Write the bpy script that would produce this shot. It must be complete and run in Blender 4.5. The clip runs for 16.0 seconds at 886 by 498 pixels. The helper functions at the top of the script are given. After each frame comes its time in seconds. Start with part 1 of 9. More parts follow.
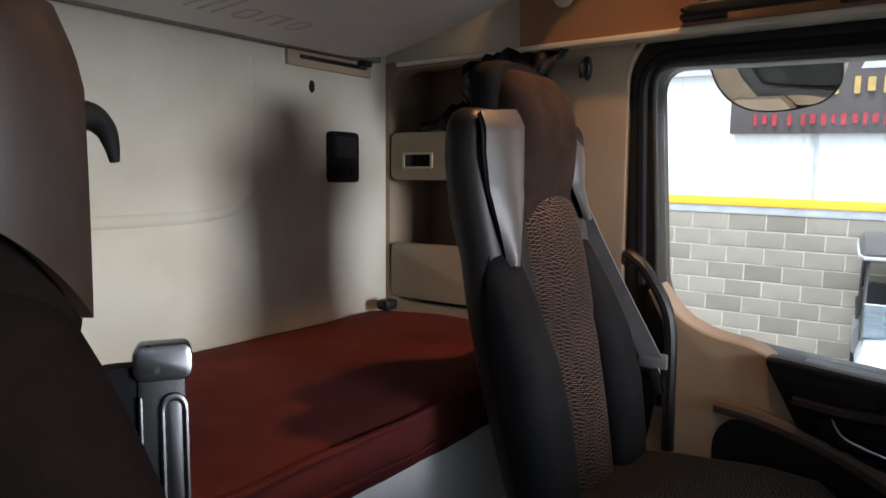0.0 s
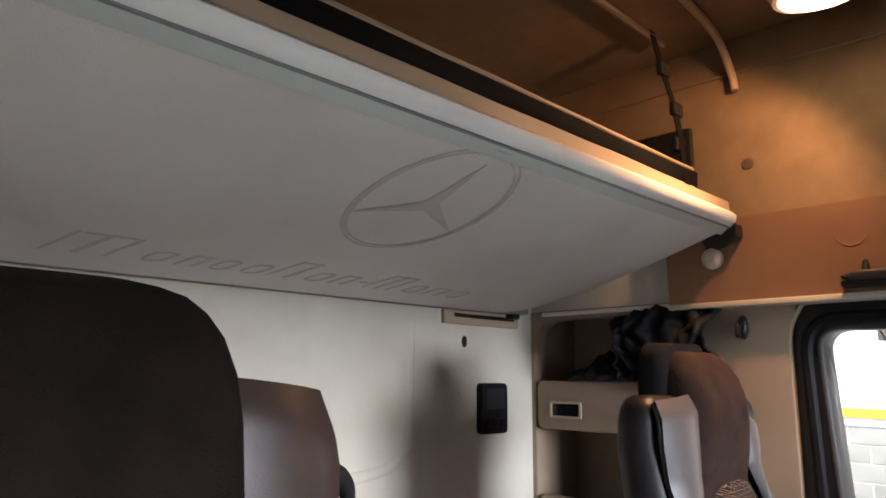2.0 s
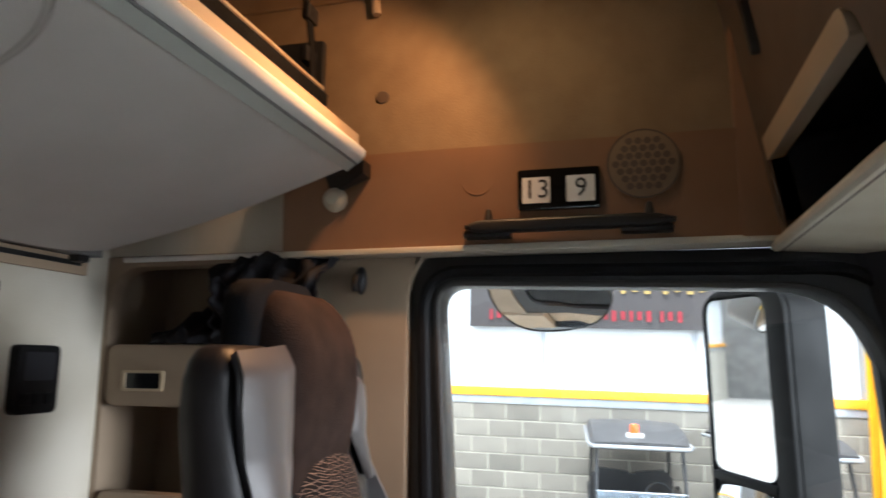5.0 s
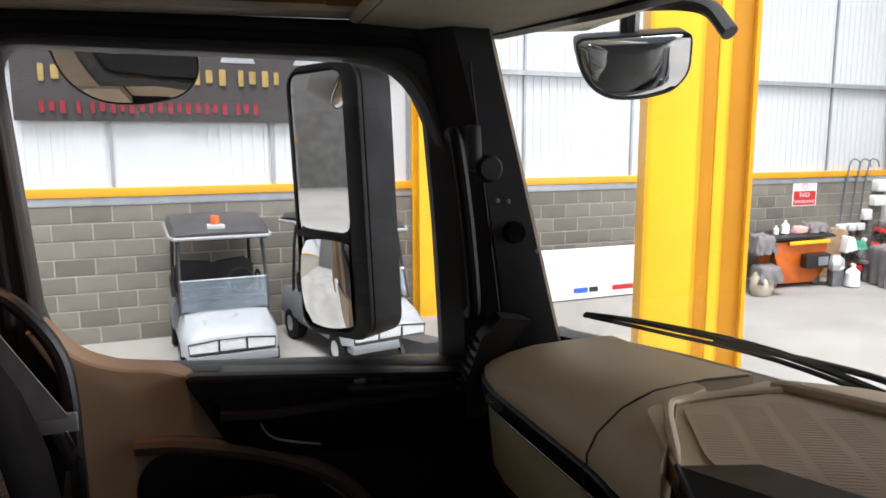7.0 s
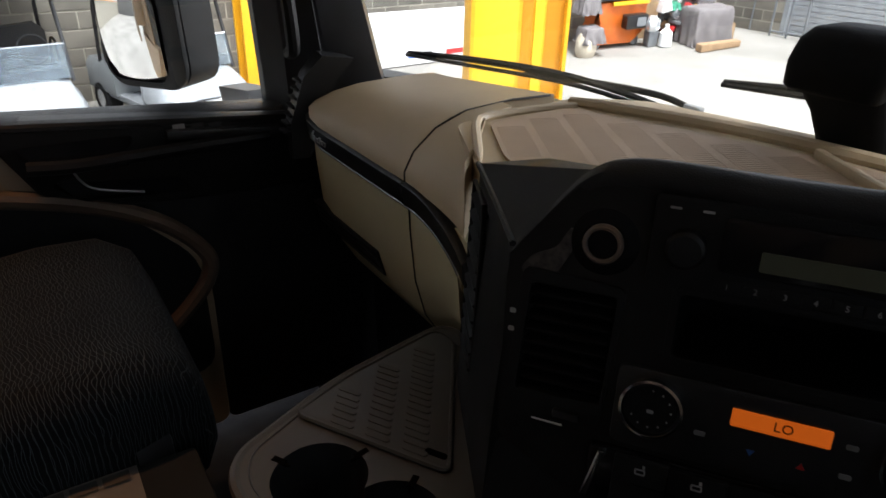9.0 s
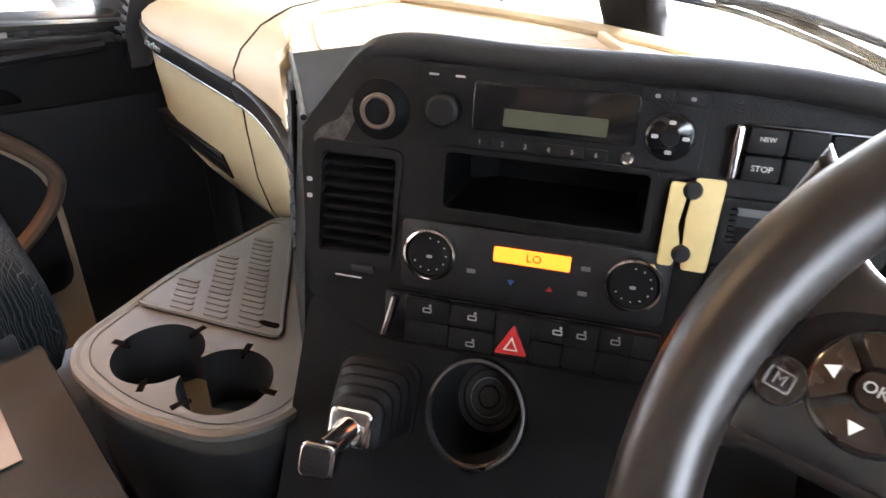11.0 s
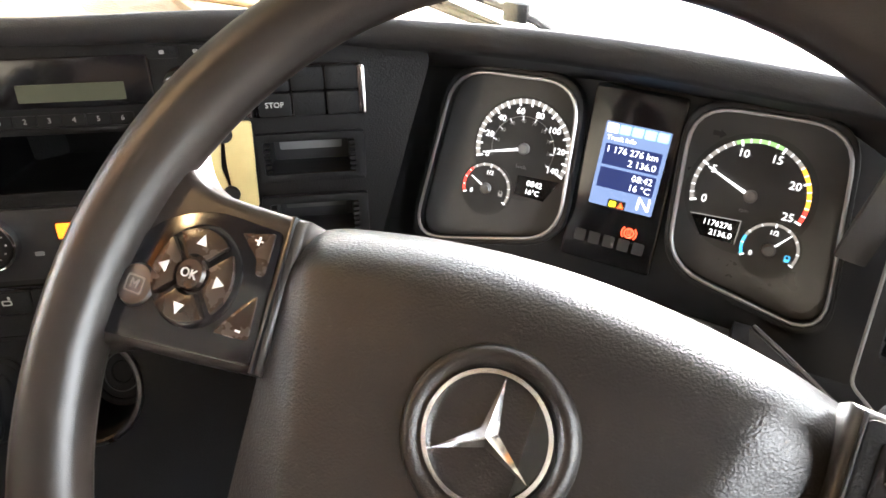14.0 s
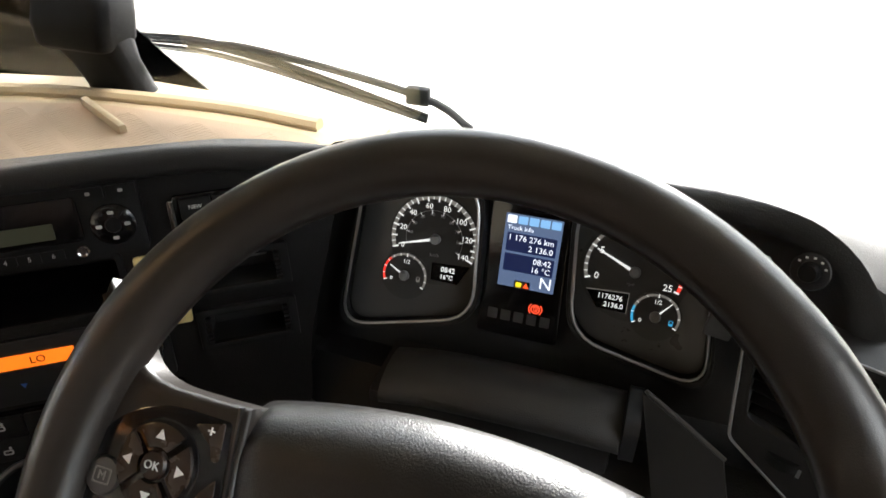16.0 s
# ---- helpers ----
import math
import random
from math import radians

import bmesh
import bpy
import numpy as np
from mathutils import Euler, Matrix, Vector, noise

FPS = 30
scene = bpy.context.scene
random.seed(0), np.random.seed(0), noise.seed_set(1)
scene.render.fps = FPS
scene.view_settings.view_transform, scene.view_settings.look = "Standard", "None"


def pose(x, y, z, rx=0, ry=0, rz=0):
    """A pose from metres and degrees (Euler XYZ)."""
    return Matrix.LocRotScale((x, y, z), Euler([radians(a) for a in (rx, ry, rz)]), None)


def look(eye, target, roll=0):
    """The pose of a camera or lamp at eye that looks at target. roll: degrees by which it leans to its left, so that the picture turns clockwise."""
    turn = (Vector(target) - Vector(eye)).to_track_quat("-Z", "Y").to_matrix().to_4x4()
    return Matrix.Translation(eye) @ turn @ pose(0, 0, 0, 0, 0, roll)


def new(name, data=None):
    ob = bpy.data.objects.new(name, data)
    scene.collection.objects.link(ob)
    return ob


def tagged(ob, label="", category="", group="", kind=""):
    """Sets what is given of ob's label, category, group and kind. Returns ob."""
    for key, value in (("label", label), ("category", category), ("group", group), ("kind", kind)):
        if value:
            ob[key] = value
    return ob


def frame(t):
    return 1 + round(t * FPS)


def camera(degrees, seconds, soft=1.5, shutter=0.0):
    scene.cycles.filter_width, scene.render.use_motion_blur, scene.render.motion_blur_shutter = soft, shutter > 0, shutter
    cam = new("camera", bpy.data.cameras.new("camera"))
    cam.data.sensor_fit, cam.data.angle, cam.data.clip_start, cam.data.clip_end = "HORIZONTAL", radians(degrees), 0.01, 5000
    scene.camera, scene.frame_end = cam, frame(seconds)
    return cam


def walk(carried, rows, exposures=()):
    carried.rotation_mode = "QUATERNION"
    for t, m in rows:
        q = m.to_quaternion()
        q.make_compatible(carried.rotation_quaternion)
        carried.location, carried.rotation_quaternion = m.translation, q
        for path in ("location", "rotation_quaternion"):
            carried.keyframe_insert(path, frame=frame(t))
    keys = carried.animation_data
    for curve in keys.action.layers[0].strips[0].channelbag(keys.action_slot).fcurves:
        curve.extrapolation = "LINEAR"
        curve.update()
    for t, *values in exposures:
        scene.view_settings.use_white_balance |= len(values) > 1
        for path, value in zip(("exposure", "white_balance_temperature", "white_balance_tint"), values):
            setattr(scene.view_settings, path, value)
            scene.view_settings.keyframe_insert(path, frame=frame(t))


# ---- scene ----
cam = camera(65.1, 16.0, shutter=0.22)
PATH = [
    (0, (0.409, 0.001, 1.101), (-1.205, -1.162, 0.898), 0.4),
    (0.5, (0.417, 0.0, 1.146), (-1.179, -1.198, 1.01), 0.3),
    (1, (0.432, 0.001, 1.17), (-1.128, -1.251, 1.168), 0.4),
    (1.5, (0.463, -0.009, 1.202), (-1.034, -1.322, 1.39), 0.4),
    (2, (0.498, -0.036, 1.232), (-0.886, -1.433, 1.592), 0.5),
    (2.5, (0.507, -0.09, 1.221), (-0.781, -1.549, 1.68), 0.8),
    (3, (0.484, -0.187, 1.161), (-0.782, -1.666, 1.618), 0.9),
    (3.2, (0.480, -0.190, 1.125), (-0.784, -1.665, 1.602), 1.1),
    (3.5, (0.465, -0.18, 1.108), (-0.906, -1.566, 1.552), 1.3),
    (4, (0.416, -0.129, 1.155), (-1.214, -1.201, 1.598), 0.7),
    (4.2, (0.394, -0.143, 1.158), (-1.329, -1.051, 1.612), 0.4),
    (4.5, (0.34, -0.135, 1.195), (-1.441, -0.96, 1.581), 0.3),
    (4.8, (0.265, -0.159, 1.184), (-1.574, -0.860, 1.541), 0.2),
    (5, (0.197, -0.154, 1.188), (-1.707, -0.674, 1.513), 0.5),
    (5.2, (0.188, -0.164, 1.180), (-1.770, -0.445, 1.476), 0.0),
    (7.5, (0.258, -0.188, 1.122), (-1.558, 0.554, 0.729), -0.8),
    (8, (0.267, -0.189, 1.105), (-1.462, 0.627, 0.516), -0.9),
    (8.5, (0.278, -0.186, 1.088), (-1.352, 0.685, 0.322), -0.6),
    (9, (0.292, -0.184, 1.08), (-1.233, 0.752, 0.187), -0.5),
    (11.5, (0.447, -0.145, 1.069), (-0.75, 1.015, -0.037), 0.7),
    (12, (0.478, -0.127, 1.066), (-0.625, 1.11, -0.054), 0.8),
    (12.5, (0.504, -0.118, 1.068), (-0.49, 1.196, -0.066), 1.0),
    (13, (0.528, -0.11, 1.067), (-0.358, 1.268, -0.081), 1.1),
    (13.5, (0.553, -0.104, 1.074), (-0.231, 1.326, -0.085), 1.1),
    (14, (0.575, -0.098, 1.086), (-0.121, 1.367, -0.085), 1.0),
    (14.5, (0.589, -0.097, 1.096), (-0.031, 1.397, -0.08), 0.8),
    (15, (0.592, -0.098, 1.118), (0.026, 1.417, -0.058), 0.7),
    (15.5, (0.586, -0.095, 1.142), (0.048, 1.437, -0.026), 0.4),
    (16, (0.582, -0.097, 1.187), (0.075, 1.456, 0.032), -0.0),
]
walk(cam, [(t, look(eye, target, roll)) for t, eye, target, roll in PATH],
     exposures=[(0.0, 3.0, 5750, 11), (2.0, 3.65, 5650, 14), (3.5, 4.15, 5600, 12), (5.0, 3.35, 5650, 9), (7.3, 2.2, 6200, 17), (9.2, 2.95, 6050, 13), (11.3, 6.55, 6000, 16), (12.5, 6.65, 6200, 15), (14.0, 6.45, 6500, 13), (15.0, 5.9, 6500, 12), (15.5, 5.6, 6500, 11), (16.0, 4.7, 6500, 10)])

# ---- light: hall daylight from roof lights, an unseen open door ahead of the cab, one warm roof lamp inside ----
world = bpy.data.worlds.new("hall_daylight")
scene.world = world
world.use_nodes = True
wn = world.node_tree.nodes
sky = wn.new("ShaderNodeTexSky")
sky.sky_type, sky.sun_disc = "NISHITA", False
sky.sun_elevation, sky.sun_rotation = radians(68), radians(90)
sky.air_density, sky.dust_density = 1.0, 4.0
hsv = wn.new("ShaderNodeHueSaturation")
hsv.inputs["Saturation"].default_value = 0.25
world.node_tree.links.new(sky.outputs[0], hsv.inputs["Color"])
world.node_tree.links.new(hsv.outputs[0], wn["Background"].inputs["Color"])
wn["Background"].inputs["Strength"].default_value = 0.07
sun = new("sun", bpy.data.lights.new("sun", "SUN"))
sun.data.energy, sun.data.angle, sun.data.color = 1.15, radians(24), (1.0, 0.96, 0.9)
sun.matrix_world = look((0, 0, 8), (-0.36, 0.06, 7.1))
# area lamp added for daylight from a door opening ahead, out of view
daylight = new("door_daylight", bpy.data.lights.new("door_daylight", "AREA"))
daylight.data.shape, daylight.data.size, daylight.data.size_y = "RECTANGLE", 3.4, 3.2
daylight.data.energy, daylight.data.color = 230.0, (1.0, 0.97, 0.93)
daylight.matrix_world = look((1.1, 11.8, 2.3), (-0.2, -1.0, 1.15))

# ---- tools for meshes ----
def frame_of(origin, right, up):
    """A pose whose x is right, y is up and z points out of the face."""
    r, u = Vector(right).normalized(), Vector(up)
    n = r.cross(u).normalized()
    u = n.cross(r)
    m = Matrix((r, u, n)).transposed().to_4x4()
    m.translation = Vector(origin)
    return m


def ring_faces(bm, a, b, closed=True):
    n = len(a)
    for i in range(n if closed else n - 1):
        j = (i + 1) % n
        bm.faces.new((a[i], a[j], b[j], b[i]))


def box(sx, sy, sz, bev=0.0, seg=2):
    bm = bmesh.new()
    bmesh.ops.create_cube(bm, size=1, matrix=Matrix.Diagonal((sx, sy, sz, 1)))
    if bev:
        bmesh.ops.bevel(bm, geom=bm.edges[:], offset=bev, segments=seg, profile=0.6, affect="EDGES")
    return bm


def span(x0, x1, y0, y1, z0, z1, bev=0.0, seg=2):
    bm = box(x1 - x0, y1 - y0, z1 - z0, bev, seg)
    bm.transform(Matrix.Translation(((x0 + x1) / 2, (y0 + y1) / 2, (z0 + z1) / 2)))
    return bm


def rrect(w, h, r, n=5, cx=0.0, cy=0.0):
    pts = []
    for k, (sx, sy) in enumerate(((1, 1), (-1, 1), (-1, -1), (1, -1))):
        for i in range(n + 1):
            a = radians(90 * k + 90 * i / n)
            pts.append((cx + sx * (w / 2 - r) + r * math.cos(a), cy + sy * (h / 2 - r) + r * math.sin(a)))
    return pts


def rpoly(pts, r, n=4):
    """A polygon (counter-clockwise) with rounded corners."""
    out = []
    k = len(pts)
    rs = r if isinstance(r, (list, tuple)) else [r] * k
    for i in range(k):
        p, a, b = Vector(pts[i]), Vector(pts[i - 1]), Vector(pts[(i + 1) % k])
        d1, d2 = (a - p), (b - p)
        q = min(rs[i], d1.length * 0.49, d2.length * 0.49)
        s, e = p + d1.normalized() * q, p + d2.normalized() * q
        for j in range(n + 1):
            t = j / n
            out.append(tuple((1 - t) ** 2 * s + 2 * t * (1 - t) * p + t * t * e))
    return out


def plate(pts, z0, z1, bev=0.0, seg=2, hole=None):
    """A polygon of the local xy plane, thick from z0 to z1; hole: a second outline with as many points."""
    bm = bmesh.new()
    lo = [bm.verts.new((x, y, z0)) for x, y in pts]
    hi = [bm.verts.new((x, y, z1)) for x, y in pts]
    ring_faces(bm, lo, hi)
    if hole:
        lo2 = [bm.verts.new((x, y, z0)) for x, y in hole]
        hi2 = [bm.verts.new((x, y, z1)) for x, y in hole]
        ring_faces(bm, hi2, lo2)
        ring_faces(bm, hi, hi2)
        ring_faces(bm, lo2, lo)
    else:
        bm.faces.new(hi)
        bm.faces.new(lo[::-1])
    bmesh.ops.recalc_face_normals(bm, faces=bm.faces[:])
    if bev:
        top = [e for e in bm.edges if all(abs(v.co.z - z1) < 1e-6 for v in e.verts) and not (hole and e.is_boundary)]
        top = [e for e in top if any(abs(f.normal.z) < 0.5 for f in e.link_faces)]
        bmesh.ops.bevel(bm, geom=top, offset=bev, segments=seg, profile=0.6, affect="EDGES")
    return bm


def pierced(pts, holes, z0, z1):
    """A plate like the one above with any number of holes through it."""
    bm = bmesh.new()
    tops, edges = [], []
    for loop in [pts] + holes:
        vs = [bm.verts.new((x, y, z1)) for x, y in loop]
        edges += [bm.edges.new((vs[i], vs[(i + 1) % len(vs)])) for i in range(len(vs))]
        tops.append(vs)
    bmesh.ops.triangle_fill(bm, use_beauty=True, use_dissolve=False, edges=edges)
    for vs in tops:
        lo = [bm.verts.new((v.co.x, v.co.y, z0)) for v in vs]
        ring_faces(bm, vs, lo)
    bmesh.ops.recalc_face_normals(bm, faces=bm.faces[:])
    up = max(bm.faces, key=lambda f: f.calc_area() if abs(f.normal.z) > 0.9 else 0)
    if up.normal.z < 0:
        bmesh.ops.reverse_faces(bm, faces=bm.faces[:])
    return bm


def well(pts, depth, z1, taper=1.0):
    """The inside of a recess: walls and a floor, open above."""
    n = len(pts)
    cx, cy = sum(p[0] for p in pts) / n, sum(p[1] for p in pts) / n
    bm = bmesh.new()
    hi = [bm.verts.new((x, y, z1)) for x, y in pts]
    lo = [bm.verts.new((cx + (x - cx) * taper, cy + (y - cy) * taper, z1 - depth)) for x, y in pts]
    ring_faces(bm, lo, hi)
    bm.faces.new(lo)
    bmesh.ops.recalc_face_normals(bm, faces=bm.faces[:])
    if max(bm.faces, key=lambda f: len(f.verts)).normal.z < 0:
        bmesh.ops.reverse_faces(bm, faces=bm.faces[:])
    return bm


def tube(pts, r, n=10, closed=False, caps=True):
    bm = bmesh.new()
    pts = [Vector(p) for p in pts]
    k = len(pts)
    rs = r if isinstance(r, (list, tuple)) else [r] * k
    rings, side = [], None
    for i, p in enumerate(pts):
        a = pts[i - 1] if (i or closed) else p
        b = pts[(i + 1) % k] if (i < k - 1 or closed) else p
        d = (b - a).normalized()
        if side is None:
            side = d.orthogonal().normalized()
        side = (side - d * side.dot(d)).normalized()
        up = d.cross(side)
        rings.append([bm.verts.new(p + rs[i] * (math.cos(t) * side + math.sin(t) * up)) for t in (2 * math.pi * j / n for j in range(n))])
    for i in range(k - 1):
        ring_faces(bm, rings[i], rings[i + 1])
    if closed:
        ring_faces(bm, rings[-1], rings[0])
    elif caps:
        bm.faces.new(rings[0][::-1])
        bm.faces.new(rings[-1])
    bmesh.ops.recalc_face_normals(bm, faces=bm.faces[:])
    return bm


def arc(p0, p1, p2, n=8):
    """Points of a quadratic curve."""
    a, b, c = Vector(p0), Vector(p1), Vector(p2)
    return [(1 - t) ** 2 * a + 2 * t * (1 - t) * b + t * t * c for t in (i / n for i in range(n + 1))]


def smooth_path(pts, n=5):
    """A smooth line through the points."""
    p = [Vector(q) for q in pts]
    p = [2 * p[0] - p[1]] + p + [2 * p[-1] - p[-2]]
    out = []
    for i in range(1, len(p) - 2):
        for j in range(n):
            t = j / n
            out.append(0.5 * (2 * p[i] + (p[i + 1] - p[i - 1]) * t + (2 * p[i - 1] - 5 * p[i] + 4 * p[i + 1] - p[i + 2]) * t ** 2
                              + (3 * p[i] - p[i - 1] - 3 * p[i + 1] + p[i + 2]) * t ** 3))
    return out + [p[-2]]


def lathe(profile, n=28):
    """Turned about z from rows of (radius, z)."""
    bm = bmesh.new()
    rings = []
    for r, z in profile:
        rings.append([bm.verts.new((r * math.cos(2 * math.pi * i / n), r * math.sin(2 * math.pi * i / n), z)) for i in range(n)])
    for a, b in zip(rings, rings[1:]):
        ring_faces(bm, a, b)
    if profile[0][0] > 1e-6 and profile[-1][0] > 1e-6:
        ring_faces(bm, rings[-1], rings[0])
    bmesh.ops.remove_doubles(bm, verts=bm.verts[:], dist=1e-6)
    bmesh.ops.recalc_face_normals(bm, faces=bm.faces[:])
    return bm


def loft(rings, caps=True, closed=True):
    bm = bmesh.new()
    vs = [[bm.verts.new(p) for p in r] for r in rings]
    for a, b in zip(vs, vs[1:]):
        ring_faces(bm, a, b, closed)
    if caps and closed:
        bm.faces.new(vs[0][::-1])
        bm.faces.new(vs[-1])
    bmesh.ops.recalc_face_normals(bm, faces=bm.faces[:])
    return bm


def sheet(fn, nu, nv, thick=0.0):
    """A surface fn(u, v) over 0..1, with a thickness along its normals."""
    bm = bmesh.new()
    vs = [[bm.verts.new(fn(i / nu, j / nv)) for j in range(nv + 1)] for i in range(nu + 1)]
    for i in range(nu):
        for j in range(nv):
            bm.faces.new((vs[i][j], vs[i + 1][j], vs[i + 1][j + 1], vs[i][j + 1]))
    bm.normal_update()
    if thick:
        bmesh.ops.solidify(bm, geom=bm.faces[:], thickness=thick)
    return bm


def cloth(fn, nu, nv, thick):
    """A crumpled surface fn(u, v) with a second layer behind it and a closed rim."""
    bm = bmesh.new()
    grid = [[bm.verts.new(fn(i / nu, j / nv)) for j in range(nv + 1)] for i in range(nu + 1)]
    for i in range(nu):
        for j in range(nv):
            bm.faces.new((grid[i][j], grid[i + 1][j], grid[i + 1][j + 1], grid[i][j + 1]))
    bm.normal_update()
    back = [[bm.verts.new(v.co - v.normal * thick) for v in row] for row in grid]
    for i in range(nu):
        for j in range(nv):
            bm.faces.new((back[i][j + 1], back[i + 1][j + 1], back[i + 1][j], back[i][j]))
    rim = [(i, 0) for i in range(nu)] + [(nu, j) for j in range(nv)] + [(i, nv) for i in range(nu, 0, -1)] + [(0, j) for j in range(nv, 0, -1)]
    for (i, j), (m, n) in zip(rim, rim[1:] + rim[:1]):
        bm.faces.new((grid[m][n], grid[i][j], back[i][j], back[m][n]))
    bm.normal_update()
    return bm


def join(*bms):
    out = bmesh.new()
    for b in bms:
        me = bpy.data.meshes.new("tmp")
        b.to_mesh(me)
        out.from_mesh(me)
        bpy.data.meshes.remove(me)
        b.free()
    return out


def moved(bm, m):
    bm.transform(m)
    return bm


def link(name, bm, mat, sharp=32):
    lim = radians(sharp)
    for e in bm.edges:
        e.smooth = not (len(e.link_faces) == 2 and e.calc_face_angle(0) > lim)
    for f in bm.faces:
        f.smooth = True
    me = bpy.data.meshes.new(name)
    bm.to_mesh(me)
    bm.free()
    me.materials.append(mat)
    return new(name, me)


def thing(name, label, category, at=(0, 0, 0), group="", kind=""):
    """An Empty at its base that parents the parts."""
    ob = new(name)
    ob.empty_display_size = 0.05
    ob.location = at
    return tagged(ob, label, category, group, kind)


def part(name, bm, mat, parent, label="", m=None, sharp=32):
    """One mesh under a thing or a part; the mesh is given in the world's metres."""
    if m is not None:
        bm.transform(m)
    ob = link(name, bm, mat, sharp)
    ob.parent = parent
    if parent.parent is None:
        ob.matrix_parent_inverse = Matrix.Translation(-parent.location)
    if label:
        ob["label"] = label
    return ob


def solo(name, bm, mat, label, category, group="", kind="", m=None, sharp=32):
    if m is not None:
        bm.transform(m)
    return tagged(link(name, bm, mat, sharp), label, category, group, kind)


def writing(text, size, m, mat, parent, depth=0.0004, align="CENTER"):
    """Raised letters as a mesh."""
    cu = bpy.data.curves.new("writing", "FONT")
    cu.body, cu.size, cu.align_x, cu.align_y, cu.extrude = text, size, align, "CENTER", depth
    cu.resolution_u = 2
    tmp = bpy.data.objects.new("tmp_text", cu)
    me = bpy.data.meshes.new_from_object(tmp)
    bpy.data.objects.remove(tmp)
    bm = bmesh.new()
    bm.from_mesh(me)
    bpy.data.meshes.remove(me)
    return part("writing", bm, mat, parent, "", m)


# ---- materials ----
def material(name, colour, rough=0.5, metal=0.0, second=None, scale=8.0, grain=0.0, grain_scale=400.0, wear=0.3, coat=0.0, rough_var=0.1, spec=0.5):
    """Colour with stains at one scale and relief at a finer one."""
    mt = bpy.data.materials.new(name)
    mt.use_nodes = True
    nt = mt.node_tree
    b = nt.nodes["Principled BSDF"]
    L = nt.links.new
    tc = nt.nodes.new("ShaderNodeTexCoord")
    n1 = nt.nodes.new("ShaderNodeTexNoise")
    n1.inputs["Scale"].default_value, n1.inputs["Detail"].default_value = scale, 6
    L(tc.outputs["Object"], n1.inputs["Vector"])
    ramp = nt.nodes.new("ShaderNodeMapRange")
    ramp.inputs["From Min"].default_value, ramp.inputs["From Max"].default_value = 0.35, 0.7
    L(n1.outputs["Fac"], ramp.inputs["Value"])
    mix = nt.nodes.new("ShaderNodeMix")
    mix.data_type = "RGBA"
    second = second or tuple(c * (1 - wear) for c in colour)
    mix.inputs["A"].default_value, mix.inputs["B"].default_value = (*colour, 1), (*second, 1)
    L(ramp.outputs["Result"], mix.inputs["Factor"])
    L(mix.outputs["Result"], b.inputs["Base Color"])
    b.inputs["Metallic"].default_value = metal
    b.inputs["Specular IOR Level"].default_value = spec
    if coat:
        b.inputs["Coat Weight"].default_value, b.inputs["Coat Roughness"].default_value = coat, 0.08
    rr = nt.nodes.new("ShaderNodeMapRange")
    rr.inputs["To Min"].default_value, rr.inputs["To Max"].default_value = max(0.02, rough - rough_var), min(1, rough + rough_var)
    L(n1.outputs["Fac"], rr.inputs["Value"])
    L(rr.outputs["Result"], b.inputs["Roughness"])
    if grain:
        n2 = nt.nodes.new("ShaderNodeTexNoise")
        n2.inputs["Scale"].default_value, n2.inputs["Detail"].default_value = grain_scale, 3
        L(tc.outputs["Object"], n2.inputs["Vector"])
        bp = nt.nodes.new("ShaderNodeBump")
        bp.inputs["Strength"].default_value, bp.inputs["Distance"].default_value = min(1, grain), 0.002
        L(n2.outputs["Fac"], bp.inputs["Height"])
        L(bp.outputs["Normal"], b.inputs["Normal"])
    return mt


def glowing(name, colour, strength, base=(0.02, 0.02, 0.02)):
    mt = bpy.data.materials.new(name)
    mt.use_nodes = True
    b = mt.node_tree.nodes["Principled BSDF"]
    b.inputs["Base Color"].default_value = (*base, 1)
    b.inputs["Emission Color"].default_value = (*colour, 1)
    b.inputs["Emission Strength"].default_value = strength
    b.inputs["Roughness"].default_value = 0.3
    return mt


def glass(name, tint=(0.95, 0.97, 0.96), rough=0.0):
    """A thin pane: clear, with the mirror of its surface."""
    mt = bpy.data.materials.new(name)
    mt.use_nodes = True
    nt = mt.node_tree
    nt.nodes.remove(nt.nodes["Principled BSDF"])
    tr, gl = nt.nodes.new("ShaderNodeBsdfTransparent"), nt.nodes.new("ShaderNodeBsdfGlossy")
    tr.inputs["Color"].default_value = (*tint, 1)
    gl.inputs["Roughness"].default_value = rough
    fr, mx = nt.nodes.new("ShaderNodeFresnel"), nt.nodes.new("ShaderNodeMixShader")
    fr.inputs["IOR"].default_value = 1.4
    nt.links.new(fr.outputs[0], mx.inputs[0])
    nt.links.new(tr.outputs[0], mx.inputs[1])
    nt.links.new(gl.outputs[0], mx.inputs[2])
    nt.links.new(mx.outputs[0], nt.nodes["Material Output"].inputs["Surface"])
    return mt


TAN = material("tan_trim", (0.40, 0.30, 0.20), 0.62, scale=5, wear=0.12, grain=0.15, grain_scale=700)
BAYTAN = material("bay_tan", (0.29, 0.22, 0.148), 0.66, second=(0.24, 0.18, 0.12), scale=5, grain=0.2, grain_scale=600)
HEADER = material("header_tan", (0.235, 0.125, 0.062), 0.7, second=(0.19, 0.098, 0.048), scale=4, grain=0.25, grain_scale=500)
CREAM = material("cream_felt", (0.60, 0.565, 0.47), 0.9, second=(0.46, 0.415, 0.315), scale=3.5, grain=0.35, grain_scale=350)
FELT = material("roof_felt", (0.22, 0.152, 0.085), 0.92, second=(0.185, 0.125, 0.07), scale=14, grain=0.4, grain_scale=300)
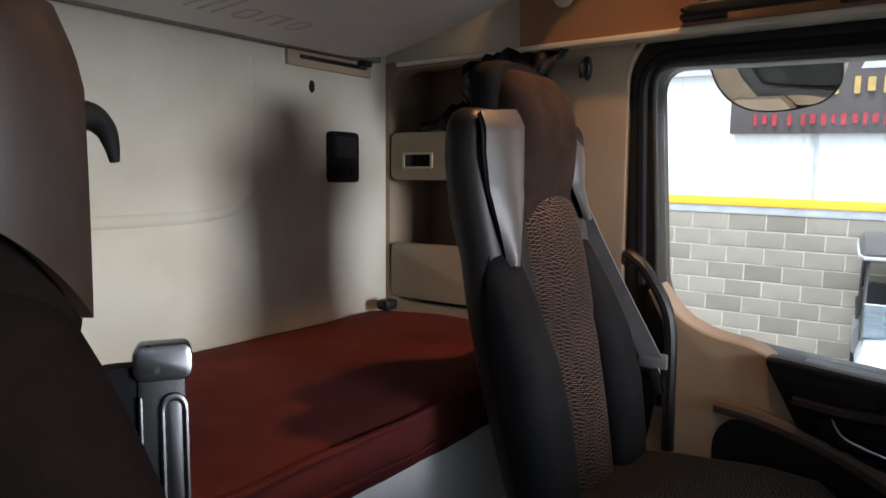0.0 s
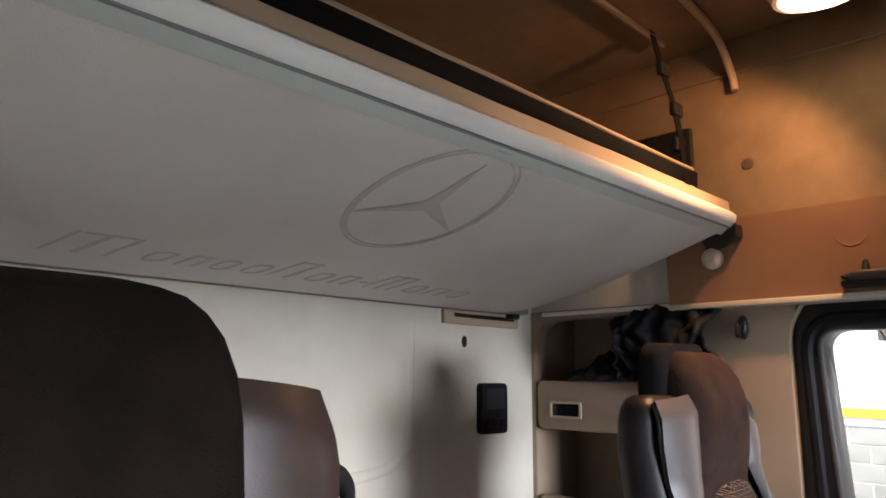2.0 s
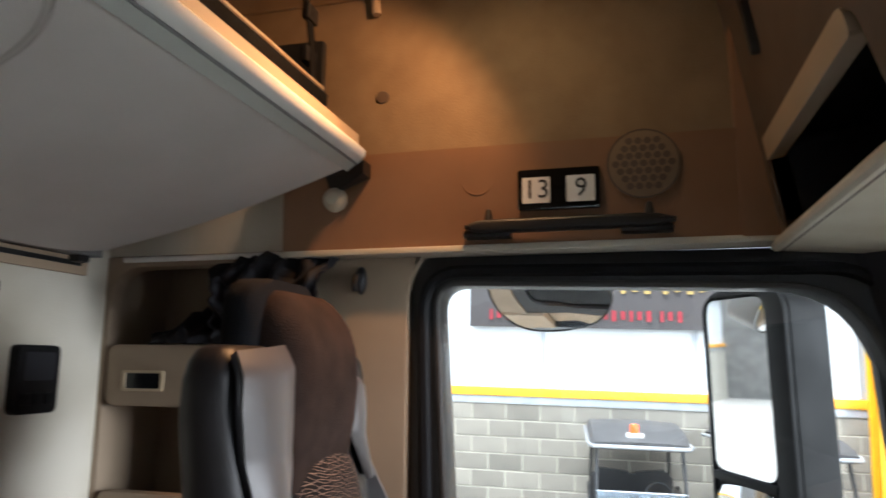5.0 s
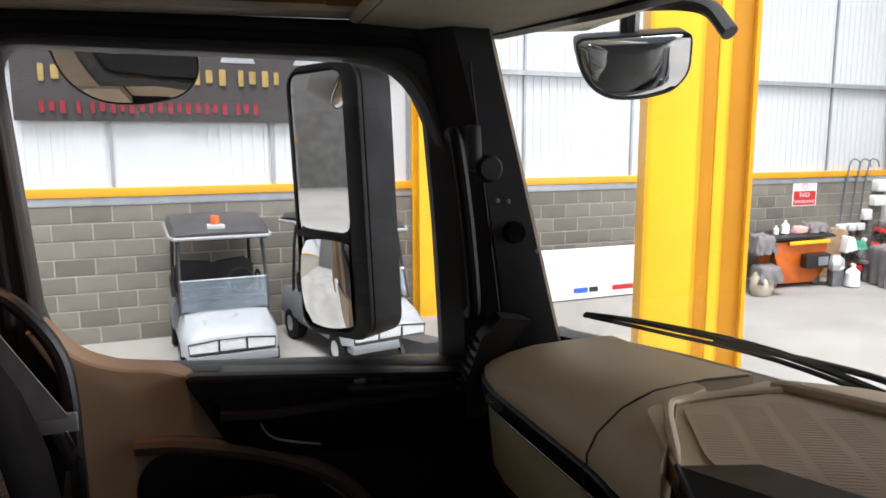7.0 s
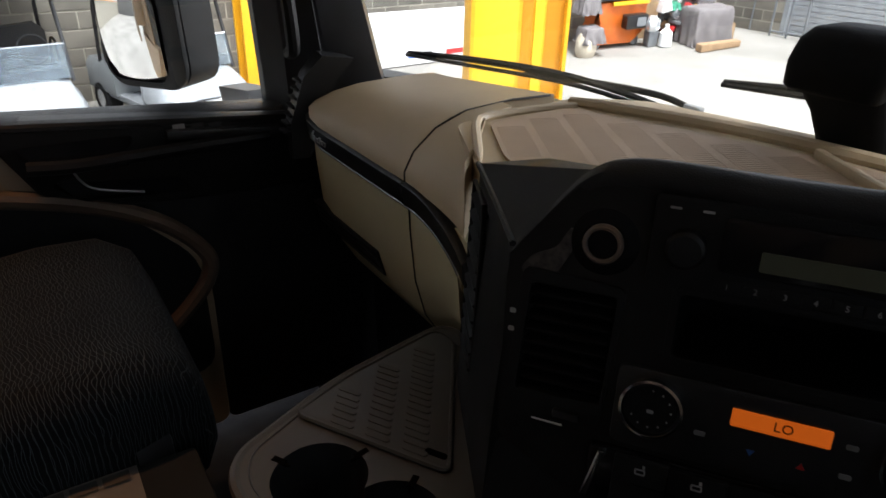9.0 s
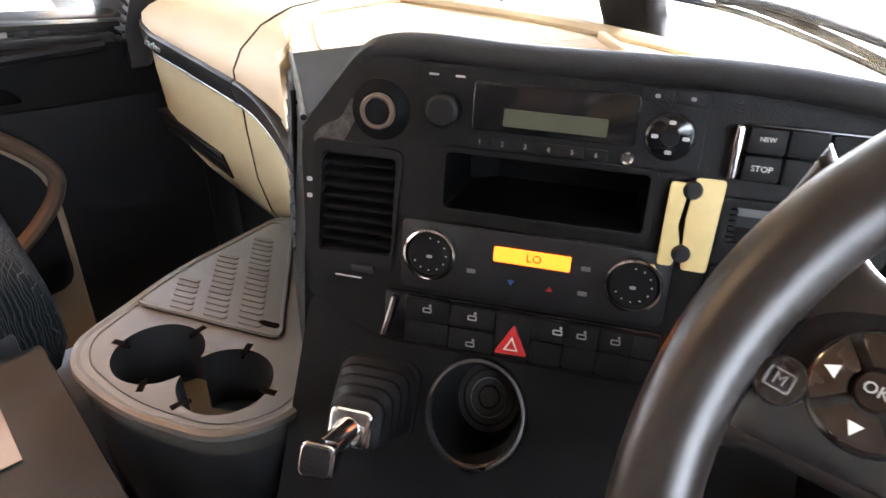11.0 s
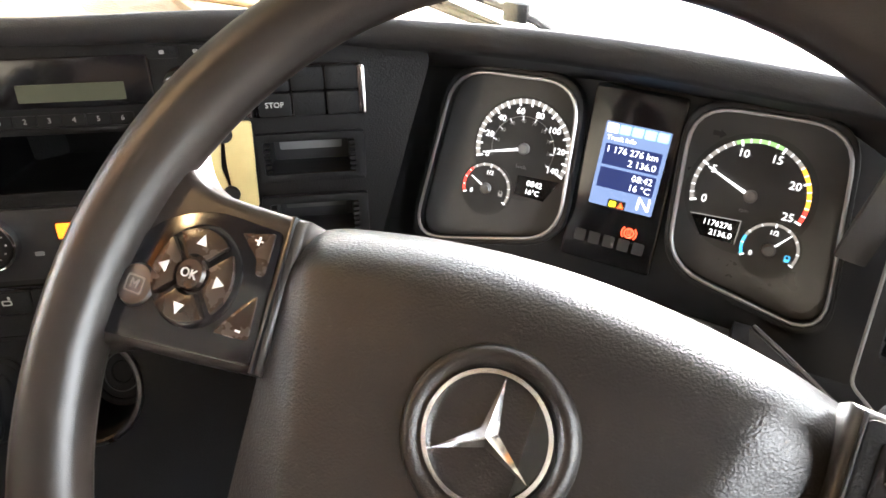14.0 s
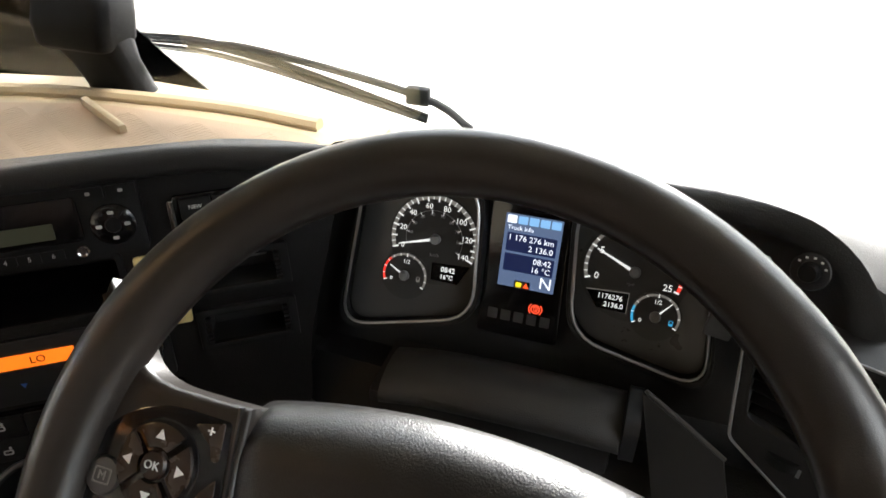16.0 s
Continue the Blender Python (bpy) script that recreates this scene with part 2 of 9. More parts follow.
BUNKW = material("bunk_lining", (0.62, 0.60, 0.57), 0.85, second=(0.55, 0.53, 0.50), scale=4, grain=0.3, grain_scale=500)
BLACK = material("black_plastic", (0.010, 0.010, 0.011), 0.42, scale=12, wear=0.25, grain=0.2, grain_scale=900)
SOFTBLACK = material("soft_black_plastic", (0.0085, 0.0083, 0.0085), 0.52, spec=0.18, scale=10, wear=0.2, grain=0.35, grain_scale=700)
PILLARBLUE = material("pillar_plastic", (0.016, 0.017, 0.022), 0.45, scale=12, wear=0.25, grain=0.2, grain_scale=900)
RUBBER = material("seal_rubber", (0.007, 0.007, 0.008), 0.6, spec=0.2, scale=14, wear=0.2)
GLOSSBLACK = material("gloss_black", (0.008, 0.008, 0.009), 0.12, scale=20, wear=0.1, rough_var=0.05)
LEATHER = material("wheel_leather", (0.0160, 0.0126, 0.0106), 0.31, second=(0.022, 0.0170, 0.0140), scale=9, spec=0.44, grain=0.09, grain_scale=1500, rough_var=0.015)
COVERHIDE = material("cover_leather", (0.0085, 0.0072, 0.0067), 0.32, second=(0.0185, 0.0135, 0.0105), scale=13, spec=0.50, grain=0.24, grain_scale=1000, rough_var=0.08)
GREYLEATHER = material("seat_leatherette", (0.060, 0.051, 0.047), 0.42, second=(0.060, 0.052, 0.048), scale=14, grain=0.15, grain_scale=800)
# Same leatherette; the shade on the driver seat is put into this colour.
SHADEDLEATHER = material("shaded_brown_leatherette", (0.034, 0.019, 0.0135), 0.45, second=(0.022, 0.015, 0.0125), scale=14, spec=0.35, grain=0.09, grain_scale=800)
# Near black: the driver seat's shade is put into the velour's colour.
VELOUR = material("seat_velour", (0.0085, 0.0052, 0.0042), 0.95, second=(0.0045, 0.0029, 0.0023), scale=16, spec=0.08, grain=0.5, grain_scale=500)
DARKCLOTH = material("dark_cloth", (0.008, 0.008, 0.009), 0.9, spec=0.1, scale=15, wear=0.3, grain=0.5, grain_scale=500)
CURTAIN = material("curtain_cloth", (0.010, 0.010, 0.013), 0.75, spec=0.3, scale=15, wear=0.3, grain=0.3, grain_scale=500)
MAROON = material("mattress_maroon", (0.090, 0.016, 0.013), 0.85, spec=0.15, second=(0.050, 0.010, 0.009), scale=5, grain=0.3, grain_scale=250)
CHROME = material("chrome", (0.75, 0.75, 0.76), 0.14, metal=1.0, scale=20, wear=0.1, rough_var=0.05)
SATIN = material("satin_metal", (0.55, 0.55, 0.56), 0.35, metal=1.0, scale=20, wear=0.15)
GUNMETAL = material("dark_satin_metal", (0.13, 0.13, 0.135), 0.30, metal=1.0, scale=20, wear=0.2)
GREYP = material("grey_plastic", (0.20, 0.20, 0.20), 0.45, scale=10, wear=0.15, grain=0.15, grain_scale=700)
DASHTAN = material("dash_tan", (0.48, 0.385, 0.25), 0.55, scale=6, wear=0.12, grain=0.2, grain_scale=900)
DASHGOLD = material("dash_sand", (0.58, 0.52, 0.33), 0.5, scale=5, wear=0.1, grain=0.15, grain_scale=900)
DASHBLACK = material("dash_black", (0.018, 0.017, 0.017), 0.6, spec=0.3, scale=8, wear=0.15, grain=0.25, grain_scale=800)
DASHGREY = material("dash_grey", (0.05, 0.047, 0.044), 0.6, scale=8, wear=0.15, grain=0.25, grain_scale=800)
WHITE = material("white_plastic", (0.72, 0.71, 0.68), 0.45, scale=10, wear=0.12)
BELT = material("belt_webbing", (0.15, 0.15, 0.155), 0.7, scale=30, wear=0.2, grain=0.4, grain_scale=600)
PRINT = material("white_print", (0.75, 0.75, 0.74), 0.5, scale=30, wear=0.05)
LIPHIDE = material("lip_leather", (0.030, 0.028, 0.026), 0.5, second=(0.022, 0.020, 0.019), scale=10, spec=0.4, grain=0.25, grain_scale=900)
LOWBLACK = material("footwell_black", (0.0052, 0.0053, 0.0060), 0.5, spec=0.12, scale=9, wear=0.25, grain=0.2, grain_scale=800)
KEYMARK = material("key_mark", (0.42, 0.42, 0.41), 0.5, scale=30, wear=0.1)
INK = material("black_print", (0.012, 0.012, 0.012), 0.5, scale=30, wear=0.05)
RED = material("red_plastic", (0.55, 0.03, 0.03), 0.35, scale=20, wear=0.15)
PANE = glass("clear_pane")
MIRROR = material("mirror_glass", (0.82, 0.83, 0.84), 0.02, metal=1.0, scale=5, wear=0.03, rough_var=0.01)
# Brown trim, and the tan door pocket rim with its shade in the colour.
BROWNSHADETRIM = material("brown_and_shaded_trim", (0.095, 0.064, 0.044), 0.6, scale=8, wear=0.15, grain=0.15, grain_scale=700)
CARPET = material("floor_mat", (0.016, 0.016, 0.018), 0.85, spec=0.15, scale=12, wear=0.3, grain=0.5, grain_scale=300)
MIRRORSHELL = material("mirror_shell", (0.010, 0.010, 0.011), 0.6, scale=12, wear=0.2, spec=0.2)
OUTBLACK = material("matt_black", (0.0035, 0.0035, 0.004), 0.6, scale=12, wear=0.25, spec=0.12, grain=0.2, grain_scale=700)
YELLOWSTEEL = material("yellow_paint", (0.85, 0.46, 0.012), 0.4, second=(0.75, 0.36, 0.012), scale=2, wear=0.1, grain=0.1, grain_scale=60)
BEIGEFOAM = material("yellow_bracket", (0.72, 0.58, 0.26), 0.6, scale=20, wear=0.2)

# ---- the cab: floor, walls, roof ----
LEFT = frame_of((0, 0, 0), (0, 1, 0), (0, 0, 1))  # local x runs forward, y up, z into the cab

solo("floor", span(-1.12, 1.12, -1.32, 0.80, -0.04, 0.0), CARPET, "dark grey rubber cab floor", "floor", kind="structure")
solo("wall_back", span(-1.12, 1.12, -1.29, -1.25, 0.0, 2.02), CREAM, "cream felt-lined rear cab wall", "wall", kind="structure")
solo("ceiling", span(-1.12, 1.12, -1.29, 0.55, 2.02, 2.06), FELT, "tan felt cab roof lining", "ceiling", kind="structure")
# a shallow pressed panel on the rear wall, its rounded lower edge
press = tube(smooth_path([(0.95, -1.263, 1.012), (-0.2, -1.263, 1.014), (-0.50, -1.263, 1.022), (-0.58, -1.263, 1.06), (-0.60, -1.263, 1.12), (-0.605, -1.266, 1.36)], 6), 0.0185, 14)
solo("trim_back_ridge", press, CREAM, "pressed ridge in the cream rear wall lining", "trim", kind="structure")

# left side: storage bay behind the seat
bay_out = [(-1.29, 0.60), (-0.80, 0.60), (-0.80, 1.41), (-1.29, 1.41)]
bay_in = [(-1.235, 0.765), (-0.86, 0.765), (-0.86, 1.385), (-1.235, 1.385)]
solo("wall_left_bay", plate(rpoly(bay_out, 0.005), -1.10, -1.055, 0.008, hole=rpoly(bay_in, 0.07)), BAYTAN, "beige moulded surround of the side storage bay", "wall", kind="structure", m=LEFT)
solo("wall_left_bay_back", plate([(-1.29, 0.6), (-0.80, 0.6), (-0.80, 1.41), (-1.29, 1.41)], -1.27, -1.25), BAYTAN, "beige rear panel inside the side storage bay", "wall", kind="structure", m=LEFT)
for nm, y in (("wall_left_bay_side", -1.26), ("wall_left_bay_end", -0.835)):
    solo(nm, span(-1.25, -1.10, y - 0.02, y + 0.02, 0.74, 1.41), BAYTAN, "beige end panel of the side storage bay", "wall", kind="structure")
solo("trim_bay_top", span(-1.27, -1.06, -1.29, -0.80, 1.41, 1.43), BAYTAN, "beige top of the side storage bay", "trim", kind="structure")
solo("wall_left_front", span(-1.14, -1.055, 0.28, 0.55, 0.0, 0.74), BLACK, "dark side panel ahead of the door", "wall", kind="structure")
solo("trim_bay_floor", span(-1.25, -1.07, -1.24, -0.855, 0.745, 0.765), BAYTAN, "beige bottom of the side storage bay", "trim", kind="structure")
solo("wall_left_low", span(-1.14, -1.06, -1.29, -0.44, 0.0, 0.605), TAN, "beige lower cab side wall behind the door", "wall", kind="structure")


def bin_box(z0, z1, slot):
    """A storage tray with a front lip that sits in the side bay."""
    t = thing("storage_bin", "beige plastic open-topped bin set in the side wall bay", "storage bin", (-1.07, -1.04, z0), "side storage bins")
    front = rpoly([(-1.228, z0), (-0.868, z0), (-0.868, z1), (-1.228, z1)], 0.022)
    part("front", plate(front, -1.075, -1.05, 0.006), BAYTAN, t, m=LEFT)
    part("shelf", span(-1.245, -1.077, -1.222, -0.872, z0 + 0.004, z0 + 0.022, 0.003), BAYTAN, t)
    if slot:
        part("slot_frame", plate(rrect(0.10, 0.042, 0.004, 3, -1.135, 1.147), -1.051, -1.046, 0.001, hole=rrect(0.085, 0.032, 0.003, 3, -1.135, 1.147)), DASHTAN, t, m=LEFT)
        part("slot", plate(rrect(0.084, 0.031, 0.003, 3, -1.135, 1.147), -1.0505, -1.0485), GLOSSBLACK, t, "dark recessed grip", m=LEFT)


bin_box(1.095, 1.222, True)
bin_box(0.775, 0.925, False)

# pillar behind the door, its trim and the panels above
solo("wall_left_pillar", plate(rpoly([(-0.80, 0.60), (-0.556, 0.60), (-0.556, 1.335), (-0.525, 1.392), (-0.80, 1.392)], [0.01, 0.01, 0.03, 0.004, 0.01]), -1.12, -1.03, 0.008), BAYTAN, "beige moulded pillar trim between bunk and door", "wall", kind="structure", m=LEFT)


def side_panel(z_lo, x_lo, z_hi, x_hi, y0, y1, thick=0.05):
    return loft([[(x_lo, y, z_lo), (x_hi, y, z_hi), (x_hi - thick, y, z_hi), (x_lo - thick, y, z_lo)] for y in (y0, y1)])


solo("trim_header", side_panel(1.395, -0.995, 1.575, -0.985, -0.80, 0.10), HEADER, "tan side panel above the door", "trim", kind="structure")
solo("trim_header_lip", span(-1.05, -0.985, -0.80, 0.09, 1.384, 1.396, 0.003), CREAM, "thin pale lip under the side panel", "trim", kind="structure")
solo("wall_left_upper", side_panel(1.576, -1.005, 2.02, -1.055, -1.29, 0.10), FELT, "tan felt upper cab side wall", "wall", kind="structure")
solo("wall_left_bunk", side_panel(1.41, -1.06, 1.576, -1.03, -1.29, -0.80), CREAM, "pale side lining under the upper bunk", "wall", kind="structure")
solo("trim_seam", tube([(-1.042, -1.2, 1.93), (-1.04, -0.6, 1.93), (-1.03, 0.04, 1.90)], 0.004, 6), FELT, "sewn seam of the felt lining", "trim", kind="structure")

# right side: plain, with the driver's window
RIGHT = frame_of((0, 0, 0), (0, -1, 0), (0, 0, 1))
solo("wall_right_low", span(1.06, 1.12, -1.29, 0.45, 0.0, 0.80), TAN, "beige lower cab side wall by the driver", "wall", kind="structure")
solo("wall_right_rear", span(1.06, 1.12, -1.29, -0.50, 0.80, 1.40), TAN, "beige cab side wall behind the driver", "wall", kind="structure")
solo("wall_right_upper", span(1.04, 1.12, -1.29, 0.45, 1.40, 2.02), FELT, "tan upper cab side wall by the driver", "wall", kind="structure")
solo("wall_right_pillar", span(1.02, 1.12, 0.22, 0.45, 0.80, 1.40), BLACK, "black windscreen pillar by the driver", "wall", kind="structure")
win_r = thing("window_2", "clear side window beside the driver", "window", (1.09, -0.14, 0.80), kind="structure")
pane = part("pane", span(1.085, 1.09, -0.50, 0.22, 0.80, 1.40), PANE, win_r)
pane.visible_shadow = False

# ---- passenger door ----
glass_line = [(-0.476, 0.866), (-0.425, 0.795), (-0.26, 0.768), (0.262, 0.720), (0.250, 1.13), (0.178, 1.312), (-0.502, 1.332)]
frame_line = [(-0.567, 0.62), (-0.40, 0.60), (-0.26, 0.60), (0.38, 0.60), (0.365, 1.20), (0.29, 1.386), (-0.567, 1.392)]
rr_in = [0.10, 0.08, 0.03, 0.03, 0.20, 0.10, 0.05]
rr_out = [0.02, 0.02, 0.02, 0.02, 0.2, 0.15, 0.07]
door = thing("door_1", "passenger door, tan trim with a black armrest, closed", "door", (-1.05, -0.15, 0.05), kind="structure")
part("window_surround", plate(rpoly(frame_line, rr_out, 6), -1.11, -1.045, 0.02, hole=rpoly(glass_line, rr_in, 6)), BLACK, door, "black window surround", m=LEFT)
mid = [(a + (c - a) * 0.45, b + (d - b) * 0.45) for (a, b), (c, d) in zip(glass_line, frame_line)]
inn = [(a + (c - a) * 0.08, b + (d - b) * 0.08) for (a, b), (c, d) in zip(glass_line, frame_line)]
seal_path = [LEFT @ Vector((y, z, -1.043)) for y, z in rpoly(mid, 0.08, 6)]
part("seal", tube(seal_path, 0.012, 8, closed=True), RUBBER, door, "black rubber door seal")
edge_path = [LEFT @ Vector((y, z, -1.046)) for y, z in rpoly(inn, rr_in, 6)]
part("window_edge", tube(edge_path, 0.006, 8, closed=True), DASHGREY, door, "pale inner edge of the window")
dp = part("pane", plate(rpoly(glass_line, rr_in, 6), -1.088, -1.084), PANE, door, "clear window pane", m=LEFT)
dp.visible_shadow = False
# lower trim with the sill that drops towards the front
sill = [(-0.432, 0.05), (0.05, 0.05), (0.06, 0.38), (0.055, 0.46), (-0.02, 0.555), (-0.12, 0.63), (-0.26, 0.783), (-0.36, 0.796), (-0.42, 0.824), (-0.468, 0.886), (-0.488, 0.872), (-0.450, 0.80), (-0.432, 0.755)]
part("front_panel", plate(rpoly([(-0.20, 0.55), (0.0, 0.50), (0.05, 0.05), (0.36, 0.05), (0.36, 0.70), (0.235, 0.715), (-0.20, 0.765)], 0.02, 4), -1.06, -0.999, 0.01, 3), BLACK, door, "black front of the door trim", m=LEFT)
part("trim_panel", plate(rpoly(sill, [0.03, 0.03, 0.05, 0.05, 0.02, 0.02, 0.04, 0.08, 0.05, 0.004, 0.004, 0.02, 0.02], 4), -1.06, -0.995, 0.010, 3), TAN, door, "tan moulded lower door trim", m=LEFT)
arm = [(-0.262, 0.778), (-0.185, 0.632), (-0.12, 0.606), (0.10, 0.585), (0.34, 0.57), (0.34, 0.712), (0.235, 0.722)]
part("armrest_panel", plate(rpoly(arm[::-1], 0.03, 4), -1.0, -0.972, 0.012, 3), SOFTBLACK, door, "black armrest and handle panel", m=LEFT)
part("pull_recess", plate(rpoly([(-0.215, 0.735), (-0.185, 0.700), (-0.045, 0.703), (-0.03, 0.728)], 0.015, 4), -0.973, -0.968), GLOSSBLACK, door, "dark grab recess", m=LEFT)
part("pull_ledge", tube(smooth_path([(-0.962, -0.20, 0.700), (-0.955, -0.12, 0.694), (-0.955, 0.02, 0.694), (-0.96, 0.20, 0.690)], 5), 0.012, 8), SOFTBLACK, door)
part("release_recess", plate(rpoly([(-0.175, 0.665), (-0.13, 0.625), (0.05, 0.610), (0.03, 0.640)], 0.015, 4), -0.973, -0.969), GLOSSBLACK, door, m=LEFT)
part("release_lever", plate(rpoly([(-0.165, 0.668), (-0.138, 0.676), (-0.116, 0.645), (-0.06, 0.630), (-0.14, 0.634)], 0.006, 3), -0.969, -0.963, 0.002), SOFTBLACK, door, "black door release", m=LEFT)
part("release_edge", tube(smooth_path([(-0.962, -0.138, 0.689), (-0.961, -0.128, 0.666), (-0.961, -0.112, 0.650), (-0.961, -0.075, 0.637), (-0.962, -0.033, 0.626)], 5), 0.0022, 6), SATIN, door, "thin bright silver edge of the release")
part("switch_plate", plate(rpoly([(0.02, 0.728), (0.225, 0.706), (0.225, 0.690), (0.02, 0.712)], 0.004, 2), -1.02, -0.955, 0.004), BLACK, door, m=LEFT)
for k in range(3):
    part("window_switch", moved(box(0.028, 0.022, 0.012, 0.003), Matrix.Translation((-0.985, 0.045 + 0.032 * k, 0.728 - 0.0033 * k))), GREYP if k == 0 else BLACK, door, "grey rocker switch")
part("pocket", plate(rpoly([(-0.345, 0.60), (-0.31, 0.642), (-0.18, 0.622), (-0.06, 0.570), (0.045, 0.46), (0.04, 0.20), (-0.345, 0.20)][::-1], 0.05, 4), -0.996, -0.992), BLACK, door, "dark door pocket opening", m=LEFT)
# Tan rim in a darker brown that holds the shade lying on it.
part("pocket_rim", tube(smooth_path([(-0.992, -0.34, 0.660), (-0.985, -0.25, 0.650), (-0.980, -0.12, 0.612), (-0.978, -0.01, 0.552), (-0.976, 0.055, 0.475), (-0.978, 0.050, 0.420), (-0.982, 0.005, 0.365), (-0.985, -0.05, 0.32)], 6), 0.016, 10), BROWNSHADETRIM, door, "rounded pocket rim, tan browned for shade")
grab = smooth_path([(-1.00, -0.535, 0.93), (-0.975, -0.52, 0.945), (-0.965, -0.475, 0.91), (-0.965, -0.43, 0.82), (-0.965, -0.425, 0.66), (-0.985, -0.43, 0.55)], 6)
solo("grab_handle", tube(grab, 0.013, 10), BLACK, "black plastic grab handle on the door pillar", "grab handle")

# ---- windscreen pillar, windscreen, roof edge ----
pillar = thing("windscreen_pillar", "black windscreen pillar trim with a grab handle", "pillar", (-0.97, 0.36, 0.75), kind="structure")
rows_p = []
for z, ya, yb, xo in ((0.70, 0.27, 0.475, 0.0), (0.80, 0.268, 0.45, 0.0), (1.0, 0.262, 0.405, 0.0), (1.2, 0.25, 0.36, 0.0), (1.40, 0.20, 0.315, 0.0), (1.62, 0.15, 0.27, 0.0)):
    rows_p.append([(-1.10, ya - 0.03, z), (-1.02, ya, z), (-0.975, (ya + yb) / 2 - 0.02, z), (-0.97, yb - 0.01, z), (-1.0, yb + 0.01, z), (-1.10, yb + 0.02, z)])
part("trim", loft(rows_p), PILLARBLUE, pillar)
ph = smooth_path([(-1.0, 0.245, 1.17), (-0.955, 0.235, 1.17), (-0.94, 0.238, 1.13), (-0.94, 0.252, 1.0), (-0.945, 0.262, 0.86), (-0.985, 0.268, 0.83)], 6)
part("grab_bar", tube(ph, 0.013, 10), SOFTBLACK, pillar, "black grab bar")
part("knob", moved(lathe([(0.0, 0.02), (0.018, 0.02), (0.022, 0.012), (0.022, 0.0), (0.0, 0.0)], 18), frame_of((-0.966, 0.352, 0.984), (0, 1, 0), (0, 0, 1))), GLOSSBLACK, pillar, "black round cap")
part("blind_end", moved(lathe([(0.0, 0.03), (0.020, 0.03), (0.026, 0.022), (0.026, 0.0), (0.0, 0.0)], 20), frame_of((-0.968, 0.300, 1.106), (0, 1, 0), (0, 0, 1))), BLACK, pillar, "black round blind end")
part("blind_holder", moved(box(0.04, 0.030, 0.085, 0.012), Matrix.Translation((-0.962, 0.272, 1.145))), BLACK, pillar)
for yy, zz in ((0.325, 1.045), (0.347, 1.042), (0.405, 0.943)):
    part("screw", moved(lathe([(0.0, 0.004), (0.004, 0.003), (0.005, 0.0), (0.0, 0.0)], 10), frame_of((-0.972, yy, zz), (0, 1, 0), (0, 0, 1))), GREYP, pillar, "small screw head")
part("cover_seam", tube([(-0.9695, 0.275, 1.30), (-0.9715, 0.300, 1.05), (-0.9725, 0.325, 0.82)], 0.0025, 6), SOFTBLACK, pillar)


def screen_y(x, z):
    return 0.66 - 0.20 * abs(x) ** 2.2 - 0.10 * (z - 0.82)


ws = thing("windscreen", "wide clear truck windscreen", "windscreen", (0, 0.66, 0.80), kind="structure")
wp = part("pane", sheet(lambda u, v: Vector((-1.09 + 2.18 * u, screen_y(-1.09 + 2.18 * u, 0.74 + 0.95 * v), 0.74 + 0.95 * v)), 24, 6, 0.005), PANE, ws)
wp.visible_shadow = False

# overhead locker above the windscreen, open compartments facing the bunk
oh = thing("overhead_locker", "tan overhead locker with dark open compartments", "overhead locker", (0, 0.25, 1.38), kind="structure")
OH = frame_of((0, 0.082, 1.378), (1, 0, 0), (0, -0.16, 0.98))  # its rear face leans over the seats
slot_l = rpoly([(-0.955, 0.012), (-0.46, 0.012), (-0.50, 0.158), (-0.955, 0.158)], [0.02, 0.03, 0.03, 0.02], 4)
slot_r = [(-x, y) for x, y in slot_l][::-1]
slot_m = rpoly([(-0.37, 0.075), (0.37, 0.075), (0.42, 0.36), (-0.42, 0.36)], 0.04, 5)
part("fascia", pierced([(-1.03, -0.005), (1.03, -0.005), (1.03, 0.655), (-1.03, 0.655)], [slot_l, slot_r, slot_m], -0.03, 0.0), BROWNSHADETRIM, oh, "brown fascia", m=OH)
for s in (slot_l, slot_r, slot_m):
    part("compartment", well(s, 0.34, -0.004), BLACK, oh, "dark open compartment", m=OH)
part("slot_lining", plate(rpoly([(-0.945, 0.128), (-0.51, 0.128), (-0.515, 0.166), (-0.945, 0.166)], [0.004, 0.01, 0.02, 0.004], 3), -0.02, 0.004, 0.003), TAN, oh, "tan lining over the slot", m=OH)
part("compartment_edge", moved(tube([(x, y, 0.0) for x, y in slot_m], 0.007, 8, closed=True), OH), BROWNSHADETRIM, oh, "rounded compartment edge")
part("lower_lip", moved(tube([(-1.02, 0.004, 0.004), (-0.45, 0.004, 0.004), (0.45, 0.004, 0.004), (1.02, 0.004, 0.004)], 0.010, 10), OH), CREAM, oh, "pale rounded lower lip")
part("shelf_edge", moved(tube([(-0.95, 0.018, -0.02), (-0.47, 0.018, -0.02)], 0.008, 8), OH), GREYP, oh, "grey shelf edge")
part("underside", loft([[(x, 0.085, 1.374), (x, 0.30, 1.36), (x, 0.55, 1.372), (x, 0.55, 1.384), (x, 0.085, 1.384)] for x in (-1.03, 1.03)]), CREAM, oh, "pale underside")
part("end_panel", span(-1.04, -0.985, 0.02, 0.50, 1.385, 2.0, 0.004), HEADER, oh, "tan end panel")
part("latch", plate(rrect(0.022, 0.14, 0.010, 4, -0.845, 0.335), 0.0, 0.012, 0.004), BLACK, oh, "black latch", m=OH)
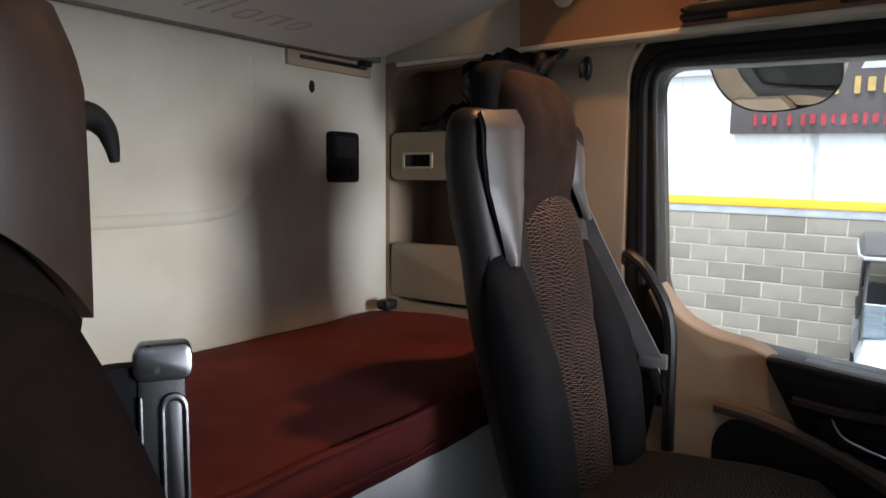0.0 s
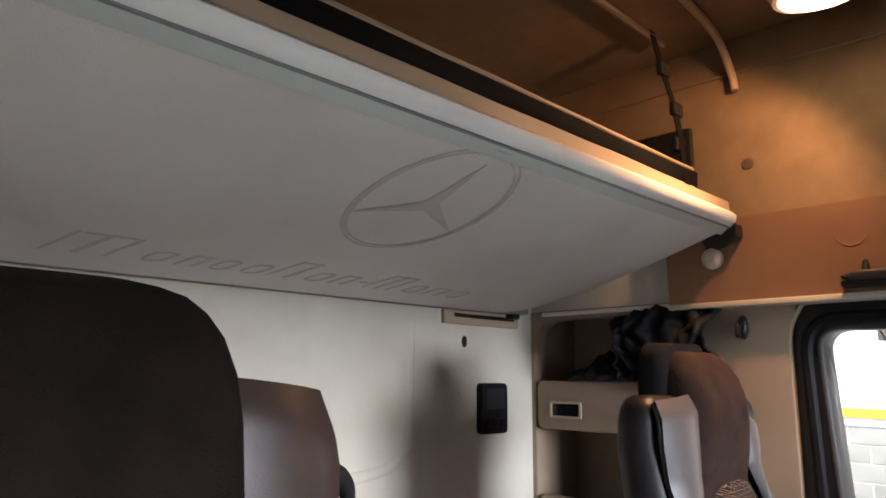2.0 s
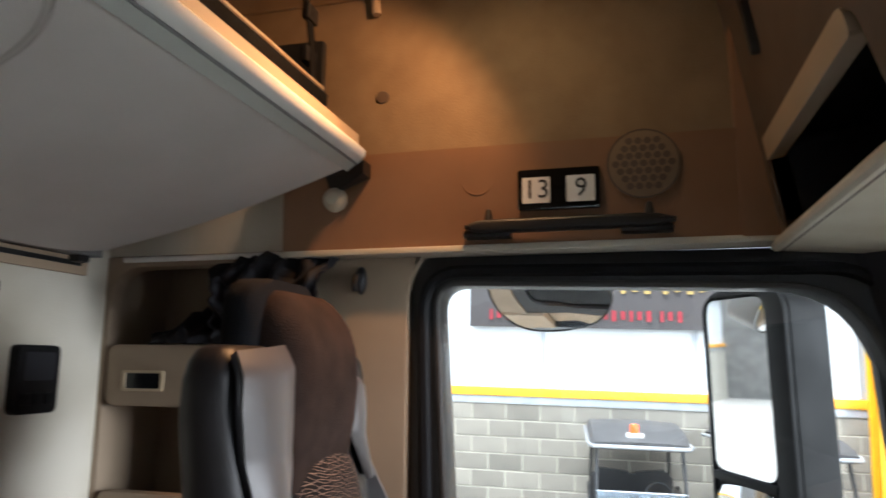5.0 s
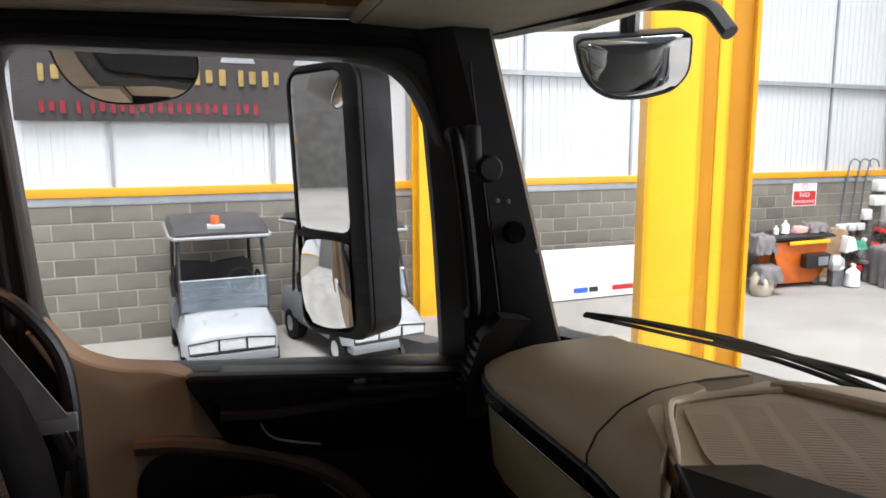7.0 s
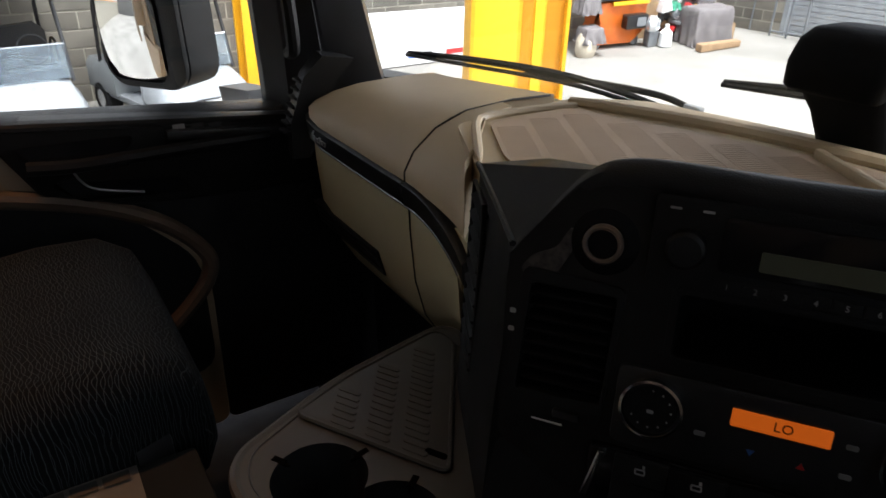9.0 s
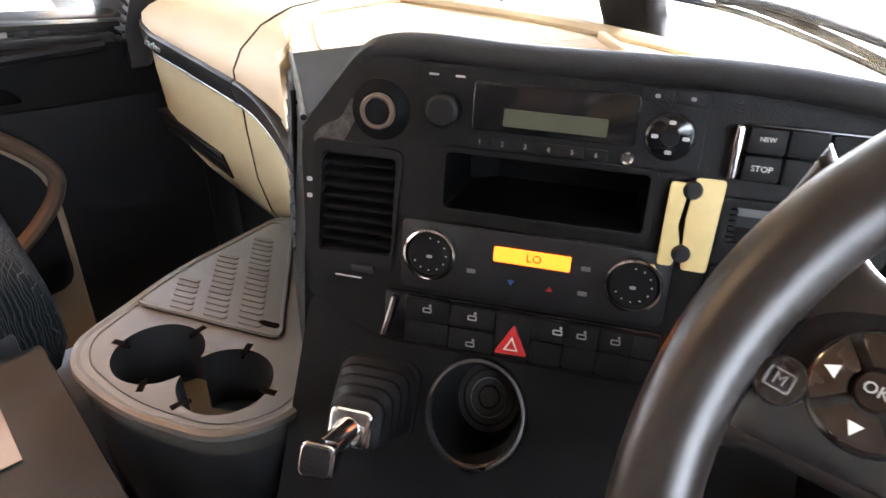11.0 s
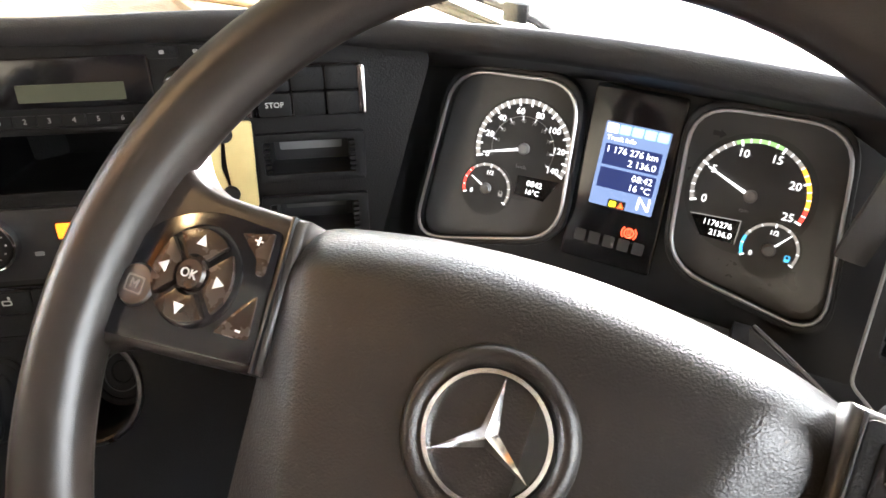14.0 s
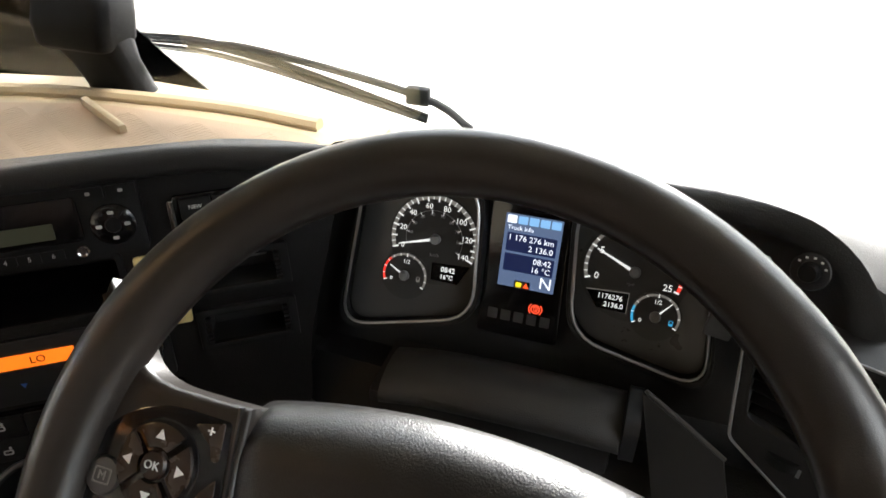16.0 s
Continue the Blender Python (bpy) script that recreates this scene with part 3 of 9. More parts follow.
solo("trim_roof_edge", loft([[(x, screen_y(x, 1.5) - 0.02, 1.36), (x, screen_y(x, 1.5) + 0.03, 1.36), (x, screen_y(x, 1.6) + 0.05, 2.02), (x, screen_y(x, 1.6) - 0.0, 2.02)] for x in (-1.08, -0.8, -0.5, 0.0, 0.5, 0.8, 1.08)]), BLACK, "dark header above the windscreen", "trim", kind="structure")
solo("wall_front_low", loft([[(x, screen_y(x, 0.7) + 0.0, 0.0), (x, screen_y(x, 0.7) + 0.06, 0.0), (x, screen_y(x, 0.7) + 0.06, 0.76), (x, screen_y(x, 0.7), 0.76)] for x in (-1.10, -0.8, -0.5, 0.0, 0.5, 0.8, 1.10)]), BLACK, "dark front bulkhead below the windscreen", "wall", kind="structure")

# roof lamp: the warm light in the cab
lamp = thing("roof_lamp", "lit warm oval roof lamp in a pale housing", "ceiling lamp", (-0.78, -0.368, 2.02))
LAMPGLOW = glowing("lamp_glow", (1.0, 0.66, 0.32), 2.2, (0.8, 0.7, 0.5))
OVAL = Matrix.Diagonal((1.0, 1.25, 1.0, 1))
part("housing", moved(lathe([(0.0, 0.118), (0.105, 0.118), (0.095, 0.07), (0.074, 0.028), (0.068, 0.010), (0.061, 0.008), (0.057, 0.012), (0.0, 0.012)], 36), Matrix.Translation((-0.78, -0.368, 1.902)) @ OVAL), WHITE, lamp, "pale lamp housing")
part("lens", moved(lathe([(0.0, -0.006), (0.028, -0.004), (0.048, 0.003), (0.057, 0.012), (0.0, 0.013)], 36), Matrix.Translation((-0.78, -0.368, 1.902)) @ OVAL), LAMPGLOW, lamp, "glowing warm lens")
# the fixture holds a wide night light and a reading spot aimed at the lower bunk
for nm, watts, wide, blend, aim in (("roof_bulb", 0.95, 140, 0.45, (-0.78, -1.125, 1.224)), ("reading_bulb", 3.4, 84, 1.0, (-0.52, -0.72, 0.745))):
    bulb = new(nm, bpy.data.lights.new(nm, "SPOT"))
    bulb.data.energy, bulb.data.color, bulb.data.shadow_soft_size = watts, (1.0, 0.46, 0.17), 0.022
    bulb.data.spot_size, bulb.data.spot_blend = radians(wide), blend
    bulb.matrix_world = look((-0.78, -0.375, 1.884), aim)

# ---- bunks ----
bunk = thing("lower_bunk", "pale bunk base board under the mattress", "bunk", (0, -0.95, 0))
part("front_board", span(-1.05, 1.05, -0.665, -0.645, 0.40, 0.655, 0.006), WHITE, bunk, "pale front board")
part("deck", span(-1.05, 1.05, -1.245, -0.655, 0.62, 0.655, 0.004), WHITE, bunk)
part("plinth", span(-1.05, 1.05, -1.24, -0.72, 0.0, 0.62), BLACK, bunk, "dark base")

matt = thing("lower_mattress", "dark maroon fabric mattress on the lower bunk", "mattress", (0, -0.94, 0.655))


def matt_ring(x, inset, crown):
    y0, y1 = -0.632 - inset, -1.242 + inset
    pts = [(y0 - 0.012, 0.657), (y0, 0.668), (y0 + 0.004, 0.70), (y0, 0.728), (y0 - 0.02, 0.742)]
    for i in range(1, 12):
        t = i / 12
        pts.append((y0 - 0.02 + (y1 - y0 + 0.03) * t, 0.742 + crown * math.sin(math.pi * t) ** 0.7))
    pts += [(y1 + 0.01, 0.742), (y1, 0.725), (y1, 0.66)]
    return [(x + 0.004 * noise.noise((x * 9, y * 7, z * 20)), y + (0.004 * noise.noise((x * 11, z * 30, 4)) + (0.007 * noise.noise((x * 22 + z * 30, z * 16, 7)) if z < 0.735 and y > -0.7 else 0.0)), z + 0.004 * noise.noise((x * 5, y * 6, 2))) for y, z in pts]


xs = [-1.01, -1.0, -0.97] + [-0.94 + 0.0205 * i for i in range(92)] + [0.97, 1.0, 1.01]
part("cover", loft([matt_ring(x, 0.03 if abs(x) > 1.005 else (0.012 if abs(x) > 0.98 else 0.0), 0.012) for x in xs]), MAROON, matt, sharp=60)
part("piping", tube([(x, -0.634 + 0.003 * noise.noise((x * 8, 0, 3)), 0.738 + 0.003 * noise.noise((x * 7, 1, 3))) for x in xs[1:-1]], 0.005, 6), MAROON, matt, "sewn piping")
part("side_seam", tube([(x, -0.629 + 0.003 * noise.noise((x * 12, 5, 3)), 0.684 + 0.004 * noise.noise((x * 9, 1, 9))) for x in xs[1:-1]], 0.004, 6), MAROON, matt)
solo("bunk_strap_end", moved(box(0.05, 0.04, 0.03, 0.012), Matrix.Translation((-0.99, -1.19, 0.765))), BLACK, "black plastic bunk fitting in the corner", "fitting")

ub = thing("upper_bunk", "upper bunk folded up, grey-white lined underside", "bunk", (0, -0.9, 1.38))


def underside(u, v):
    x = -0.985 + 1.97 * u
    y = -1.195 + 0.55 * v
    z = 1.392 + 0.1505 * v - 0.012 * math.sin(math.pi * v)
    end = max(0.0, (abs(x) - 0.80) / 0.185)
    return Vector((x + (0.04 * v * (1 if x < 0 else -1)) * end, y, z + 0.02 * end ** 2 * (1 - v)))


lining = part("lining", sheet(underside, 40, 12, -0.03), BUNKW, ub, "grey-white lining")
rail = [(-0.660, 1.546), (-0.645, 1.546), (-0.630, 1.551), (-0.619, 1.562), (-0.618, 1.573), (-0.627, 1.582), (-0.655, 1.584)]
part("edge_rail", loft([[(x, y, z) for y, z in rail] for x in (-0.955, 0.955)]), WHITE, ub, "pale rounded edge rail", sharp=50)
part("rail_groove", loft([[(x, -0.652, 1.5345), (x, -0.636, 1.5465), (x, -0.645, 1.552), (x, -0.660, 1.545)] for x in (-0.95, 0.95)]), material("rail_grey", (0.47, 0.49, 0.45), 0.5, scale=10, wear=0.12), ub, "grey-green groove strip")
part("rail_line", tube([(-0.95, -0.6345, 1.5485), (0.95, -0.6345, 1.5485)], 0.0028, 6), GREYP, ub, "thin dark line under the rail")
part("edge_board", loft([[(x, -0.66, 1.583), (x, -0.629, 1.583), (x, -0.631, 1.604), (x, -0.66, 1.612)] for x in (-0.95, 0.95)]), TAN, ub, "tan board edge")
part("core", loft([[(x, -1.19, 1.43), (x, -0.68, 1.565), (x, -0.68, 1.60), (x, -1.19, 1.52)] for x in (-0.95, 0.95)]), BUNKW, ub)
um = thing("upper_mattress", "dark mattress with an orange-lit edge on the upper bunk", "mattress", (0, -0.9, 1.60))
part("cover", loft([[(x, -1.18, 1.535), (x, -0.70, 1.612), (x, -0.675, 1.625), (x, -0.672, 1.665), (x, -0.70, 1.69), (x, -1.18, 1.66)] for x in (-0.90, -0.88, 0.88, 0.90)]), DARKCLOTH, um, sharp=60)
part("piping", tube([(x, -0.676, 1.668 + 0.002 * noise.noise((x * 6, 2, 1))) for x in [-0.88 + 0.04 * i for i in range(45)]], 0.006, 6), TAN, um, "tan piping")
part("lower_piping", tube([(x, -0.673, 1.628 + 0.002 * noise.noise((x * 6, 5, 1))) for x in [-0.88 + 0.04 * i for i in range(45)]], 0.004, 6), TAN, um, "tan piping")
# motif on the lining: a ring with three tapered bars, and a row of plain bars below it
PRINTGREY = material("grey_motif", (0.49, 0.465, 0.435), 0.85, scale=25, wear=0.15)
a0, a1 = Vector((0, -1.195, 1.392)), Vector((0, -0.665, 1.537))


def on_lining(bm):
    """Lays a flat mesh (x, height on the lining) on the curved underside."""
    for v in bm.verts:
        p = underside((-v.co.x + 0.985) / 1.97, v.co.y / 0.570)
        v.co = p + Vector((0, 0.12, -0.99)) * (0.0012 + v.co.z)
    return bm


def circle(r, n, cx, cy):
    return [(cx + r * math.cos(2 * math.pi * i / n), cy + r * math.sin(2 * math.pi * i / n)) for i in range(n)]


cx, cy = 0.221, 0.416
for r0, r1 in ((0.1325, 0.1295), (0.1245, 0.1225)):
    part("motif_ring", on_lining(moved(plate(circle(r0, 56, 0, 0), 0, 0.0006, hole=circle(r1, 56, 0, 0)), Matrix.Translation((cx, cy, 0)) @ Matrix.Diagonal((0.94, 1.20, 1, 1)))), PRINTGREY, ub, "faded grey ring print")
part("motif_shade", on_lining(moved(plate([(0.1325 * math.cos(radians(a)), 0.1325 * math.sin(radians(a))) for a in range(150, 241, 6)] + [(0.1225 * math.cos(radians(a)) + 0.002, 0.1225 * math.sin(radians(a))) for a in range(240, 149, -6)], 0, 0.0005), Matrix.Translation((cx, cy, 0)) @ Matrix.Diagonal((0.94, 1.20, 1, 1)))), PRINTGREY, ub, "faded grey shaded edge of the ring")
for k in range(3):
    a = radians(90 + 120 * k)
    d, s = Vector((math.cos(a), math.sin(a))), Vector((-math.sin(a), math.cos(a)))
    base = Vector((cx, cy))
    tip = base + d * 0.124
    b1, b2 = base + s * 0.016 - d * 0.002, base - s * 0.016 - d * 0.002
    part("motif_bar", on_lining(plate([tuple(tip), tuple(b1), tuple(base)], 0.0002, 0.0008)), PRINTGREY, ub, "faded grey tapered print")
    part("motif_outline", on_lining(plate([tuple(tip), tuple(base + s * 0.001), tuple(b2), tuple(b2 + s * 0.002 + d * 0.004), tuple(tip - s * 0.0008)][::-1], 0.0, 0.0006)), PRINTGREY, ub, "thin grey outline")
# a row of slanted strokes below the ring
x0 = -0.225
for w, h, kind in ((0.120, 0.085, 2), (0.054, 0.050, 0), (0.044, 0.050, 1), (0.050, 0.050, 0), (0.054, 0.050, 0), (0.060, 0.085, 1), (0.054, 0.050, 0), (0.046, 0.050, 1), (0.030, 0.008, 3), (0.080, 0.082, 2), (0.054, 0.050, 0), (0.060, 0.050, 1), (0.052, 0.050, 0)):
    y0 = 0.072 + h / 2 + (0.022 if kind == 3 else 0)
    o = rrect(w * 0.72, h, min(w, h) * 0.30, 4, 0, 0)
    if kind == 0:
        shapes = [plate(o, 0, 0.0006, hole=[(px * 0.70 - 0.002, py * 0.82) for px, py in o])]
    elif kind == 3:
        shapes = [plate(o, 0, 0.0006)]
    else:
        xs_ = (-0.34, 0.30) if kind == 1 else (-0.38, 0.0, 0.36)
        shapes = [plate(rrect(0.009 if k % 2 else 0.006, h, 0.002, 2, f * w, 0), 0, 0.0006) for k, f in enumerate(xs_)]
        shapes += [plate(rrect(w * 0.62, 0.005, 0.002, 2, 0, h * 0.46), 0.0, 0.0005)]
    bm = join(*shapes)
    for v in bm.verts:
        v.co.x += x0 + w / 2 + 0.34 * v.co.y
        v.co.y += y0
    part("print_stroke", on_lining(bm), PRINTGREY, ub, "faded grey slanted print stroke")
    x0 += w * 1.14

hinge = thing("hinge_plate", "worn pale metal hinge plate on the rear wall", "hinge", (-0.84, -1.25, 1.37))
part("plate", moved(box(0.285, 0.012, 0.036, 0.003), Matrix.Translation((-0.842, -1.244, 1.378))), TAN, hinge, "worn pale plate")
part("slot", moved(box(0.23, 0.006, 0.010, 0.002), Matrix.Translation((-0.85, -1.2385, 1.382))), BLACK, hinge, "dark slot")
part("catch", moved(box(0.03, 0.03, 0.02, 0.006), Matrix.Translation((-0.945, -1.226, 1.392))), BLACK, hinge)
solo("trim_bunk_gap", span(-0.98, 0.98, -1.249, -1.20, 1.396, 1.412, 0.002), GREYP, "grey strip between bunk and rear wall", "trim", kind="structure")

# net strap and rods at the end of the upper bunk
strap = thing("safety_strap", "black webbing strap with buckles at the bunk end", "strap", (-0.86, -0.66, 1.60))
part("webbing", loft([[(x - 0.012, y, z), (x + 0.012, y, z), (x + 0.012, y - 0.003, z), (x - 0.012, y - 0.003, z)] for x, y, z in smooth_path([(-0.84, -0.665, 1.60), (-0.855, -0.68, 1.70), (-0.85, -0.69, 1.80), (-0.865, -0.72, 1.90), (-0.87, -0.745, 2.01)], 6)]), DARKCLOTH, strap)
for z in (1.72, 1.80, 1.90):
    part("buckle", moved(box(0.04, 0.014, 0.03, 0.004), Matrix.Translation((-0.853, -0.69 - 0.25 * max(0, z - 1.8), z))), BLACK, strap)
part("end_pad", moved(box(0.02, 0.16, 0.14, 0.008), Matrix.Translation((-0.90, -0.76, 1.70))), BLACK, strap)
solo("curtain_rod", tube([(0.9, -0.75, 2.0), (-0.93, -0.75, 2.0)], 0.008, 8), SATIN, "thin metal rod under the roof", "rod")
solo("curtain_track", tube(smooth_path([(-0.70, -0.62, 2.005), (-0.95, -0.64, 2.0), (-1.02, -0.635, 1.93), (-1.025, -0.63, 1.88)], 6), 0.009, 8), TAN, "tan curtain track bent down the side wall", "track")

# ---- small things on the rear and side walls ----
ctl = thing("bunk_control_panel", "black bunk control unit on the rear wall", "control panel", (-0.88, -1.25, 1.15))
part("body", plate(rrect(0.098, 0.127, 0.012, 4), 0.0, 0.022, 0.006), SOFTBLACK, ctl, m=frame_of((-0.878, -1.25, 1.152), (-1, 0, 0), (0, 0, 1)))
CT = frame_of((-0.878, -1.25, 1.152), (-1, 0, 0), (0, 0, 1))
part("display", plate(rrect(0.07, 0.052, 0.006, 3, 0, 0.024), 0.022, 0.0235), PILLARBLUE, ctl, "dark glossy display", m=CT)
for i in range(3):
    part("button", plate(rrect(0.022, 0.022, 0.004, 3, -0.026 + 0.026 * i, -0.036), 0.022, 0.0255, 0.001), SOFTBLACK, ctl, m=CT)
solo("screw_hole", moved(lathe([(0.0, 0.003), (0.012, 0.003), (0.012, 0.0), (0.0, 0.0)], 16), frame_of((-0.782, -1.25, 1.318), (-1, 0, 0), (0, 0, 1)) @ Matrix.Diagonal((0.7, 1.2, 1, 1))), BLACK, "small dark hole in the rear wall lining", "hole")
solo("plug_cap", moved(lathe([(0.0, 0.003), (0.014, 0.002), (0.014, 0.0), (0.0, 0.0)], 18), frame_of((-0.775, -1.25, 1.195), (-1, 0, 0), (0, 0, 1))), CREAM, "small cream plug in the rear wall lining", "plug")
solo("wall_plug", moved(lathe([(0.0, 0.004), (0.012, 0.003), (0.014, 0.0), (0.0, 0.0)], 18), frame_of((-1.018, -0.611, 1.70), (0, 1, 0), (0, 0, 1))), BROWNSHADETRIM, "brown plug in the felt side wall", "plug")
hook = thing("coat_hook", "black plastic oval coat hook on the pillar", "coat hook", (-1.03, -0.650, 1.342))
part("base", moved(lathe([(0.0, 0.012), (0.006, 0.0115), (0.010, 0.008), (0.0115, 0.0), (0.0, 0.0)], 20), frame_of((-1.031, -0.650, 1.342), (0, 1, 0), (0, 0, 1)) @ Matrix.Diagonal((1.0, 2.4, 1, 1))), BLACK, hook)
part("prong", tube(smooth_path([(-1.020, -0.650, 1.352), (-1.004, -0.650, 1.345), (-0.998, -0.650, 1.330), (-1.002, -0.650, 1.320)], 5), 0.006, 8), SOFTBLACK, hook)
solo("bumper_ball", moved(lathe([(0.0, 0.03), (0.012, 0.029), (0.022, 0.02), (0.024, 0.01), (0.018, 0.0), (0.0, 0.0)], 20), frame_of((-1.0, -0.69, 1.492), (0, 1, 0), (0, 0, 1))), CREAM, "pale round rubber bumper on the side wall", "bumper")
solo("bunk_bracket", loft([[(-0.99, -0.70, 1.50), (-0.95, -0.62, 1.53), (-0.95, -0.62, 1.555), (-0.99, -0.72, 1.54)], [(-1.02, -0.70, 1.50), (-1.0, -0.62, 1.53), (-1.0, -0.62, 1.555), (-1.02, -0.72, 1.54)]]), BLACK, "black bracket that carries the upper bunk", "bracket")

# bunched curtain: loose folds pushed to the track's end, and a tail of it lying on the bin
def gathered(u, v):
    y = -0.965 + 0.275 * u + 0.05 * v * (0.4 - u) + 0.014 * math.sin(5 * v + 9 * u)
    top, low = 1.372 + 0.022 * min(1, 4 * u), 1.232 + 0.030 * math.sin(7 * u)
    fold = 0.020 * math.sin(2 * math.pi * (6.5 * u + 0.55 * v) + 2.2 * math.sin(4 * v)) * (0.45 + 0.55 * v)
    crumple = 0.020 * noise.noise((u * 8, v * 5, 1)) + 0.008 * noise.noise((u * 22, v * 13, 4))
    return Vector((-1.035 + fold + 0.055 * math.sin(math.pi * min(1, 0.1 + v)) + crumple, y + 0.012 * noise.noise((u * 9, v * 7, 8)), top + (low - top) * v + 0.014 * noise.noise((u * 9, v * 4, 5))))


def tail(u, v):
    a, b = 2 * u - 1, math.pi * v
    h = (0.026 + 0.048 * math.exp(-((u - 0.45) / 0.16) ** 2) + 0.020 * math.exp(-((u - 0.85) / 0.12) ** 2)) * (1 + 0.35 * noise.noise((u * 9, v * 4, 3)))
    return Vector((-1.115 + 0.085 * math.cos(b) * (1 - 0.3 * abs(a)) + 0.014 * noise.noise((u * 10, v * 6, 2)), -1.135 + 0.20 * u, 1.224 + h * math.sin(b) + 0.012 * noise.noise((u * 14, v * 9, 6)) * math.sin(b)))


solo("gathered_curtain", join(cloth(gathered, 90, 26, 0.003), cloth(tail, 44, 20, 0.003)), CURTAIN, "black bunk curtain bunched in loose folds", "curtain", sharp=80)
solo("curtain_rail", tube([(-1.045, -1.2, 1.40), (-1.045, -0.80, 1.40)], 0.006, 8), WHITE, "thin pale curtain rail", "rail")

# date board on the side panel above the door
HD = frame_of((-0.990, 0, 0), (0, 1, 0), (0, 0, 1))
cal = thing("date_board", "black perpetual date holder with two white cards", "calendar", (-0.99, -0.27, 1.445))
part("frame", plate(rrect(0.142, 0.072, 0.005, 3, -0.270, 1.488), 0.0, 0.012, 0.002), GLOSSBLACK, cal, m=HD)
for y, s in ((-0.308, "13"), (-0.232, "9")):
    card = part("card", plate(rrect(0.048, 0.046, 0.002, 2, y, 1.486), 0.0121, 0.0138), PRINT, cal, "white number card", m=HD)
    writing(s, 0.047, HD @ Matrix.Translation((y + 0.001, 1.486, 0.0142)), INK, cal)
sp = thing("round_speaker", "round tan speaker grille with hexagonal holes", "speaker", (-0.99, -0.13, 1.53))
SPK = HD @ Matrix.Translation((-0.127, 1.525, 0.004))
SPKTAN = material("speaker_tan", (0.20, 0.135, 0.08), 0.7, scale=8, wear=0.15)
part("grille", moved(lathe([(0.0, 0.0010), (0.058, 0.0010), (0.060, 0.0), (0.0, 0.0)], 36), SPK), SPKTAN, sp)
for r in range(-3, 4):
    for c in range(-4, 5):
        px, py = c * 0.0152 + (0.0076 if r % 2 else 0), r * 0.0132
        if px * px + py * py < 0.049 ** 2:
            part("hole", plate(circle(0.0066, 6, px, py), 0.0009, 0.0016), BROWNSHADETRIM, sp, m=SPK)
part("rim", moved(lathe([(0.0575, 0.0), (0.058, 0.0018), (0.0605, 0.0018), (0.061, 0.0)], 36), SPK), BROWNSHADETRIM, sp)
em = moved(lathe([(0.026, 0.0), (0.027, 0.0015), (0.029, 0.0015), (0.030, 0.0)], 24), HD @ Matrix.Translation((-0.415, 1.515, 0.0)))
solo("embossed_cap", em, HEADER, "round emboss in the tan side panel", "emboss")
gh = thing("roof_grab_handle", "black folding grab handle above the door", "grab handle", (-0.98, -0.26, 1.41))
part("bar", loft([[(-0.972 + a, y, 1.424 + b) for a, b in rrect(0.020, h, 0.006, 3)] for y, h in ((-0.432, 0.006), (-0.415, 0.020), (-0.40, 0.024), (-0.13, 0.024), (-0.105, 0.020), (-0.080, 0.006))]), BLACK, gh, sharp=50)
for y in (-0.395, -0.125):
    part("foot", moved(box(0.03, 0.085, 0.014, 0.006), Matrix.Translation((-0.984, y, 1.412))), BLACK, gh)
    part("peg", moved(lathe([(0.0, 0.022), (0.004, 0.020), (0.007, 0.010), (0.008, 0.0), (0.0, 0.0)], 12), Matrix.Translation((-0.972, y + 0.004, 1.434))), BLACK, gh)

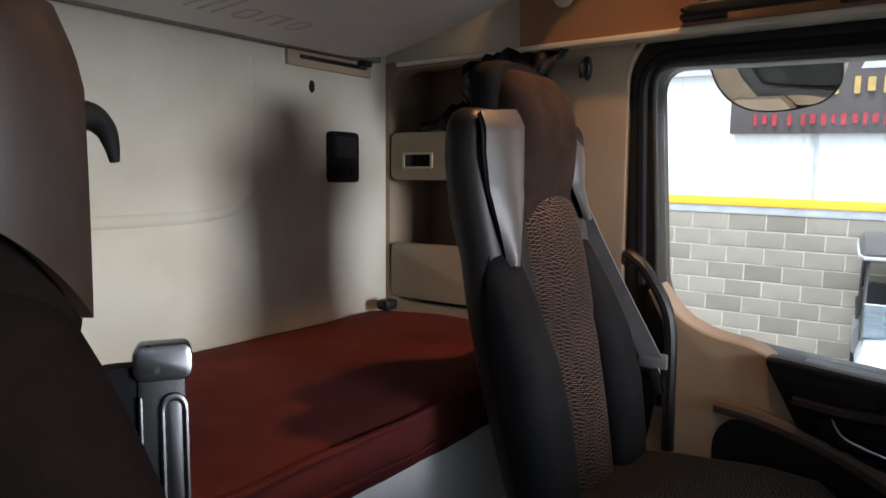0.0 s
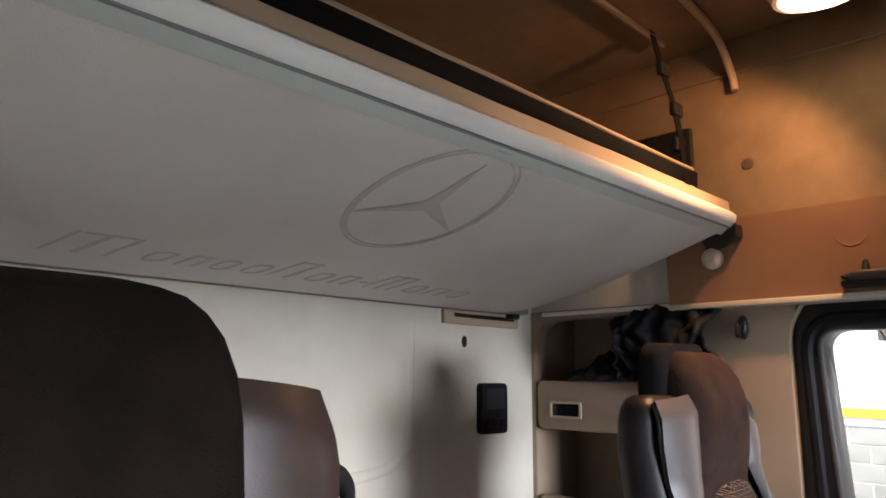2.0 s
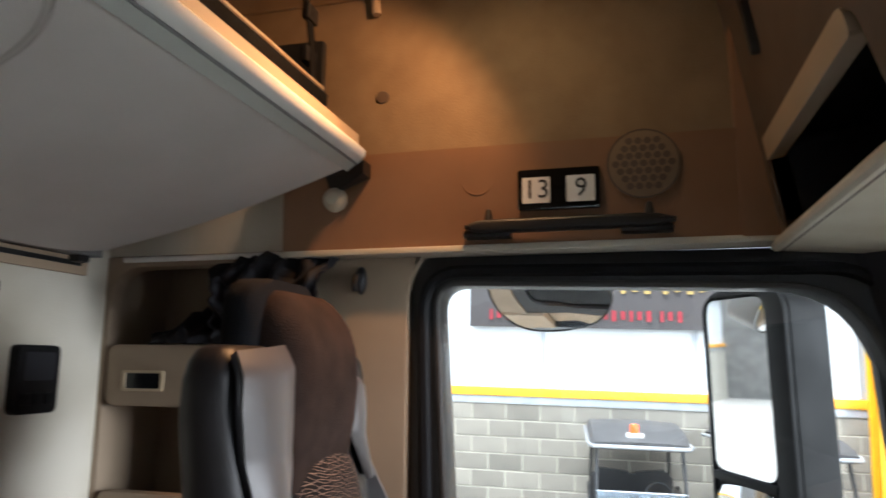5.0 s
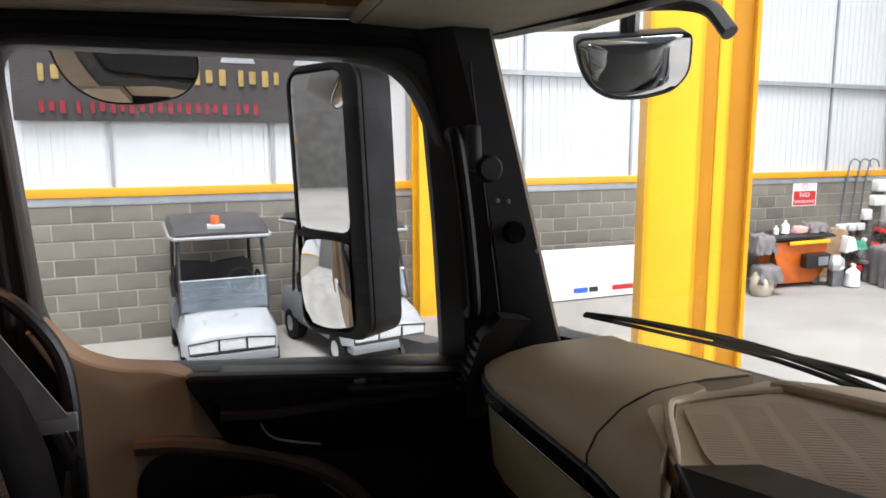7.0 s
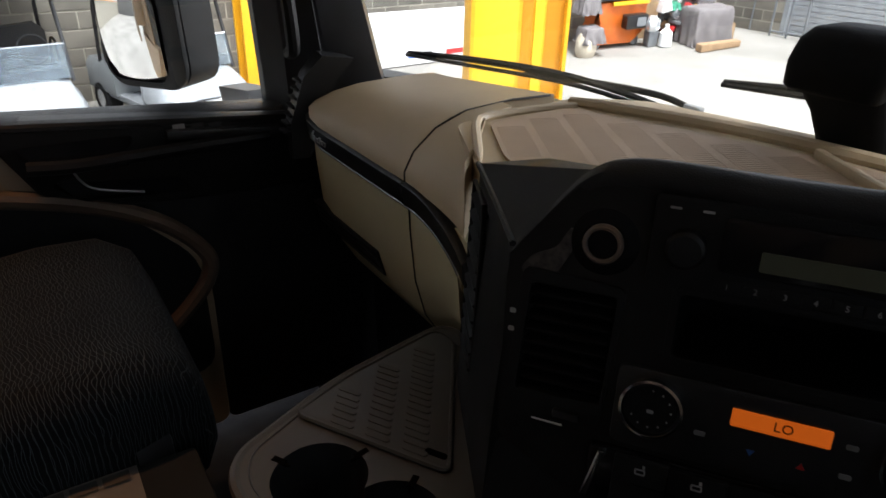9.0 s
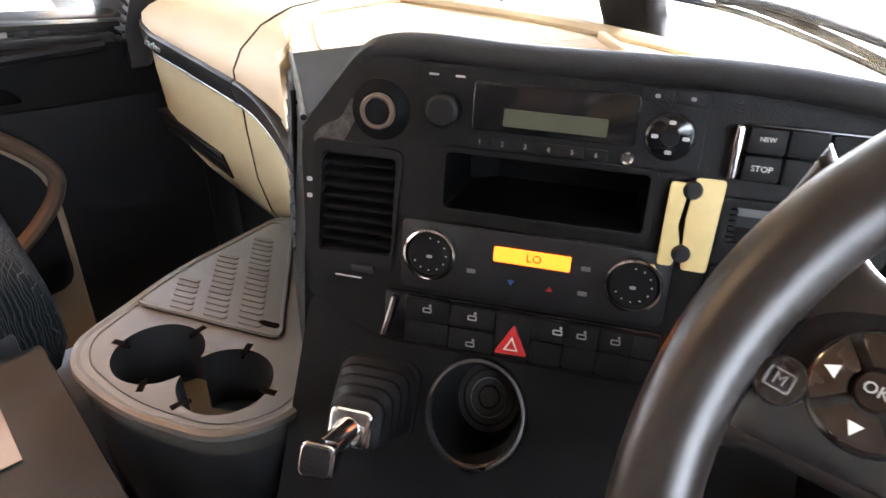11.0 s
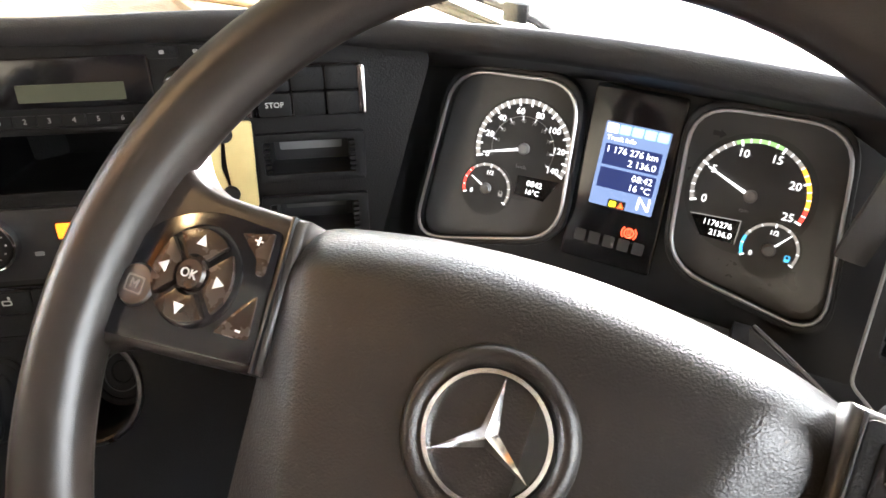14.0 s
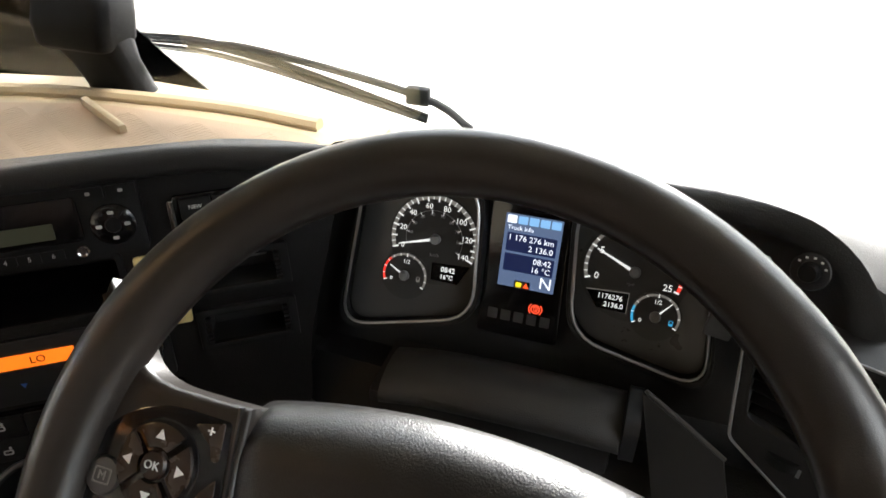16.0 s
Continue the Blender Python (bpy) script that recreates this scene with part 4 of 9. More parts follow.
# ---- seats ----
def wave_fabric(name, line, ground, rise):
    """Dark cloth with two sets of fine wavy threads that cross like a net; rise: the axis across the threads."""
    mt = bpy.data.materials.new(name)
    mt.use_nodes = True
    nt = mt.node_tree
    L = nt.links.new
    b = nt.nodes["Principled BSDF"]
    b.inputs["Roughness"].default_value = 0.9
    b.inputs["Specular IOR Level"].default_value = 0.1

    def calc(op, a, c=None):
        nd = nt.nodes.new("ShaderNodeMath")
        nd.operation = op
        for k, v in enumerate((a, c)):
            if v is None:
                continue
            if isinstance(v, float):
                nd.inputs[k].default_value = v
            else:
                L(v, nd.inputs[k])
        return nd.outputs[0]
    tc = nt.nodes.new("ShaderNodeTexCoord")
    sep = nt.nodes.new("ShaderNodeSeparateXYZ")
    L(tc.outputs["Object"], sep.inputs[0])
    warp = nt.nodes.new("ShaderNodeTexNoise")
    warp.inputs["Scale"].default_value = 14.0
    L(tc.outputs["Object"], warp.inputs["Vector"])
    row = calc("ADD", calc("MULTIPLY", sep.outputs[rise], 150.0), calc("MULTIPLY", warp.outputs["Fac"], 4.0))
    fac = None
    for sign, shift in ((0.75, 0.0), (-0.34, 0.5)):
        wave = calc("MULTIPLY", calc("SINE", calc("ADD", calc("MULTIPLY", sep.outputs["X"], 105.0), calc("MULTIPLY", warp.outputs["Fac"], 5.0))), sign)
        d = calc("ABSOLUTE", calc("SUBTRACT", calc("FRACT", calc("ADD", calc("ADD", row, wave), shift)), 0.5))
        mr = nt.nodes.new("ShaderNodeMapRange")
        mr.inputs["From Min"].default_value, mr.inputs["From Max"].default_value = 0.066, 0.012
        L(d, mr.inputs["Value"])
        fac = mr.outputs["Result"] if fac is None else calc("MAXIMUM", fac, mr.outputs["Result"])
    patch = nt.nodes.new("ShaderNodeTexNoise")
    patch.inputs["Scale"].default_value = 9.0
    L(tc.outputs["Object"], patch.inputs["Vector"])
    fac = calc("MULTIPLY", fac, calc("ADD", calc("MULTIPLY", patch.outputs["Fac"], 1.1), 0.15))
    mix = nt.nodes.new("ShaderNodeMix")
    mix.data_type = "RGBA"
    mix.inputs["A"].default_value, mix.inputs["B"].default_value = (*ground, 1), (*line, 1)
    L(fac, mix.inputs["Factor"])
    L(mix.outputs["Result"], b.inputs["Base Color"])
    n2 = nt.nodes.new("ShaderNodeTexNoise")
    n2.inputs["Scale"].default_value = 500
    L(tc.outputs["Object"], n2.inputs["Vector"])
    bp = nt.nodes.new("ShaderNodeBump")
    bp.inputs["Strength"].default_value, bp.inputs["Distance"].default_value = 0.35, 0.001
    L(n2.outputs["Fac"], bp.inputs["Height"])
    L(bp.outputs["Normal"], b.inputs["Normal"])
    return mt


SHOULDER = material("shoulder_leatherette", (0.0095, 0.0082, 0.0080), 0.42, second=(0.014, 0.012, 0.0115), scale=12, spec=0.22, grain=0.12, grain_scale=700)
BROWNVELOUR = material("worn_brown_velour", (0.030, 0.018, 0.0135), 0.95, second=(0.018, 0.011, 0.0085), scale=22, spec=0.08, grain=0.6, grain_scale=420)
WAVE = wave_fabric("wave_cloth", (0.25, 0.165, 0.12), (0.010, 0.0072, 0.0065), "Z")
CUSHWAVE = wave_fabric("cushion_wave_cloth", (0.060, 0.070, 0.072), (0.0042, 0.005, 0.0056), "Y")


def rounded_slab(rows, n=4, r=0.035):
    """Stacked rounded rectangles: rows of (z, x0, x1, y_back, y_front, corner)."""
    rings = []
    for z, x0, x1, yb, yf, c in rows:
        rings.append([(x, y, z) for x, y in rrect(x1 - x0, yf - yb, min(c, (yf - yb) * 0.48), n, (x0 + x1) / 2, (yb + yf) / 2)])
    return loft(rings)


def truck_seat(label, at, wide, head_wide, pad_out, lift, hide, hide_label):
    """A suspension seat facing forward; at: its middle and the shoulder's front line, on the floor."""
    x, y, z = at
    t = thing("truck_seat", label, "seat", at, "cab seats")
    M = Matrix.Translation(at) @ Matrix.Diagonal((wide, 1, 1, 1))

    def fin(bm):
        return moved(bm, M)
    rows = [(0.54, -0.145, 0.145, -0.03, 0.05, 0.05), (0.62, -0.155, 0.155, -0.035, 0.055, 0.055), (0.80, -0.185, 0.185, -0.05, 0.03, 0.05), (0.95, -0.228, 0.228, -0.07, 0.005, 0.04),
            (1.05 + 0.5 * lift, -0.248, 0.248, -0.080, -0.002, 0.035), (1.13 + lift, -0.248, 0.248, -0.075, -0.004, 0.034), (1.18 + lift, -0.240, 0.240, -0.070, -0.006, 0.03), (1.198 + lift, -0.225, 0.225, -0.062, -0.012, 0.022), (1.205 + lift, -0.20, 0.20, -0.052, -0.022, 0.014)]
    if lift:
        rows = rows[:4] + [(z0 - 0.028, *rest_) for z0, *rest_ in rows[4:]]
    part("backrest", fin(rounded_slab(rows, 6)), DARKCLOTH if lift == 0 else VELOUR, t, "backrest shell", sharp=70)
    hw = head_wide
    head = [(0.98, -0.118 * hw, 0.118 * hw, -0.05, 0.02, 0.03), (1.06, -0.130 * hw, 0.130 * hw, -0.06, 0.040, 0.04), (1.10, -0.132 * hw, 0.132 * hw, -0.066, 0.062, 0.045), (1.14, -0.132 * hw, 0.132 * hw, -0.066, 0.066, 0.05), (1.20, -0.130 * hw, 0.130 * hw, -0.075, 0.062, 0.05), (1.232, -0.1275 * hw, 0.1275 * hw, -0.078, 0.053, 0.05), (1.257, -0.122 * hw, 0.122 * hw, -0.080, 0.040, 0.05), (1.274, -0.1145 * hw, 0.1145 * hw, -0.080, 0.024, 0.045), (1.286, -0.105 * hw, 0.105 * hw, -0.078, 0.006, 0.036), (1.2925, -0.092 * hw, 0.092 * hw, -0.074, -0.012, 0.026), (1.297, -0.075 * hw, 0.075 * hw, -0.068, -0.030, 0.018)]
    rings_h = []
    for z0, x0_, x1_, yb, yf, _c in head:
        ring = []
        for k in range(48):
            a = 2 * math.pi * k / 48
            ca, sa = math.cos(a), math.sin(a)
            ring.append((1.03 * x1_ * math.copysign(abs(ca) ** 0.52, ca), (yb + yf) / 2 + (yf - yb) / 2 * math.copysign(abs(sa) ** 0.72, sa), z0))
        rings_h.append(ring)
    part("headrest", fin(loft(rings_h)), VELOUR, t, "brown velour headrest", sharp=70)
    for s in (1, -1):
        # leatherette shoulder beside the headrest, tapering to its outer lower corner
        def pad(u, v, s=s):
            top = 1.196 + lift - 0.010 * u
            low = 1.085 - (0.128 * (1 - (1 - u) ** 1.9) if lift == 0 else 0.088 * u ** 1.7)
            zz = low + (top - low) * v
            px = 0.122 * hw + (pad_out - 0.122 * hw) * u - 0.012 * u * max(0, v - 0.75) * 4
            bulge = 0.014 * math.sin(math.pi * min(1, max(0, 0.12 + 0.8 * u))) * math.sin(math.pi * min(1, 0.25 + 0.6 * v))
            return Vector((s * px, 0.004 + 0.32 * max(0, 0.99 - zz) + bulge - 0.016 * u ** 4 - 0.018 * max(0, v - 0.85) * 4, zz))
        part("shoulder_pad", fin(sheet(pad, 20, 24, 0.010 * s)), hide, t, hide_label, sharp=70)
        part("pad_piping", fin(tube([pad(1.0, k / 10) + Vector((s * 0.002, -0.002, 0)) for k in range(11)], 0.004, 6)), BLACK, t, "dark piping")
        bol = []
        deep = ((0.55, 0.13, 0.235, -0.06, 0.16), (0.64, 0.13, 0.238, -0.07, 0.17), (0.76, 0.125, 0.238, -0.08, 0.16), (0.83, 0.12, 0.236, -0.08, 0.135), (0.892, 0.12, 0.234, -0.07, 0.104), (0.925, 0.12, 0.232, -0.06, 0.080), (0.958, 0.12, 0.230, -0.05, 0.051), (0.986, 0.12, 0.227, -0.045, 0.022), (1.01, 0.12, 0.220, -0.04, 0.006), (1.03, 0.13, 0.20, -0.04, -0.004))
        for zz, xi, xo, yb, yf in deep if lift else ((0.55, 0.09, 0.150, -0.02, 0.10), (0.64, 0.10, 0.165, -0.025, 0.115), (0.76, 0.11, 0.190, -0.035, 0.10), (0.83, 0.12, 0.212, -0.08, 0.065), (0.90, 0.125, 0.235, -0.07, 0.030), (0.95, 0.12, 0.225, -0.05, 0.010), (0.98, 0.12, 0.19, -0.04, 0.003)):
            bol.append([(s * px, py, zz) for px, py in rrect(xo - xi, yf - yb, 0.045 if lift == 0 else 0.032, 6, (xo + xi) / 2, (yb + yf) / 2)])
        part("bolster", fin(loft(bol)), DARKCLOTH if lift == 0 else VELOUR, t, "dark cloth side bolster", sharp=70)
    face = sheet(lambda u, v: Vector(((-0.155 + 0.31 * u) * hw, 0.076 - 0.020 * v + 0.012 * math.sin(math.pi * v) - 0.060 * (abs(2 * u - 1)) ** 2.5, 0.57 + 0.525 * v + 0.010 * math.sin(math.pi * u) * v)), 16, 24, -0.014)
    part("middle_panel", fin(face), WAVE, t, "dark panel woven with fine wavy lines", sharp=70)
    cr = []
    for yy, w, zt, zb in ((-0.02, 0.22, 0.575, 0.43), (0.04, 0.245, 0.595, 0.42), (0.18, 0.255, 0.60, 0.41), (0.36, 0.255, 0.615, 0.41), (0.43, 0.25, 0.610, 0.41), (0.470, 0.235, 0.580, 0.42), (0.485, 0.21, 0.53, 0.44)):
        cr.append([(px, yy, pz) for px, pz in rrect(2 * w, zt - zb, 0.05, 5, 0, (zt + zb) / 2)])
    part("cushion", fin(loft(cr)), CUSHWAVE, t, "dark seat cushion woven with fine wavy lines", sharp=70)
    part("cushion_base", fin(span(-0.23, 0.23, 0.0, 0.45, 0.34, 0.42, 0.02)), BLACK, t)
    bel = []
    for k in range(9):
        w = 0.19 + (0.012 if k % 2 else 0.0)
        bel.append([(px, py, 0.055 + 0.035 * k) for px, py in rrect(2 * w, 0.40, 0.04, 4, 0, 0.24)])
    part("bellows", fin(loft(bel)), RUBBER, t, "black rubber bellows", sharp=50)
    part("base_plate", fin(span(-0.22, 0.22, 0.0, 0.46, 0.0, 0.06, 0.01)), BLACK, t)
    for s in (1, -1):
        part("side_cover", fin(tube(smooth_path([(s * 0.262, 0.05, 0.56), (s * 0.268, 0.16, 0.52), (s * 0.268, 0.38, 0.48), (s * 0.262, 0.44, 0.45)], 6), 0.02, 8)), BLACK, t)
    return t




def passenger_seat():
    """The lighter seat by the door: narrow headrest, leaf-shaped leatherette pads, a back that leans forward at its foot."""
    X, Y = -0.632, -0.545
    t = thing("truck_seat", "passenger seat, dark woven cloth with grey leatherette shoulders", "seat", (X, Y, 0.0), "cab seats")

    def lean(bm):
        for v in bm.verts:
            v.co.y += 0.20 * max(0.0, 1.085 - v.co.z)
        return moved(bm, Matrix.Translation((X, Y, 0)))
    shell = [(0.53, 0.150, -0.065, 0.0, 0.03), (0.62, 0.168, -0.072, 0.004, 0.035), (0.78, 0.182, -0.08, 0.004, 0.04), (0.90, 0.184, -0.082, 0.0, 0.04), (0.98, 0.181, -0.082, -0.002, 0.04), (1.05, 0.188, -0.082, -0.002, 0.038),
             (1.13, 0.197, -0.078, -0.004, 0.035), (1.170, 0.198, -0.074, -0.006, 0.032), (1.188, 0.193, -0.070, -0.010, 0.028), (1.200, 0.183, -0.064, -0.018, 0.020), (1.206, 0.168, -0.056, -0.026, 0.012)]
    part("backrest", lean(loft([[(px, py, z) for px, py in rrect(2 * w, yf - yb, c, 6, 0, (yb + yf) / 2)] for z, w, yb, yf, c in shell])), SHOULDER, t, "dark leatherette backrest shell", sharp=70)
    head = [(1.02, 0.086, -0.062, -0.004, 0.025), (1.07, 0.095, -0.066, 0.012, 0.032), (1.11, 0.099, -0.070, 0.022, 0.036), (1.16, 0.099, -0.072, 0.026, 0.038), (1.205, 0.0975, -0.072, 0.022, 0.038), (1.232, 0.094, -0.071, 0.013, 0.034), (1.252, 0.088, -0.068, 0.0, 0.03), (1.266, 0.079, -0.063, -0.012, 0.024), (1.275, 0.066, -0.056, -0.024, 0.015)]
    part("headrest", lean(loft([[(px - 0.004, py, z) for px, py in rrect(2 * w, yf - yb, c, 7, 0, (yb + yf) / 2)] for z, w, yb, yf, c in head])), BROWNVELOUR, t, "worn brown velour headrest", sharp=70)
    part("headrest_core", lean(loft([[(px + 0.020, py - 0.058, z) for px, py in rrect(2 * w, 0.05, 0.02, 6)] for z, w in ((1.12, 0.086), (1.22, 0.090), (1.262, 0.086), (1.280, 0.074), (1.288, 0.058))])), DARKCLOTH, t, "dark rear shell of the headrest", sharp=70)
    for s in (1, -1):
        def pad(u, v, s=s):
            low, zt = (0.972, 1.195 + 0.009 * (1 - u)) if s > 0 else (1.03, 1.165 + 0.010 * (1 - u))
            zz = low + (zt - low) * v
            outer = 0.140 + 0.044 * min(1.0, v / 0.75) ** 0.8 - 0.006 * max(0, v - 0.9) * 10
            inner = 0.140 - 0.046 * min(1.0, v / 0.45) ** 0.9 - 0.006 * v
            px = inner + (outer - inner) * u * (1.0 if s > 0 else 0.55)
            bulge = 0.012 * math.sin(math.pi * (0.08 + 0.84 * u)) * math.sin(math.pi * min(1, 0.12 + 0.76 * v))
            return Vector((s * px, 0.003 + bulge - 0.012 * max(0, v - 0.9) * 10 - 0.006 * u ** 3, zz))
        part("shoulder_pad", lean(sheet(pad, 16, 28, 0.008 * s)), GREYLEATHER, t, "shiny grey leatherette shoulder pad", sharp=70)
        part("pad_piping", lean(tube([pad(1.0, k / 14) + Vector((s * 0.002, 0.001, 0)) for k in range(15)], 0.0022, 6)), BLACK, t, "dark piping")
        bol = []
        for zz, xi, xo, yb, yf in ((0.55, 0.085, 0.185, -0.03, 0.030), (0.64, 0.085, 0.200, -0.03, 0.042), (0.74, 0.088, 0.205, -0.035, 0.048), (0.83, 0.092, 0.200, -0.045, 0.042), (0.90, 0.092, 0.190, -0.05, 0.026), (0.95, 0.092, 0.182, -0.05, 0.010), (0.985, 0.095, 0.172, -0.045, 0.001), (1.00, 0.10, 0.16, -0.04, -0.005)):
            bol.append([(s * px, py, zz) for px, py in rrect(xo - xi, yf - yb, 0.030, 6, (xo + xi) / 2, (yb + yf) / 2)])
        part("bolster", lean(loft(bol)), DARKCLOTH, t, "dark cloth side bolster", sharp=70)

    def front(u, v):
        a = 2 * u - 1
        half = 0.082 + 0.022 * min(1, max(0, (v - 0.45) / 0.35)) - 0.030 * max(0, v - 0.90) * 10 * abs(a) ** 3
        bend = 0.004 * math.exp(-((v - 0.58) / 0.03) ** 2)
        return Vector((half * a - 0.022, 0.020 + 0.012 * math.sin(math.pi * v) - bend - 0.032 * abs(a) ** 2.6 - 0.012 * max(0, v - 0.93) * 14, 0.555 + 0.528 * v))
    part("middle_panel", lean(sheet(front, 18, 36, -0.014)), WAVE, t, "dark panel woven with fine wavy lines", sharp=70)
    cr = []
    for yy, w, zt, zb in ((-0.02, 0.19, 0.565, 0.43), (0.04, 0.215, 0.595, 0.42), (0.18, 0.225, 0.612, 0.41), (0.33, 0.225, 0.625, 0.41), (0.41, 0.22, 0.622, 0.41), (0.455, 0.208, 0.595, 0.42), (0.475, 0.185, 0.54, 0.44)):
        cr.append([(px, yy, pz - 0.014 * max(0, 1 - (px / (0.72 * w)) ** 2) * (1 if pz > 0.5 else 0)) for px, pz in rrect(2 * w, zt - zb, 0.05, 7, 0, (zt + zb) / 2)])
    M = Matrix.Translation((X, Y, 0))
    part("cushion", loft(cr), CUSHWAVE, t, "dark seat cushion woven with fine wavy lines", M, sharp=70)
    part("cushion_base", span(-0.20, 0.20, 0.0, 0.44, 0.34, 0.42, 0.02), BLACK, t, "", M)
    part("bellows", loft([[(px, py, 0.055 + 0.035 * k) for px, py in rrect(0.33 + (0.022 if k % 2 else 0.0), 0.38, 0.04, 4, 0, 0.24)] for k in range(9)]), RUBBER, t, "black rubber bellows", M, sharp=50)
    part("base_plate", span(-0.19, 0.19, 0.0, 0.45, 0.0, 0.06, 0.01), BLACK, t, "", M)
    part("side_trim", tube(smooth_path([(0.205, -0.02, 0.60), (0.222, 0.03, 0.565), (0.226, 0.08, 0.540), (0.216, 0.11, 0.520)], 6), 0.008, 8), DASHGREY, t, "grey edge of the seat side cover", M)
    part("side_cover", span(0.196, 0.222, 0.0, 0.42, 0.40, 0.53, 0.01), BLACK, t, "", M)
    part("side_cover", span(-0.222, -0.196, 0.0, 0.42, 0.40, 0.53, 0.01), BLACK, t, "", M)
    return t


passenger = passenger_seat()
driver = truck_seat("driver seat, headrest and leatherette shoulders coloured darker for shade", (0.392, -0.500, 0.0), 1.03, 1.045, 0.228, 0.030, SHADEDLEATHER, "leatherette shoulder pad, darkened for shade")
hk = thing("seat_lever", "black curved lever behind the driver seat shoulder", "lever", (0.13, -0.54, 1.10))
part("blade", tube(smooth_path([(0.160, -0.54, 1.142), (0.130, -0.54, 1.147), (0.116, -0.541, 1.139), (0.110, -0.542, 1.126), (0.107, -0.543, 1.112)], 5), [0.014 - 0.0005 * k for k in range(21)], 10), SOFTBLACK, hk, sharp=60)
ar = thing("folded_armrest", "folded armrest end with satin silver grip plates", "armrest", (0.09, -0.50, 0.60))
AF = frame_of((0.095, -0.507, 0.872), (-0.84, 0.54, 0), (0.17, -0.25, 1.0)) @ Matrix.Diagonal((0.74, 1, 0.74, 1))
part("core", plate(rrect(0.050, 0.150, 0.012, 4), -0.03, 0.010, 0.006), BLACK, ar, m=AF)
part("cap", plate(rrect(0.062, 0.030, 0.010, 4, 0.002, 0.078), -0.032, 0.020, 0.006), GUNMETAL, ar, "satin silver cap", m=AF)
part("cap_dot", moved(lathe([(0.0, 0.0215), (0.003, 0.0215), (0.003, 0.019), (0.0, 0.019)], 12), AF @ Matrix.Translation((-0.004, 0.072, 0))), BLACK, ar, "small black dot")
part("grip_frame", plate(rrect(0.030, 0.105, 0.013, 5, 0.012, 0.0), 0.008, 0.018, 0.003, hole=rrect(0.018, 0.092, 0.008, 5, 0.012, 0.0)), GUNMETAL, ar, "satin silver frame", m=AF)
part("grip_insert", plate(rrect(0.018, 0.092, 0.008, 5, 0.012, 0.0), 0.008, 0.013, 0.002), GUNMETAL, ar, "polished insert", m=AF)
part("grip_edge", plate(rrect(0.004, 0.110, 0.002, 3, -0.022, -0.004), 0.008, 0.014, 0.001), GUNMETAL, ar, "silver edge", m=AF)
part("post", tube([AF @ Vector((0.010, -0.06, -0.005)), AF @ Vector((0.016, -0.20, -0.005)), AF @ Vector((0.018, -0.32, -0.01))], 0.024, 14), GUNMETAL, ar, "grey metal post")
part("arm_body", loft([[AF @ Vector((x, y, z)) for x, z in rrect(w, 0.05, 0.018, 4, c, -0.02)] for y, w, c in ((-0.20, 0.07, -0.045), (-0.05, 0.075, -0.05), (0.05, 0.07, -0.048), (0.075, 0.05, -0.04))]), DARKCLOTH, ar, "black armrest body", sharp=60)
# belt of the passenger seat
belt = thing("seat_belt", "grey seat belt with buckle tongue hanging by the seat", "seat belt", (-0.93, -0.50, 0.75))
bp0 = smooth_path([(-0.845, -0.612, 1.14), (-0.850, -0.590, 1.07), (-0.858, -0.520, 0.93), (-0.862, -0.43, 0.77)], 6)
part("webbing", loft([[p + Vector((0.0, 0.022, 0.0)), p + Vector((0.004, 0.022, 0)), p + Vector((0.004, -0.022, 0)), p + Vector((0, -0.022, 0))] for p in bp0]), BELT, belt)
part("tongue", moved(box(0.008, 0.055, 0.03, 0.004), Matrix.Translation((-0.862, -0.425, 0.762))), GREYP, belt)
part("tongue_blade", moved(box(0.004, 0.022, 0.05, 0.002), Matrix.Translation((-0.858, -0.415, 0.725)) @ pose(0, 0, 0, 18)), CHROME, belt, "bright metal tongue")
part("guide", moved(box(0.03, 0.03, 0.06, 0.010), Matrix.Translation((-0.845, -0.625, 1.150))), GREYP, belt, "grey belt guide")
part("lower_belt", loft([[p + Vector((0.0, 0.02, 0.0)), p + Vector((0.004, 0.02, 0)), p + Vector((0.004, -0.02, 0)), p + Vector((0, -0.02, 0))] for p in smooth_path([(-0.865, -0.43, 0.74), (-0.90, -0.46, 0.62), (-0.95, -0.50, 0.50)], 5)]), DARKCLOTH, belt)

# ---- dashboard ----
dash = thing("dashboard", "sand and tan dashboard with a black driver's section", "dashboard", (0, 0.4, 0.3))


def dash_front(x):
    """The rear-facing line of the passenger fascia, bending back at both ends."""
    return 0.235 + 0.05 * max(0.0, (-0.80 - x) / 0.15) ** 2


def fascia_ring(x, prof_yz, dy=0.0):
    fall = 0.10 * max(0.0, -0.5 - x) + 0.3 * max(0.0, -0.88 - x)  # the top sinks towards the door
    return [(x, dash_front(x) - 0.235 + y + dy, z - fall * max(0.0, (z - 0.745) / 0.08)) for y, z in prof_yz]


xs_f = [-0.905, -0.895, -0.87, -0.80, -0.70, -0.60, -0.50]
top_prof = [(0.50, 0.822), (0.42, 0.826), (0.34, 0.822), (0.290, 0.805), (0.255, 0.778), (0.240, 0.752), (0.240, 0.735), (0.30, 0.735), (0.50, 0.76)]
low_prof = [(0.246, 0.722), (0.246, 0.66), (0.252, 0.58), (0.268, 0.515), (0.295, 0.47), (0.36, 0.45), (0.42, 0.45), (0.42, 0.722)]
part("passenger_top", loft([fascia_ring(x, top_prof) for x in xs_f]), DASHTAN, dash, "tan padded passenger top", sharp=50)
part("glovebox_door", loft([fascia_ring(x, low_prof) for x in xs_f]), DASHGOLD, dash, "sand-coloured glovebox door", sharp=50)
